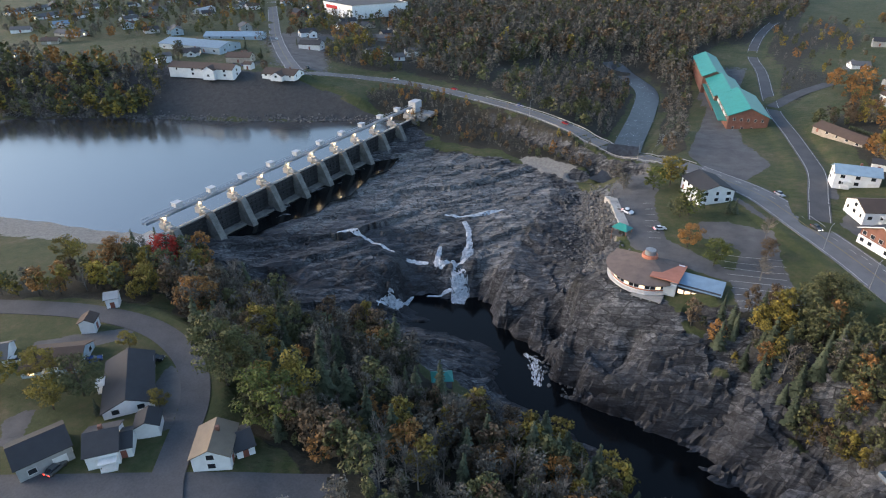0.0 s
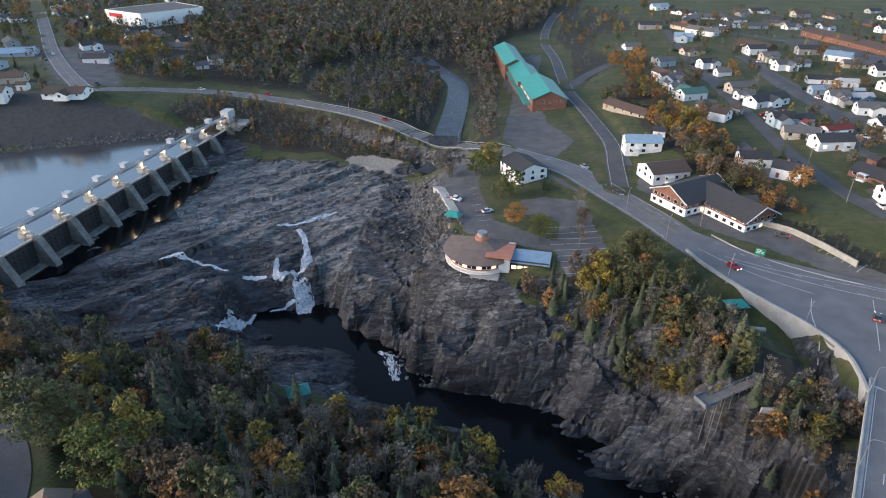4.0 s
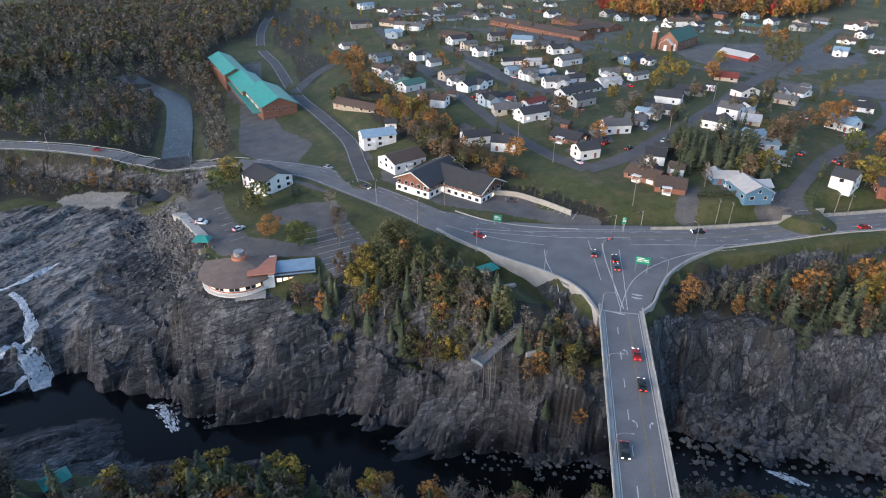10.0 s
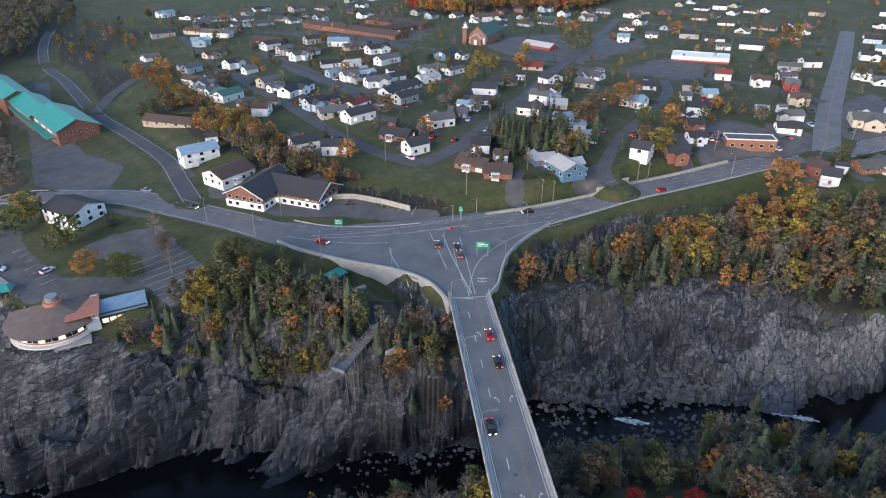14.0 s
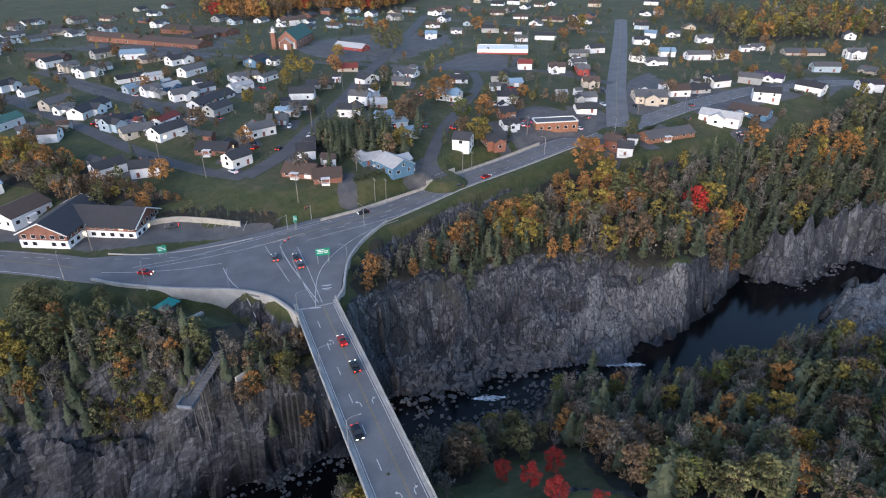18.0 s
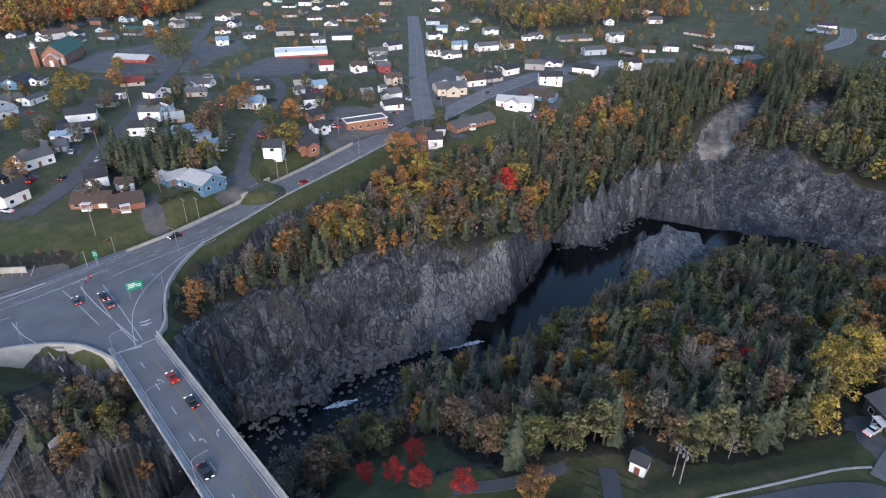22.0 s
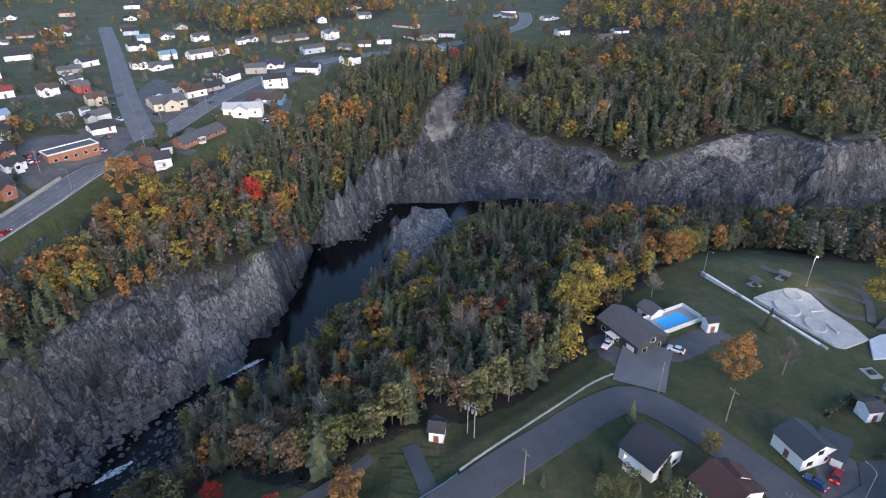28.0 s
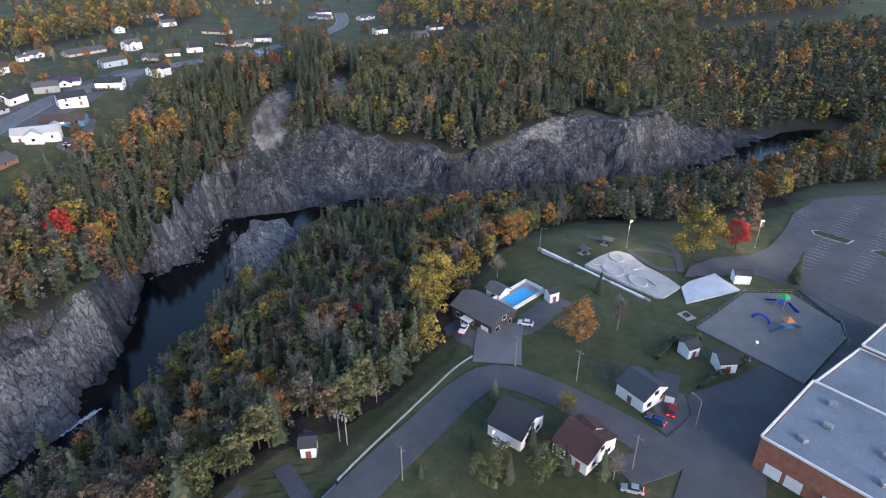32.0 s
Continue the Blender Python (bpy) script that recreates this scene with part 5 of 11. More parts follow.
def rough(x, y, h, rock, steep):
    """Rock: tilted slabs that lie over one another, broken into blocks by joints."""
    u, v = along_beds(x, y)
    fluted = np.clip((x - 45) / 25, 0, 1)
    shelf = np.clip((-62 - x) / 14, 0, 1)
    bend = 3.0 * soft_noise(x, y, 22, 11)
    us, vs = u + bend + 1.6 * soft_noise(x, y, 7, 12), v + bend + 1.2 * soft_noise(x, y, 6, 13)
    out = h + 1.0 * soft_noise(us / 3, vs, 9, 33)
    flat = 1 - 0.55 * shelf - 0.3 * fluted
    slabby = (1 - shelf) * (1 - fluted)
    for size, long, high, tilt, dip, deep, seed in ((13.0, 4.2, 3.4, 0.12, 0.24, 1.0, 71), (5.6, 3.4, 1.7, 0.16, 0.26, 0.8, 72), (2.5, 2.4, 0.9, 0.24, 0.2, 0.4, 73)):
        edge, du, dv, (r0, r1, r2) = cells(us, vs, size, long, seed)
        out += flat * (high * r0 + tilt * r1 * du + (tilt * r2 - dip * (1 - 1.9 * slabby)) * dv)
        out -= deep * (0.4 + 0.6 * flat) * np.clip(1 - edge / (0.16 * size), 0, 1)
    # bedding steps
    for step, tread, part_of in ((5.5, 0.5, 0.5), (2.4, 0.6, 0.5), (1.2, 0.55, 0.4)):
        lean = -0.1 * u + 0.35 * v + 0.5 * bend + 0.4 * soft_noise(u / 2.5, v, step * 2.2, int(step * 10))
        out += part_of * (1 - 0.85 * slabby) * (ledges(out + lean, step, tread) - (out + lean))
    out += 0.3 * soft_noise(x, y, 2.1, 32)
    wet_or_shaded = np.clip((h + 40.5) / 4.0, 0.0, 1)
    return h + rock * (out - h) * wet_or_shaded


def build_land():
    gx = spread(-3200, -205, 345, 3400, 1.05)
    gy = np.concatenate([spread(-3000, -300, 20, 19, 2.0), spread(20.9, 21, 296, 3400, 1.05)])
    x, y = np.meshgrid(gx, gy, indexing="ij")
    bare_rock = masks(x, y, ROCKS.values(), 4).astype(float)
    # buttresses and clefts: the cliff lines wander
    fluted = np.clip((x - 45) / 25, 0, 1)
    u, v = along_beds(x, y)
    wx = bare_rock * 3.0 * soft_noise(x, y, 17, 61)
    wy = bare_rock * 3.0 * soft_noise(u / 2.5, v, 12, 63)
    for size, far_off, seed in ((11.0, 3.6, 66), (4.6, 1.2, 67)):
        edge, du, dv, (r0, r1, r2) = cells(x + 1.5 * soft_noise(x, y, 5, 62), y + 1.5 * soft_noise(x, y, 5, 64), size, 1.0, seed)
        wx += bare_rock * far_off * r0 * (0.35 + 0.65 * fluted)
        wy += bare_rock * far_off * r1 * (0.35 + 0.65 * fluted)
    level = np.clip((np.hypot(x + 29, y - 185) - 15) / 7, 0, 1)
    # a smooth apron of rock round the basin
    calm = np.clip((np.hypot(x - 302, y - 24) - 42) / 26, 0.15, 1)
    wx, wy = wx * level * calm, wy * level * calm
    h = street_blend(x, y, height(x + wx, y + wy))
    for o in (JUNCTION,):
        deep = inside(x - 1.6, y, o) & inside(x + 1.6, y, o) & inside(x, y - 1.6, o) & inside(x, y + 1.6, o)
        h = np.where(deep, -0.25, h)
    far = np.clip((np.hypot(x, y) - 700) / 1500, 0, 1)
    h += far * 45 * (0.6 + 0.6 * soft_noise(x, y, 700, 3))
    slope = np.hypot(np.gradient(h, axis=0) / np.gradient(x, axis=0), np.gradient(h, axis=1) / np.gradient(y, axis=1))
    rock = masks(x, y, ROCKS.values(), 4).astype(float)
    rock = np.maximum(rock, np.clip((slope - 0.55) * 2.5, 0, 1) * (h < -3))
    wood = masks(x, y, [o for n, o in WOODS.items() if n not in ("town_trees", "west_town_trees", "outer_fields")], 3).astype(float)
    gravel = masks(x, y, GRAVEL.values(), 2).astype(float)
    paved = masks(x, y, list(PAVED.values()) + list(LOTS.values()) + DRIVEWAYS, 0.6).astype(float)

    def blurred(field, passes):
        """A field with a soft edge, a few cells wide."""
        for _ in range(passes):
            field = np.pad(field, 1, "edge")
            field = 0.25 * field[:-2] + 0.5 * field[1:-1] + 0.25 * field[2:]
            field = 0.25 * field[:, :-2] + 0.5 * field[:, 1:-1] + 0.25 * field[:, 2:]
        return field

    rock = blurred(rock, 2)
    sharp_paved, paved = paved, blurred(paved, 1)
    steep = np.clip((slope - 0.5) * 1.5, 0, 1)
    h = rough(x, y, h, rock * level * np.maximum(calm, 0.4) * (0.8 + 0.3 * steep), steep)
    h += (1 - rock) * 0.25 * soft_noise(x, y, 6, 41) * (1 - sharp_paved) * wood
    nx, ny = x.shape
    i = np.arange(nx * ny).reshape(nx, ny)
    faces = np.stack([i[:-1, :-1], i[1:, :-1], i[1:, 1:], i[:-1, 1:]], -1).reshape(-1, 4)
    me = mesh_of("ground", np.stack([x, y, h], -1).reshape(-1, 3), faces, [GROUND])
    # wet, dark rock low over the river and where it runs over the ledges; the last term paints gorge shade onto the
    # slabs
    wet_or_shaded = np.clip((-32.0 - h) / 5.0, 0, 1) + 0.9 * masks(x, y, [WET_LEDGE], 5) * (soft_noise(x, y, 12, 8) > -0.25) + 0.5 * blurred(masks(x, y, [SHADED_SLAB], 4).astype(float), 4)
    for name, field in (("rolled", masks(x, y, [EMBANKMENT], 2).astype(float)), ("fluted", fluted), ("pale", blurred(masks(x, y, PALE_ROCK.values(), 5).astype(float), 14)), ("sand", blurred(masks(x, y, [PALE_ROCK["scree"], PALE_ROCK["far_scree"]], 4).astype(float), 8)), ("rock", rock), ("wood", blurred(wood, 3)), ("gravel", blurred(gravel, 5)), ("paved", paved), ("wet_or_shaded", np.clip(wet_or_shaded, 0, 1))):
        a = me.attributes.new(name, "FLOAT", "POINT")
        a.data.foreach_set("value", np.asarray(field, np.float32).ravel())
    tagged(new("ground", me), "lawns, wood floor and grey bedded rock of a river gorge", "ground", kind="structure")
    return gx, gy, h


def driveways():
    """A paved strip beside most houses."""
    out, rng = [], random.Random(4)
    for rows in HOUSES.values():
        for x, y, turn, L, w, storeys, wall, roof in rows:
            if L * w < 45 or rng.random() < 0.2 or math.hypot(x, y) < 190:
                continue
            c, s = math.cos(radians(turn)), math.sin(radians(turn))
            side = rng.choice((-1, 1))
            a0, a1 = side * (L / 2 - 2.0), side * (L / 2 + rng.uniform(3, 6))
            b0, b1 = -w / 2 - rng.uniform(5, 11), w / 2 + rng.uniform(-3, 4)
            out.append([(x + a * c - b * s, y + a * s + b * c) for a, b in ((a0, b0), (a1, b0), (a1, b1), (a0, b1))])
    return out


DRIVEWAYS = driveways()
WET_LEDGE = [(-186, 140), (-186, 200), (-160, 205), (-130, 190), (-112, 184), (-108, 170), (-124, 158), (-150, 136)]
# slabs by the river whose rock colour is darkened to stand for shade
SHADED_SLAB = [(-62, 168), (-30, 161), (12, 160), (40, 150), (66, 138), (76, 112), (40, 106), (12, 122), (-20, 136), (-62, 150)]
LAND_X, LAND_Y, LAND_H = build_land()


def land(x, y):
    """The height of the finished land."""
    x, y = np.asarray(x, float), np.asarray(y, float)
    i = np.clip(np.searchsorted(LAND_X, x) - 1, 0, len(LAND_X) - 2)
    j = np.clip(np.searchsorted(LAND_Y, y) - 1, 0, len(LAND_Y) - 2)
    u, v = (x - LAND_X[i]) / (LAND_X[i + 1] - LAND_X[i]), (y - LAND_Y[j]) / (LAND_Y[j + 1] - LAND_Y[j])
    h = LAND_H
    return h[i, j] * (1 - u) * (1 - v) + h[i + 1, j] * u * (1 - v) + h[i, j + 1] * (1 - u) * v + h[i + 1, j + 1] * u * v


def sheet(name, outline, z, material, label, category, depth=0.3):
    bm = bmesh.new()
    prism(bm, outline, z - depth, z)
    return tagged(new(name, bm_mesh(name, bm, material)), label, category, kind="structure")


sheet("river_water", [(-128, 150), (-128, 182), (-100, 205), (-70, 195), (-30, 172), (20, 152), (96, 122), (180, 100), (270, 75), (345, 45), (345, -30),
                      (310, -60), (312, -190), (400, -420), (320, -420), (270, -200), (260, -60), (200, 0), (140, 40), (90, 76), (-10, 98), (-60, 124)],
      -37.6, WATER, "dark still river water at the bottom of the gorge", "water")
sheet("reservoir_water", [(-197, 118), (-197, 310), (-260, 290), (-440, 215), (-1100, -140), (-1000, -350), (-310, 70), (-215, 108)], -9.2, LAKE,
      "calm grey reservoir water mirroring the sky", "water")

# streets
def street(name, w, line):
    z = street_level(line) + 0.06
    side = sides_of(line) * w / 2
    left, right = line + side, line - side
    n = len(line)
    top = np.vstack([np.column_stack([left, z]), np.column_stack([right, z])])
    low = top - (0, 0, 0.7)
    v = np.vstack([top, low])
    i = np.arange(n - 1)
    f = np.vstack([np.column_stack([i, i + n, i + n + 1, i + 1]), np.column_stack([i, i + 1, i + 1 + 2 * n, i + 2 * n]), np.column_stack([i + n, i + 3 * n, i + 1 + 3 * n, i + 1 + n])])
    ob = new(name, mesh_of(name, v, f, [ASPHALT if w >= 10 else OLD_ASPHALT]))
    return tagged(ob, "grey asphalt street with worn edges", "road", kind="structure")


for street_name, (w, line) in STREET_LINES.items():
    street("road_" + street_name, w, line)
junction = bmesh.new()
prism(junction, JUNCTION, -0.6, 0.02)
tagged(new("road_junction", bm_mesh("road_junction", junction, ASPHALT)), "wide asphalt road junction at the bridge head", "road", kind="structure")



# asphalt yards round the school and the park
PARK_LOT = [(149.3, -121.9), (154.1, -127.3), (157.0, -138.3), (155.7, -153.0), (159.1, -163.4), (171.6, -181.4), (180.6, -191.8), (189.6, -210.5), (190.0, -228.2),
            (184.9, -252.8), (176.0, -272.9), (95.0, -172.2), (103.0, -161.7), (117.2, -156.2), (132.7, -152.2), (144.3, -144.0), (145.9, -132.0)]
for lot_name, lot in (("school_lane", [(131.5, -150.7), (116.1, -154.8), (102.0, -160.2), (94.4, -149.8), (94.4, -140.6), (88.6, -127.6), (90.8, -119.4), (92.7, -118.8), (105.5, -144.4), (112.7, -149.4)]),
                      ("school_yard", [(99.4, -103.0), (102.4, -114.0), (92.7, -118.5), (90.4, -119.1), (83.9, -106.7), (74, -92), (66, -85), (68, -64), (85.7, -82.0), (96.9, -87.3), (97.8, -91.9)]),
                      ("park_lot", PARK_LOT)):
    lx, ly = np.meshgrid(np.arange(50, 195, 3.0), np.arange(-275, -30, 3.0))
    m = inside(lx, ly, lot)
    high = min(float(land(lx[m], ly[m]).max()), float(np.median(land(lx[m], ly[m]))) + 0.8)
    sheet("pavement_" + lot_name, lot, high + 0.05, OLD_ASPHALT, "patched grey asphalt yard", "pavement", 1.5)

# ---- the dam ----
LAMP_GLOW, _n, _l, _b = base_material("lamp_glow", 0.4)
_b.inputs["Base Color"].default_value = (1, 0.8, 0.5, 1)
_b.inputs["Emission Color"].default_value = (1.0, 0.72, 0.38, 1)
_b.inputs["Emission Strength"].default_value = 14.0
WHITE_METAL = worn("white_painted_metal", (0.32, 0.34, 0.37), (0.52, 0.54, 0.57), 0.6, 5.0, 0.5, 0.05)
GREEN_SIGN = worn("green_sign", (0.0, 0.16, 0.10), (0.01, 0.24, 0.15), 0.6, 5.0, 0.4, 0.02)
STAINED_CONCRETE = worn("stained_concrete", (0.06, 0.058, 0.055), (0.27, 0.26, 0.24), 0.35, 3.0, 0.9, 0.3)
DAM_X, DAM_Y, DAM_STEP, DAM_N = -196.0, 127.0, 16.9, 11


def dam():
    t = thing("dam", pose(0, 0, 0), "grey concrete river dam with gates, piers and an overhead gantry", "dam")
    y1 = DAM_Y + DAM_STEP * (DAM_N - 1)
    part("sill", box(bmesh.new(), DAM_X - 3, DAM_X + 4, DAM_Y - 8, y1 + 10, -21, -16.6), STAINED_CONCRETE, t)
    part("service_deck", box(bmesh.new(), DAM_X - 0.5, DAM_X + 0.7, DAM_Y - 8, y1 + 6, -7.0, -6.5, 0.05), PALE_CONCRETE, t)
    pier = bmesh.new()
    outline = [(-3.5, -20), (8.5, -20), (7.6, -16.5), (3.0, -7.2), (2.4, -6.2), (-3.5, -6.2)]
    sides = [[pier.verts.new((x, w, z)) for x, z in outline] for w in (-1.5, 1.5)]
    pier.faces.new(sides[0])
    pier.faces.new(sides[1][::-1])
    for i in range(6):
        j = (i + 1) % 6
        pier.faces.new((sides[0][i], sides[1][i], sides[1][j], sides[0][j]))
    bmesh.ops.bevel(pier, geom=list(pier.edges), offset=0.12, segments=1, affect="EDGES")
    pier = bm_mesh("pier", pier, STAINED_CONCRETE)
    gate = bm_mesh("gate", box(bmesh.new(), -0.2, 0.2, -6.9, 6.9, -17, -7.4), DARK_STEEL)
    beam = bm_mesh("beam", box(bmesh.new(), 0.2, 0.65, -6.9, 6.9, -0.2, 0.2), DARK_STEEL)
    rib = bm_mesh("rib", box(bmesh.new(), 0.2, 0.5, -0.12, 0.12, -16.8, -7.6), DARK_STEEL)
    tower = bmesh.new()
    box(tower, -5.2, -3.4, -0.9, 0.9, -7, -2.0, 0.1)
    box(tower, -5.6, -2.2, -1.5, 1.5, -7.0, -4.6, 0.1)
    box(tower, -2.2, 0.4, -1.2, 1.2, -7.0, -5.4, 0.1)
    tower = bm_mesh("tower", tower, PALE_CONCRETE)
    hoist = bmesh.new()
    box(hoist, -5.5, -2.7, -1.5, 1.5, -0.6, 1.3, 0.12)
    box(hoist, -5.7, -2.5, -1.7, 1.7, 1.3, 1.45, 0.05)
    hoist = bm_mesh("hoist_house", hoist, WHITE_METAL)
    lamp = bm_mesh("lamp", box(bmesh.new(), -3.3, -3.05, -0.22, 0.22, -2.9, -2.55, 0.06), LAMP_GLOW)
    for k in range(DAM_N):
        y = DAM_Y + DAM_STEP * k
        for name, me, dy, label in (("pier", pier, 0, ""), ("tower", tower, 0, ""), ("lamp", lamp, 0, "small warm lamp, lit"), ("hoist_house", hoist, DAM_STEP * 0.42, "white hoist house"), ("gate", gate, DAM_STEP / 2, "dark steel gate")):
            if k == DAM_N - 1 and name in ("gate", "hoist_house"):
                continue
            ob = part(name, me, None, t, label)
            ob.location = (DAM_X, y + dy, 0)
            if name == "gate":
                for z in (-15.6, -13.8, -12.0, -10.2, -8.4):
                    part("beam", beam, None, ob).location = (0, 0, z)
                for w in (-4.6, -2.3, 0, 2.3, 4.6):
                    part("rib", rib, None, ob).location = (0, w, 0)
    for k in range(DAM_N):
        light = bpy.data.lights.new("dam_light", "POINT")
        light.energy, light.color, light.shadow_soft_size = 110, (1.0, 0.72, 0.42), 0.25
        lo = new("dam_light", light)
        lo.location = (DAM_X - 1.9, DAM_Y + DAM_STEP * k, -2.6)
    walk_way = bmesh.new()
    x0, x1, ya, yb = DAM_X - 5.2, DAM_X - 3.2, DAM_Y - 8, y1 + 14
    box(walk_way, x0, x1, ya, yb, -1.9, -1.6)
    for x in (x0, x1):
        box(walk_way, x - 0.08, x + 0.08, ya, yb, -0.55, -0.4)
        box(walk_way, x - 0.15, x + 0.15, ya, yb, -2.5, -1.9)
        n = int((yb - ya) / 2.1)
        for k in range(n + 1):
            y = ya + (yb - ya) * k / n
            box(walk_way, x - 0.05, x + 0.05, y - 0.05, y + 0.05, -1.6, -0.5)
    part("gantry", walk_way, BLUE_STEEL, t, "blue-grey steel gantry walkway")
    end = bmesh.new()
    box(end, DAM_X - 8, DAM_X + 6, y1 + 3, y1 + 16, -20, -6.2, 0.2)
    box(end, DAM_X - 5, DAM_X + 9, y1 + 6, y1 + 14, -6.2, -4.8, 0.15)
    part("abutment", end, PALE_CONCRETE, t)
    part("abutment", box(bmesh.new(), DAM_X - 6, DAM_X + 5, DAM_Y - 16, DAM_Y - 5, -20, -6.2, 0.2), PALE_CONCRETE, t)
    house = bmesh.new()
    box(house, DAM_X - 6, DAM_X - 1, y1 + 5, y1 + 12, -5, 1.5, 0.1)
    part("control_house", house, WHITE_METAL, t, "pale control house at the end of the gantry")


dam()

# ---- the road bridge ----
HEAD, ALONG, ACROSS = Vector((79.6, 132.0, 0)), Vector((-0.3714, -0.9285, 0)), Vector((0.9285, -0.3714, 0))
BRIDGE = Matrix(((ALONG.x, ACROSS.x, 0, HEAD.x), (ALONG.y, ACROSS.y, 0, HEAD.y), (0, 0, -1, 0), (0, 0, 0, 1))) @ Matrix.Diagonal((1, 1, -1, 1))
BRIDGE_TURN = math.degrees(math.atan2(ALONG.y, ALONG.x))


def on_bridge(s, w, z=0.0):
    return HEAD + ALONG * s + ACROSS * w + Vector((0, 0, z))


def bridge_box(bm, s0, s1, w0, w1, z0, z1, bevel=0.0):
    """A block along the bridge: w runs to the downstream side."""
    before = set(bm.verts)
    box(bm, s0, s1, -w1, -w0, z0, z1, bevel)
    fresh = [v for v in bm.verts if v not in before]
    bmesh.ops.transform(bm, matrix=pose(HEAD.x, HEAD.y, 0, 0, 0, BRIDGE_TURN), verts=fresh)
    return bm


def bridge():
    t = thing("road_bridge", pose(0, 0, 0), "three-lane concrete road bridge high over the gorge", "bridge")
    part("deck", bridge_box(bmesh.new(), -1.5, 118, -6.2, 6.2, -0.9, 0.05, 0.03), ASPHALT, t, "grey asphalt deck")
    part("footway", bridge_box(bmesh.new(), -3.0, 118, 4.95, 6.0, 0.05, 0.28, 0.03), PALE_CONCRETE, t, "pale concrete footway")
    part("kerb", bridge_box(bmesh.new(), -1.0, 118, -5.9, -5.2, 0.05, 0.25, 0.03), PALE_CONCRETE, t)
    for w in (-6.15, 6.15):
        rail = bmesh.new()
        bridge_box(rail, -2.0, 118, w - 0.2, w + 0.2, 0.05, 0.75, 0.05)
        bridge_box(rail, -2.0, 118, w - 0.06, w + 0.06, 1.05, 1.15)
        for k in range(48):
            bridge_box(rail, -1.5 + 2.5 * k, -1.4 + 2.5 * k, w - 0.05, w + 0.05, 0.7, 1.1)
        part("parapet", rail, PALE_CONCRETE, t, "pale concrete parapet with a rail")
    for w in (-4.4, -1.5, 1.5, 4.4):
        part("girder", bridge_box(bmesh.new(), 0, 118, w - 0.35, w + 0.35, -3.6, -0.9), CONCRETE, t)
    pier = bmesh.new()
    bridge_box(pier, 66, 69, -4.5, 4.5, -30, -3.6, 0.2)
    part("pier", pier, CONCRETE, t)
    part("abutment", bridge_box(bmesh.new(), -4, 1.5, -6.4, 6.4, -14, -0.95, 0.1), CONCRETE, t)
    part("joint", bridge_box(bmesh.new(), 0.2, 0.7, -5.2, 4.95, 0.05, 0.09), PALE_CONCRETE, t, "pale expansion joint")


bridge()


def ribbon(line, width, lift, ragged=0.0):
    """A flat band on the land along a line."""
    side = sides_of(line) * width / 2
    a, b = line + side, line - side
    z = np.asarray(lift) * np.ones(len(line))
    n = len(line)
    v = np.vstack([np.column_stack([a, z]), np.column_stack([b, z])])
    i = np.arange(n - 1)
    return v, np.column_stack([i, i + n, i + n + 1, i + 1])


def on_street(p):
    """The level of the paving at a point."""
    best, level = 1e9, None
    for w, line in STREET_LINES.values():
        d = np.hypot(line[:, 0] - p[0], line[:, 1] - p[1])
        k = int(d.argmin())
        if d[k] < w / 2 + 0.3 and d[k] < best:
            best, level = d[k], float(street_level(line)[k]) + 0.06
    if inside(p[0], p[1], JUNCTION):
        level = max(0.02, level) if level is not None else 0.02
    return float(land(p[0], p[1])) if level is None else level


def marking(points, width=0.16, dash=0.0, material=None, lift=0.04, smooth=True):
    line = rounded(points, 1.5) if smooth else along(points, 1.5)
    pieces = []
    s = np.concatenate([[0], np.cumsum(np.hypot(*np.diff(line, axis=0).T))])
    if dash:
        spans = [(a, min(a + dash, s[-1])) for a in np.arange(0, s[-1], dash * 3)]
    else:
        spans = [(0, s[-1])]
    for a, b in spans:
        q = np.arange(a, b + 0.01, 1.5) if b - a > 1.5 else np.array([a, b])
        l = np.column_stack([np.interp(q, s, line[:, 0]), np.interp(q, s, line[:, 1])])
        if len(l) < 2:
            continue
        z = np.array([on_street(p) for p in l]) + lift
        pieces.append(ribbon(l, width, z))
    if pieces:
        ob = new("lane_marking", mesh_of("lane_marking", *joined_quads(pieces), [material or PAINT]))
        tagged(ob, "worn white lane line on asphalt" if material is None else "worn yellow lane line on asphalt", "road marking", kind="structure")


def joined_quads(pieces):
    v, f, n = [], [], 0
    for a, b in pieces:
        v.append(a)
        f.append(b + n)
        n += len(a)
    return np.vstack(v), np.vstack(f)


def offset_line(name, off, start=0, stop=None):
    w, line = STREET_LINES[name]
    return [tuple(p) for p in (line + sides_of(line) * off)[start:stop:4]]


marking(offset_line("main_road", 6.2, 0, -12), 0.2)
marking(offset_line("main_road", -6.2, 0, -8), 0.2)
marking(offset_line("main_road", 0.15, 0, -8), 0.25, 0, YELLOW_PAINT)
marking(offset_line("main_road", 3.2, 0, -10), 0.16, 3.0)
marking(offset_line("north_highway", 4.4), 0.2)
marking(offset_line("north_highway", -4.4), 0.2)
marking(offset_line("north_highway", 0.15), 0.25, 0, YELLOW_PAINT)
marking(offset_line("east_road", 6.0, 8), 0.2)
marking(offset_line("east_road", -6.0, 16), 0.2)
marking(offset_line("east_road", 0.0, 12), 0.3, 0, YELLOW_PAINT)
marking(offset_line("east_road", 3.1, 14), 0.16, 3.0)
marking(offset_line("east_road", -3.1, 20), 0.16, 3.0)
marking(offset_line("plaza_road", 3.4), 0.18)
marking(offset_line("plaza_road", -3.4), 0.18)
marking(offset_line("cross_street", 0.0), 0.25, 0, YELLOW_PAINT)

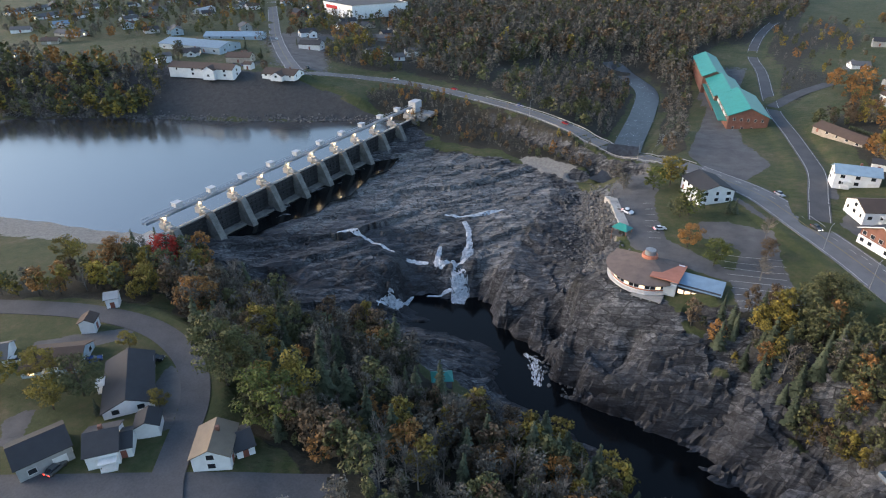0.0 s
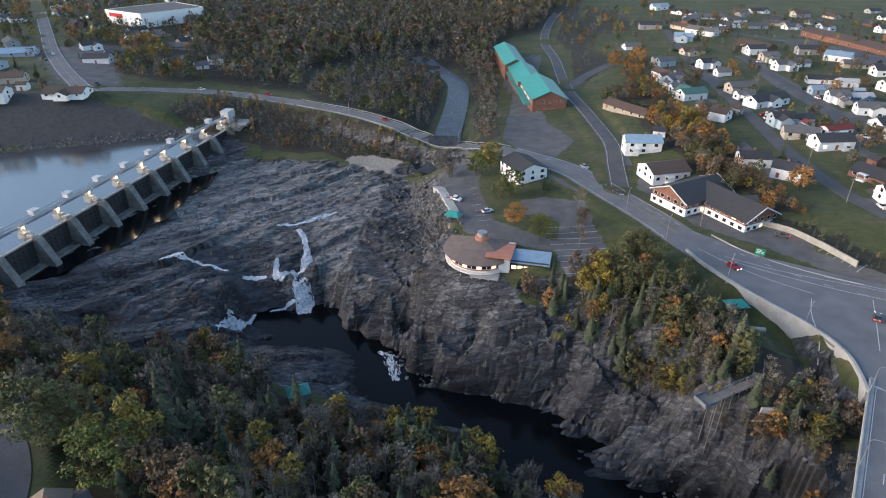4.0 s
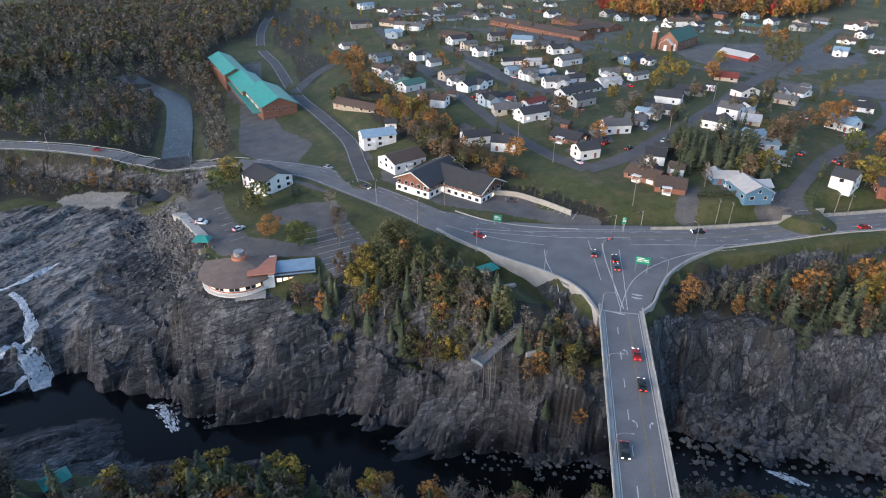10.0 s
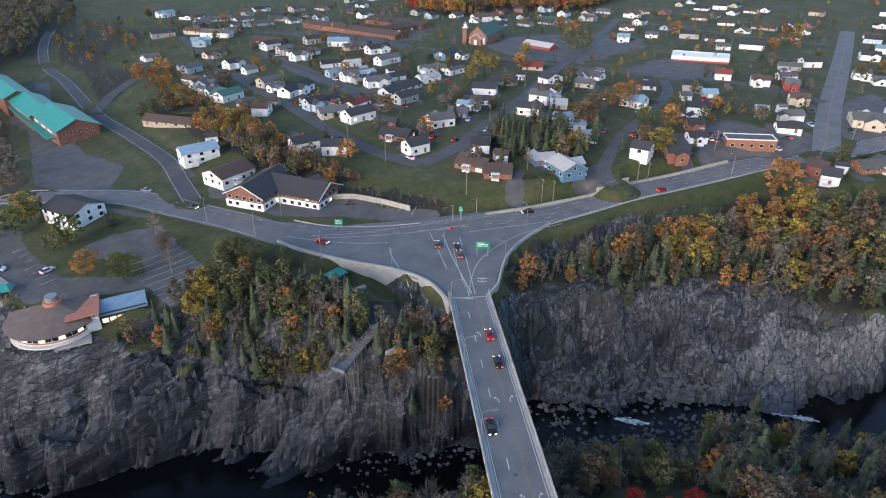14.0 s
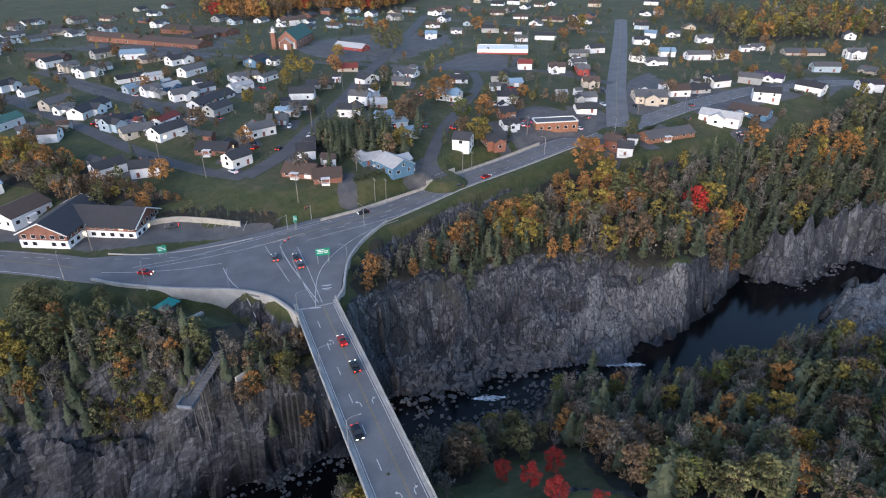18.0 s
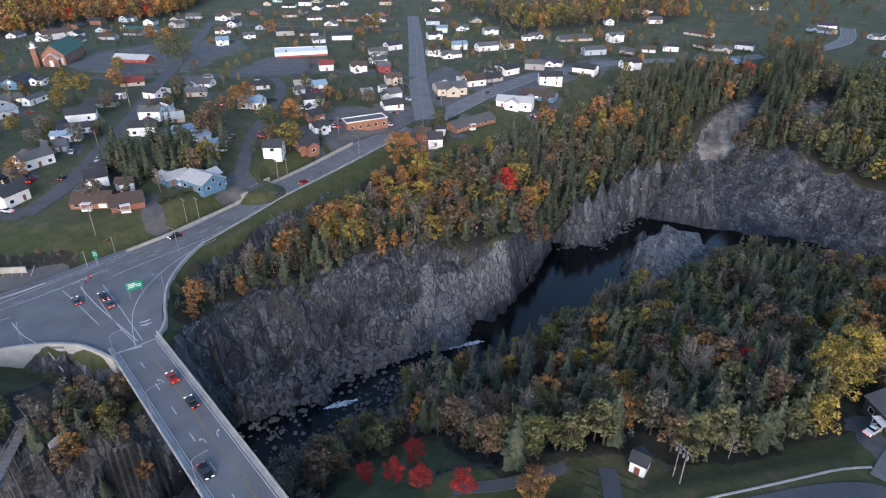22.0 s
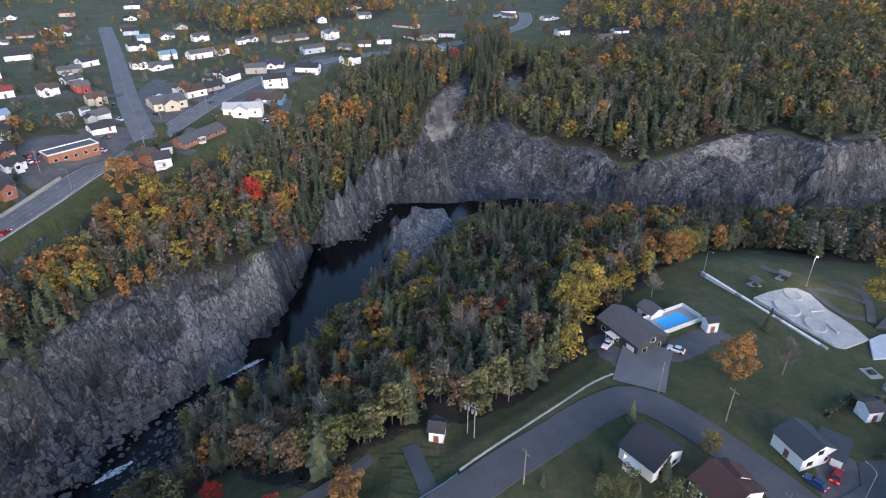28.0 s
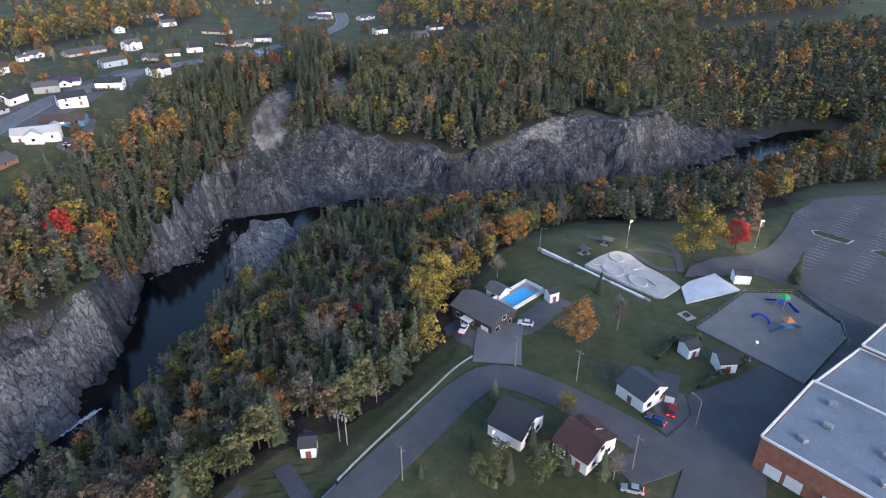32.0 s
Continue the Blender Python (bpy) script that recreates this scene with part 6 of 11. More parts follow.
marking([(29.9, 223.0), (39.7, 211.7), (52.7, 198.7), (65.9, 187.8), (82.0, 179.4), (98.4, 175.1)], 0.18, 3)
marking([(41.8, 196.8), (49.6, 189.3), (60.9, 180.7), (73.2, 174.5)], 0.2, 0)
marking([(70.9, 172.0), (68.5, 162.1), (67.6, 145.5)], 0.22, 0)
marking([(89.9, 160.9), (84.3, 146.5), (79.7, 131.8)], 0.2, 0)
marking([(73.8, 123.3), (83.9, 138.7), (93.2, 148.9), (105.5, 155.6), (120.1, 159.2), (135.4, 158.9)], 0.2, 0)
marking([(87.1, 140.0), (90.2, 138.2)], 0.45, 0)
marking([(86.2, 138.5), (89.3, 136.7)], 0.45, 0)
for gore, gore_width in zip([[(81.3, 149.2), (85.4, 164.2), (88.3, 175.4)], [(81.8, 132.3), (89.2, 149.8), (96.4, 168.1)], [(75.1, 133.8), (83.6, 127.8)], [(89.1, 138.5), (87.2, 139.4)], [(87.8, 136.9), (86.0, 138.0)]], (0.2, 0.2, 0.45, 0.3, 0.3)):
    marking(gore, gore_width, 0, None, 0.05, False)
marking([(91.7, 175.8), (104.3, 172.7), (121.9, 169.1), (141.7, 166.9)], 0.18, 3)


def bridge_marking(w, s0, s1, width=0.16, dash=0.0, material=None, name="lane_marking"):
    bm = bmesh.new()
    if dash:
        for s in np.arange(s0, s1, dash * 3.4):
            bridge_box(bm, s, s + dash, w - width / 2, w + width / 2, 0.05, 0.075)
    else:
        bridge_box(bm, s0, s1, w - width / 2, w + width / 2, 0.05, 0.075)
    tagged(new(name, bm_mesh(name, bm, material or PAINT)), "lane line on the bridge deck", "road marking", kind="structure")


bridge_marking(-4.8, 1, 118)
bridge_marking(4.6, 1, 118)
bridge_marking(-1.9, 1, 118, 0.1, 0, YELLOW_PAINT)
bridge_marking(-1.6, 1, 118, 0.1, 0, YELLOW_PAINT)
bridge_marking(1.5, 8, 118, 0.2, 3.2)
for s in (18, 44, 72):
    for w, turn in ((0.15, -1), (2.95, 1)):
        arrow = bmesh.new()
        bend = [(s + 2.0, w), (s + 0.9, w), (s + 0.4, w + turn * 0.18), (s + 0.15, w + turn * 0.5)]
        rim = [[], []]
        for k, (a, b) in enumerate(bend):
            (p, q), (u, v) = bend[max(0, k - 1)], bend[min(3, k + 1)]
            n = Vector((-(v - q), u - p)).normalized() * 0.1
            rim[0].append((a + n.x, b + n.y))
            rim[1].append((a - n.x, b - n.y))
        head = [(s - 0.3, w + turn * 0.45), (s + 0.6, w + turn * 0.55), (s + 0.08, w + turn * 1.05)]
        for outline in (rim[0] + rim[1][::-1], head):
            f = arrow.faces.new([arrow.verts.new(on_bridge(a, b, 0.075)) for a, b in outline])
            f.normal_update()
            if f.normal.z < 0:
                f.normal_flip()
        tagged(new("turn_arrow", bm_mesh("turn_arrow", arrow, PAINT)), "white turn arrow painted on the bridge deck", "road marking", kind="structure")

# junction: lane lines, islands and edges
JUNCTION_LINES = [
    ([(81, 133), (84, 145), (88, 160), (92, 172)], 0.3),
    ([(52, 190), (66, 184), (84, 178), (104, 174)], 0.2),
    ([(50, 193), (66, 187), (90, 182), (118, 176)], 0.2),
]
for points, width in JUNCTION_LINES:
    marking(points, width)


# ---- white water ----
def white_water(name, path, seed, flakes, label, lift=0.3, level=None):
    """Broken white water down a path of x, y and width: many small torn patches that lie on the rock."""
    rng = np.random.RandomState(seed)
    line = rounded(path, 0.5)
    side = sides_of(line)
    n = len(line)
    v, f = [], []
    chance = line[:, 2] / line[:, 2].sum()
    clump = soft_noise(np.arange(n) * 0.5, np.zeros(n), 2.2, seed)
    for k in range(flakes):
        i = rng.choice(n, p=chance)
        off = np.clip(rng.normal() * 0.24, -0.5, 0.5)
        off += 0.12 * clump[i]
        c = line[i, :2] + side[i] * off * line[i, 2]
        flow = np.array([-side[i][1], side[i][0]])
        long, wide = rng.uniform(0.25, 1.2), rng.uniform(0.07, 0.22)
        w = np.arange(6) / 6 * 2 * math.pi + rng.uniform(0, 1)
        r = rng.uniform(0.5, 1.2, 6)
        p = c + np.outer(np.cos(w) * r * long, flow) + np.outer(np.sin(w) * r * wide, side[i])
        z = (land(p[:, 0], p[:, 1]) if level is None else np.full(6, level))
        zc = float(land(c[0], c[1])) if level is None else level
        z, zc = np.maximum(z, -37.58) + lift * 0.3, max(zc, -37.58) + lift * rng.uniform(0.6, 1.4)
        base = 7 * k
        v.append(np.vstack([np.column_stack([p, z]), [(c[0], c[1], zc)]]))
        f += [(base + q, base + (q + 1) % 6, base + 6) for q in range(6)]
    tagged(new(name, mesh_of(name, np.vstack(v), f, [FOAM], True)), label, "waterfall", kind="structure")


white_water("waterfall", [(-115.8, 214.6, 2.0), (-111.5, 210.3, 2.2), (-107.2, 203.8, 2.2), (-105.2, 198.6, 4.6), (-103.8, 192.6, 2.6)], 20, 1350, "white waterfall dropping through dark rock")
white_water("lower_fall", [(-105.1, 186.6, 2.0), (-103.4, 186.0, 5.5), (-101.7, 185.5, 6), (-100.9, 184.0, 6.5), (-99.0, 179.3, 5)], 21, 1950, "lower white fall spreading into a dark pool")
white_water("ledge_run", [(-104.1, 192.3, 1.8), (-108.3, 191.5, 1.6), (-109.9, 187.2, 1.5), (-113.6, 186.1, 1.6)], 22, 450, "white water running along a ledge")
white_water("short_fall", [(-106.1, 190.9, 1.8), (-105.7, 188.0, 1.8), (-106.3, 188.0, 1.4)], 23, 240, "short white fall between ledges")
white_water("ledge_pool", [(-124.6, 182.6, 1.4), (-120.6, 184.7, 2.8), (-117.3, 185.3, 1.6)], 24, 390, "white water at the end of a ledge")
white_water("side_fall", [(-116.3, 194.3, 1.6), (-113.9, 188.6, 2.2), (-113.3, 186.2, 2.2)], 25, 450, "thin side fall over a rock step")
white_water("rapid", [(-155.2, 175.5, 1.2), (-151.4, 179.1, 1.6), (-145.3, 180.4, 1.2), (-139.9, 180.3, 1.4), (-134.7, 180.4, 1.4), (-130.7, 180.7, 0.9)], 26, 630, "thin white rapid across a dark ledge")
white_water("low_rapid", [(-116.9, 173.3, 1.4), (-116.4, 164.1, 2.4), (-120.7, 161.3, 2.2), (-119.3, 153.2, 1.2)], 27, 630, "white run of water at the pool's edge")
white_water("foam_arm", [(-104.3, 182.5, 1.2), (-107.9, 179.8, 1.0), (-111.7, 177.5, 0.9)], 28, 300, "arm of foam at the foot of a fall")
white_water("upper_rapid", [(-124.5, 214.0, 1.0), (-115.7, 220.0, 1.2), (-111.0, 225.4, 2.0), (-105.4, 231.8, 1.2)], 29, 360, "broken water above the fall")
white_water("gorge_rapid", [(-62, 163, 2.0), (-58, 161, 4.0), (-55, 156, 4.4), (-52, 150, 3.0)], 5, 260, "small white rapid in the dark gorge water", 0.15, -37.58)
white_water("bridge_rapid", [(114, 100, 1.5), (118, 97, 3.0), (122, 93.5, 1.6)], 7, 130, "white rapid below the road bridge", 0.15, -37.58)
white_water("narrows_rapid", [(160, 78, 2.0), (165, 74, 2.4), (169, 69, 1.5)], 8, 130, "white rapid at the narrows of the gorge", 0.15, -37.58)
sheet("dam_pool", [(-193, 148), (-187, 150), (-183, 156), (-181, 168), (-176, 178), (-174, 186), (-177, 196), (-173, 206), (-176, 218), (-179, 230), (-176, 242), (-180, 254), (-184, 268), (-193, 270)], -17.4, WATER, "dark shallow pool below the dam gates", "water")


def shore_boulders(name, line, spread_by, count, size, seed, material, label, low=-40):
    """Loose blocks heaped along a line, as uncounted stuff."""
    rng = np.random.RandomState(seed)
    p = along(line, 0.5)
    cube = np.array([(x, y, z) for x in (-1, 1) for y in (-1, 1) for z in (-1, 1)], float)
    quads = np.array([(0, 1, 3, 2), (4, 6, 7, 5), (0, 4, 5, 1), (2, 3, 7, 6), (0, 2, 6, 4), (1, 5, 7, 3)])
    v, f = [], []
    for k in range(count):
        c = p[rng.randint(len(p))][:2] + rng.normal(size=2) * spread_by
        s = size * rng.uniform(0.35, 1.0) ** 1.5
        b = cube * rng.uniform(0.5, 1.0, (8, 3)) * (s, s * rng.uniform(0.6, 1), s * rng.uniform(0.4, 0.8))
        e = Euler(rng.uniform(-0.5, 0.5, 2).tolist() + [rng.uniform(0, 6.28)]).to_matrix()
        b = b @ np.array(e).T
        z = max(float(land(*c)), low)
        f.append(quads + 8 * k)
        v.append(b + (c[0], c[1], z + s * 0.12))
    tagged(new(name, mesh_of(name, np.vstack(v), np.vstack(f), [material])), label, "boulders", kind="stuff")


ROCK_BLOCK = worn("loose_rock", (0.05, 0.05, 0.053), (0.17, 0.167, 0.163), 0.25, 2.5, 0.9, 0.4)
shore_boulders("bank_boulders", [(-76, 256), (-66, 240), (-58, 222), (-52, 205), (-46, 190), (-34, 184)], 4.0, 900, 1.1, 1, ROCK_BLOCK, "bank of loose grey boulders below a car park")
shore_boulders("bank_boulders", [(-84, 262), (-74, 252), (-64, 235), (-60, 215)], 6.0, 500, 0.9, 2, ROCK_BLOCK, "bank of loose grey boulders below a car park")
shore_boulders("gorge_blocks", [(30, 124), (48, 116), (64, 111), (84, 113), (104, 108), (130, 102), (150, 92), (160, 84)], 4.0, 420, 0.9, 3, ROCK_BLOCK, "fallen grey blocks along the foot of a cliff", -37.6)
shore_boulders("gorge_blocks", [(100, 117), (114, 111), (130, 105), (148, 96)], 3.0, 380, 1.2, 8, ROCK_BLOCK, "apron of fallen grey blocks below a cliff", -37.6)
shore_boulders("gorge_blocks", [(-52, 174), (-56, 164), (-48, 156), (-36, 153)], 3.5, 120, 0.8, 4, ROCK_BLOCK, "fallen blocks in dark river water", -37.6)
shore_boulders("gorge_blocks", [(255, 64), (266, 58), (262, 50), (298, 43), (332, 30), (322, 6), (312, -10)], 2.6, 300, 1.0, 5, ROCK_BLOCK, "pale blocks along the water's edge", -37.6)
shore_boulders("gorge_blocks", [(90, 98), (110, 90), (134, 86), (146, 72)], 3.2, 260, 1.0, 6, ROCK_BLOCK, "blocks along the near water's edge", -37.6)
shore_boulders("shore_stones", [(-420, 178), (-363, 214), (-295, 243), (-248, 270), (-213, 291)], 2.2, 900, 0.9, 7, ROCK_BLOCK, "stony reservoir shore", -9.4)


# the stream that joins above the falls
STREAM = worn("stream_bed", (0.008, 0.010, 0.014), (0.075, 0.085, 0.1), 0.22, 0.9, 0.3, 0.8)
STREAM.node_tree.nodes["Principled BSDF"].inputs["Specular IOR Level"].default_value = 0.2
stream_line = rounded([(-72, 270), (-69, 286), (-76, 330), (-84, 391), (-95, 440), (-120, 478), (-140, 500)], 4.0)
stream_v, stream_f = ribbon(stream_line, 15.0, height(stream_line[:, 0], stream_line[:, 1]) + 0.35)
tagged(new("stream_water", mesh_of("stream_water", stream_v, stream_f, [STREAM], True)), "shallow pale stream running over stones", "water", kind="structure")
white_water("stream_riffles", [(-70, 290, 12), (-76, 330, 14), (-82, 375, 14), (-86, 400, 14), (-95, 440, 14), (-112, 470, 10)], 12, 420, "riffles on a shallow stream", 0.5)
shore_boulders("drift_stones", [(-120, 230), (-150, 215), (-165, 200), (-140, 240), (-110, 250)], 9.0, 320, 0.6, 9, ROCK_BLOCK, "scattered stones on a rock shelf")
# parked and waiting cars: place
CARS = {}
CARS["road"] = [(85.9, 165.1), (91.2, 160.3), (89.3, 155.1), (51.6, 185.8), (172.5, 163.5), (129.2, 172.4), (16.1, 237.6), (74.3, 112.4), (70.1, 101.4), (56.6, 83.2), (189.5, 162.6), ]
CARS["bridge"] = []
CARS["lots"] = [(-48.5, 227.0), (-33.8, 217.4), (71.0, 210.1), (50.8, 248.5), (52.9, 249.1), (55.5, 248.1), (29.8, 264.8), (50.8, 224.6), (54.8, 226.1), (58.7, 327.2), (88.5, 334.8), (89.0, 328.8), (152.3, 240.6), (141.7, 270.1), (113.4, 473.1), (149.9, 428.9), (219.9, 284.2), (212.7, 206.0), (212.1, 203.5), (294.1, 235.2), (214.0, 184.0), (249.9, 191.9), (282.2, 173.4), (269.7, 169.1), (247.5, 186.2), (133.9, 237.8), (126.3, 245.8), ]
CARS["far lots"] = [(216.5, 179.2), (241.1, 260.8), (275.9, 177.2), (340.7, 142.3), (320.3, 134.9), (332.8, 117.5), (333.7, 114.4), (328.5, 108.9), (203.5, 215.2), (253.7, 187.8), ]
CARS["yards"] = [(137.9, -41.6), (135.9, -59.9), (92.8, -80.4), (90.9, -75.0), (74.5, -59.5), ]
CARS["bend yards"] = [(-131.2, 71.4), (-133.5, 70.2), (-144.3, 62.3), (-161.7, 52.0), (-117.6, 36.7), (-336.4, 284.1), (-334.1, 289.3), (-329.2, 292.2), (-321.9, 292.8), (-322.9, 304.2), (-288.7, 311.2), (-238.3, 340.3), (-142.8, 331.2), (-48.5, 226.1), (-107.0, 311.3), (-194.4, 343.8), (-375.7, 372.3), (1.9, 264.4), ]
# single trees: place, height and kind
SINGLE_TREES = {}
SINGLE_TREES["town"] = [
    (82.6, 241.7, 7, "orange"),
    (15.2, 456.6, 9, "orange"),
    (31.8, 454.0, 10, "orange"),
    (120.0, 285.2, 8, "russet"),
    (217.0, 355.2, 9, "yellow"),
    (223.0, 347.2, 8, "yellow"),
    (196.7, 331.1, 7, "yellow"),
    (268.4, 374.5, 7, "yellow"),
    (240.0, 339.7, 8, "orange"),
    (308.4, 360.3, 12, "olive"),
    (311.2, 378.1, 11, "olive"),
    (436.1, 391.1, 9, "orange"),
    (235.2, 241.0, 10, "orange"),
    (248.5, 247.1, 9, "orange"),
    (207.5, 184.3, 9, "yellow"),
    (234.6, 203.4, 9, "orange"),
    (223.6, 210.5, 8, "green"),
    (195.1, 221.2, 10, "russet"),
    (211.0, 234.3, 9, "russet"),
    (284.5, 208.7, 12, "conifer"),
    (408.6, 285.4, 10, "conifer"),
]
SINGLE_TREES["upper town"] = [
    (494.7, 328.8, 10, "russet"),
    (516.3, 334.5, 10, "yellow"),
    (456.6, 310.4, 7, "orange"),
    (207.6, 306.5, 6, "russet"),
    (159.9, 311.2, 6, "yellow"),
    (224.4, 279.7, 5, "yellow"),
    (261.0, 219.9, 9, "conifer"),
    (189.3, 205.8, 11, "conifer"),
    (195.0, 193.7, 7, "conifer"),
    (173.4, 198.5, 8, "yellow"),
    (62.2, 275.5, 4, "orange"),
    (66.3, 326.8, 5, "russet"),
    (49.9, 314.0, 7, "yellow"),
    (55.5, 319.7, 7, "orange"),
    (52.8, 287.3, 6, "orange"),
    (339.2, 451.8, 10, "conifer"),
    (363.8, 456.6, 9, "orange"),
    (357.8, 431.3, 9, "orange"),
    (105.4, 467.1, 6, "conifer"),
    (123.8, 413.4, 5, "olive"),
    (252.6, 475.6, 5, "olive"),
]
SINGLE_TREES["east street"] = [
    (612.6, 210.7, 8, "orange"),
    (640.2, 319.9, 9, "orange"),
    (646.1, 201.7, 10, "yellow"),
    (667.0, 199.6, 11, "yellow"),
    (655.7, 187.1, 10, "yellow"),
    (668.6, 146.2, 13, "green"),
    (497.8, 156.5, 9, "bare"),
    (466.7, 169.4, 7, "orange"),
    (467.4, 20.5, 10, "orange"),
    (466.0, 5.4, 9, "red"),
    (525.8, 141.8, 5, "orange"),
    (642.2, -10.4, 10, "olive"),
    (546.5, 232.9, 7, "olive"),
    (466.7, 181.0, 6, "yellow"),
    (577.0, 108.7, 5, "orange"),
]
SINGLE_TREES["car park"] = [
    (-26.8, 232.9, 8, "green"),
    (-29.3, 230.0, 6, "olive"),
    (-39.7, 259.2, 9, "yellow"),
    (-44.8, 251.8, 7, "green"),
    (-35.1, 259.7, 6, "conifer"),
    (-13.9, 239.3, 5, "conifer"),
    (-11.5, 240.3, 5, "conifer"),
    (-22.2, 208.3, 6.5, "orange"),
    (-11.7, 199.4, 7, "green"),
    (1.1, 222.6, 7, "bare"),
    (2.9, 211.0, 5, "russet"),
    (20.8, 180.4, 10, "olive"),
    (18.3, 182.0, 9, "olive"),
    (23.5, 182.7, 9, "olive"),
    (2.9, 196.5, 7, "bare"),
    (-34.8, 236.8, 4, "conifer"),
    (-57.0, 250.9, 5, "dun"),
    (-67.1, 275.7, 5, "dun"),
    (35.3, 177.9, 6, "olive"),
    (8.8, 169.7, 7, "yellow"),
]
SINGLE_TREES["bend street"] = [
    (-107.2, 74.4, 13, "olive"),
    (-105.9, 79.6, 12, "olive"),
    (-89.4, 71.1, 12, "green"),
    (-89.1, 78.1, 12, "yellow"),
    (-148.6, 52.0, 7, "yellow"),
    (-133.9, 53.3, 9, "olive"),
    (-135.7, 46.7, 7, "yellow"),
    (-141.3, 71.0, 4, "yellow"),
    (-114.4, 60.0, 4, "yellow"),
    (-175.0, 108.7, 10, "red"),
    (-163.7, 110.8, 9, "yellow"),
    (-142.2, 94.6, 10, "orange"),
    (-145.8, 99.6, 8, "orange"),
    (-163.7, 92.4, 8, "yellow"),
    (-200.6, 90.7, 8, "yellow"),
    (-188.3, 100.1, 8, "orange"),
    (-154.7, 43.5, 8, "yellow"),
    (-124.7, 51.0, 4, "conifer"),
    (-117.5, 96.7, 9, "yellow"),
]
SINGLE_TREES["south street"] = [
    (124.4, -70.3, 9, "orange"),
    (126.5, -84.4, 8, "bare"),
    (166.5, -61.8, 7, "bare"),
    (159.2, -131.6, 14, "yellow"),
    (135.4, -153.0, 9, "conifer"),
    (146.2, -88.9, 6, "conifer"),
    (160.7, -149.9, 8, "red"),
    (171.5, -163.5, 9, "russet"),
    (108.0, -40.9, 5, "conifer"),
    (92.8, -30.5, 5, "conifer"),
    (87.0, -34.5, 5, "olive"),
    (83.4, -30.8, 6, "olive"),
    (91.2, -43.9, 5, "conifer"),
    (82.0, -48.0, 6, "conifer"),
    (81.7, -42.7, 7, "olive"),
    (79.3, -55.2, 6, "conifer"),
    (78.1, -57.2, 6, "bare"),
    (82.8, -35.6, 6, "conifer"),
    (99.1, -55.8, 4, "yellow"),
    (88.8, -18.1, 3, "conifer"),
    (237.4, -298.1, 9, "yellow"),
    (268.3, -268.8, 9, "orange"),
    (283.3, -322.5, 10, "yellow"),
]
SINGLE_TREES["riverside park"] = [
    (82.2, 62.2, 4, "red"),
    (82.4, 54.4, 4.6, "red"),
    (93.2, 55.3, 4.6, "red"),
    (80.5, 46.4, 4.6, "red"),
    (82.6, 37.4, 4.8, "red"),
    (87.3, 23.3, 6, "orange"),
]
SINGLE_TREES["gorge rim"] = [
    (243.4, 91.3, 9, "red"),
    (256.0, 75.0, 14, "conifer"),
    (250.7, 81.4, 9, "yellow"),
    (235.9, 143.1, 12, "orange"),
    (231.9, 129.5, 10, "yellow"),
]
SINGLE_TREES["point"] = [
    (124.8, 72.8, 12, "bare"),
    (139.0, 72.8, 15, "conifer"),
    (119.0, 58.0, 14, "conifer"),
    (108.0, 32.3, 11, "bare"),
    (144.3, -1.2, 13, "bare"),
    (125.8, 17.3, 10, "bare"),
    (156.3, -13.9, 7, "red"),
    (239.3, -69.2, 11, "orange"),
    (218.8, -53.6, 10, "orange"),
    (198.2, -43.4, 8, "orange"),
    (189.1, -74.4, 9, "orange"),
    (191.8, -79.2, 9, "yellow"),
    (119.0, 11.9, 7, "orange"),
    (210.1, 2.0, 14, "conifer"),
    (150.2, -33.7, 12, "yellow"),
    (160.4, -39.5, 12, "yellow"),
]

# ---- trees ----
def leaf_cards(rng, centres, size, outward=None):
    """Small leaf clumps round the centres, one triangle each, that lie along the crown's surface."""
    n = len(centres)
    out = rng.normal(size=(n, 3)) * 0.55
    if outward is not None:
        out += outward + (0, 0, 0.35)
    out /= np.linalg.norm(out, axis=1)[:, None]
    a = np.cross(out, rng.normal(size=(n, 3)))
    a /= np.linalg.norm(a, axis=1)[:, None]
    b = np.cross(out, a)
    s = size * rng.uniform(0.6, 1.3, (n, 1))
    v = np.stack([centres - a * s * 1.1 - b * s * 0.35, centres + a * s * 0.9 - b * s * 0.6, centres + a * s * 0.3 + b * s * 0.8], 1)
    return v.reshape(-1, 3), np.arange(3 * n).reshape(n, 3)


def limb(points, radii, sides=5):
    """A tapered bent stem as quads."""
    v, f = [], []
    for k, (p, r) in enumerate(zip(points, radii)):
        for s in range(sides):
            w = 2 * math.pi * s / sides
            v.append((p[0] + r * math.cos(w), p[1] + r * math.sin(w), p[2]))
        if k:
            for s in range(sides):
                q = (s + 1) % sides
                f += [((k - 1) * sides + s, (k - 1) * sides + q, k * sides + q), ((k - 1) * sides + s, k * sides + q, k * sides + s)]
    return np.array(v), np.array(f)


def joined(pieces):
    v, f, n = [], [], 0
    for a, b in pieces:
        v.append(a)
        f.append(b + n)
        n += len(a)
    return np.vstack(v), np.vstack(f)


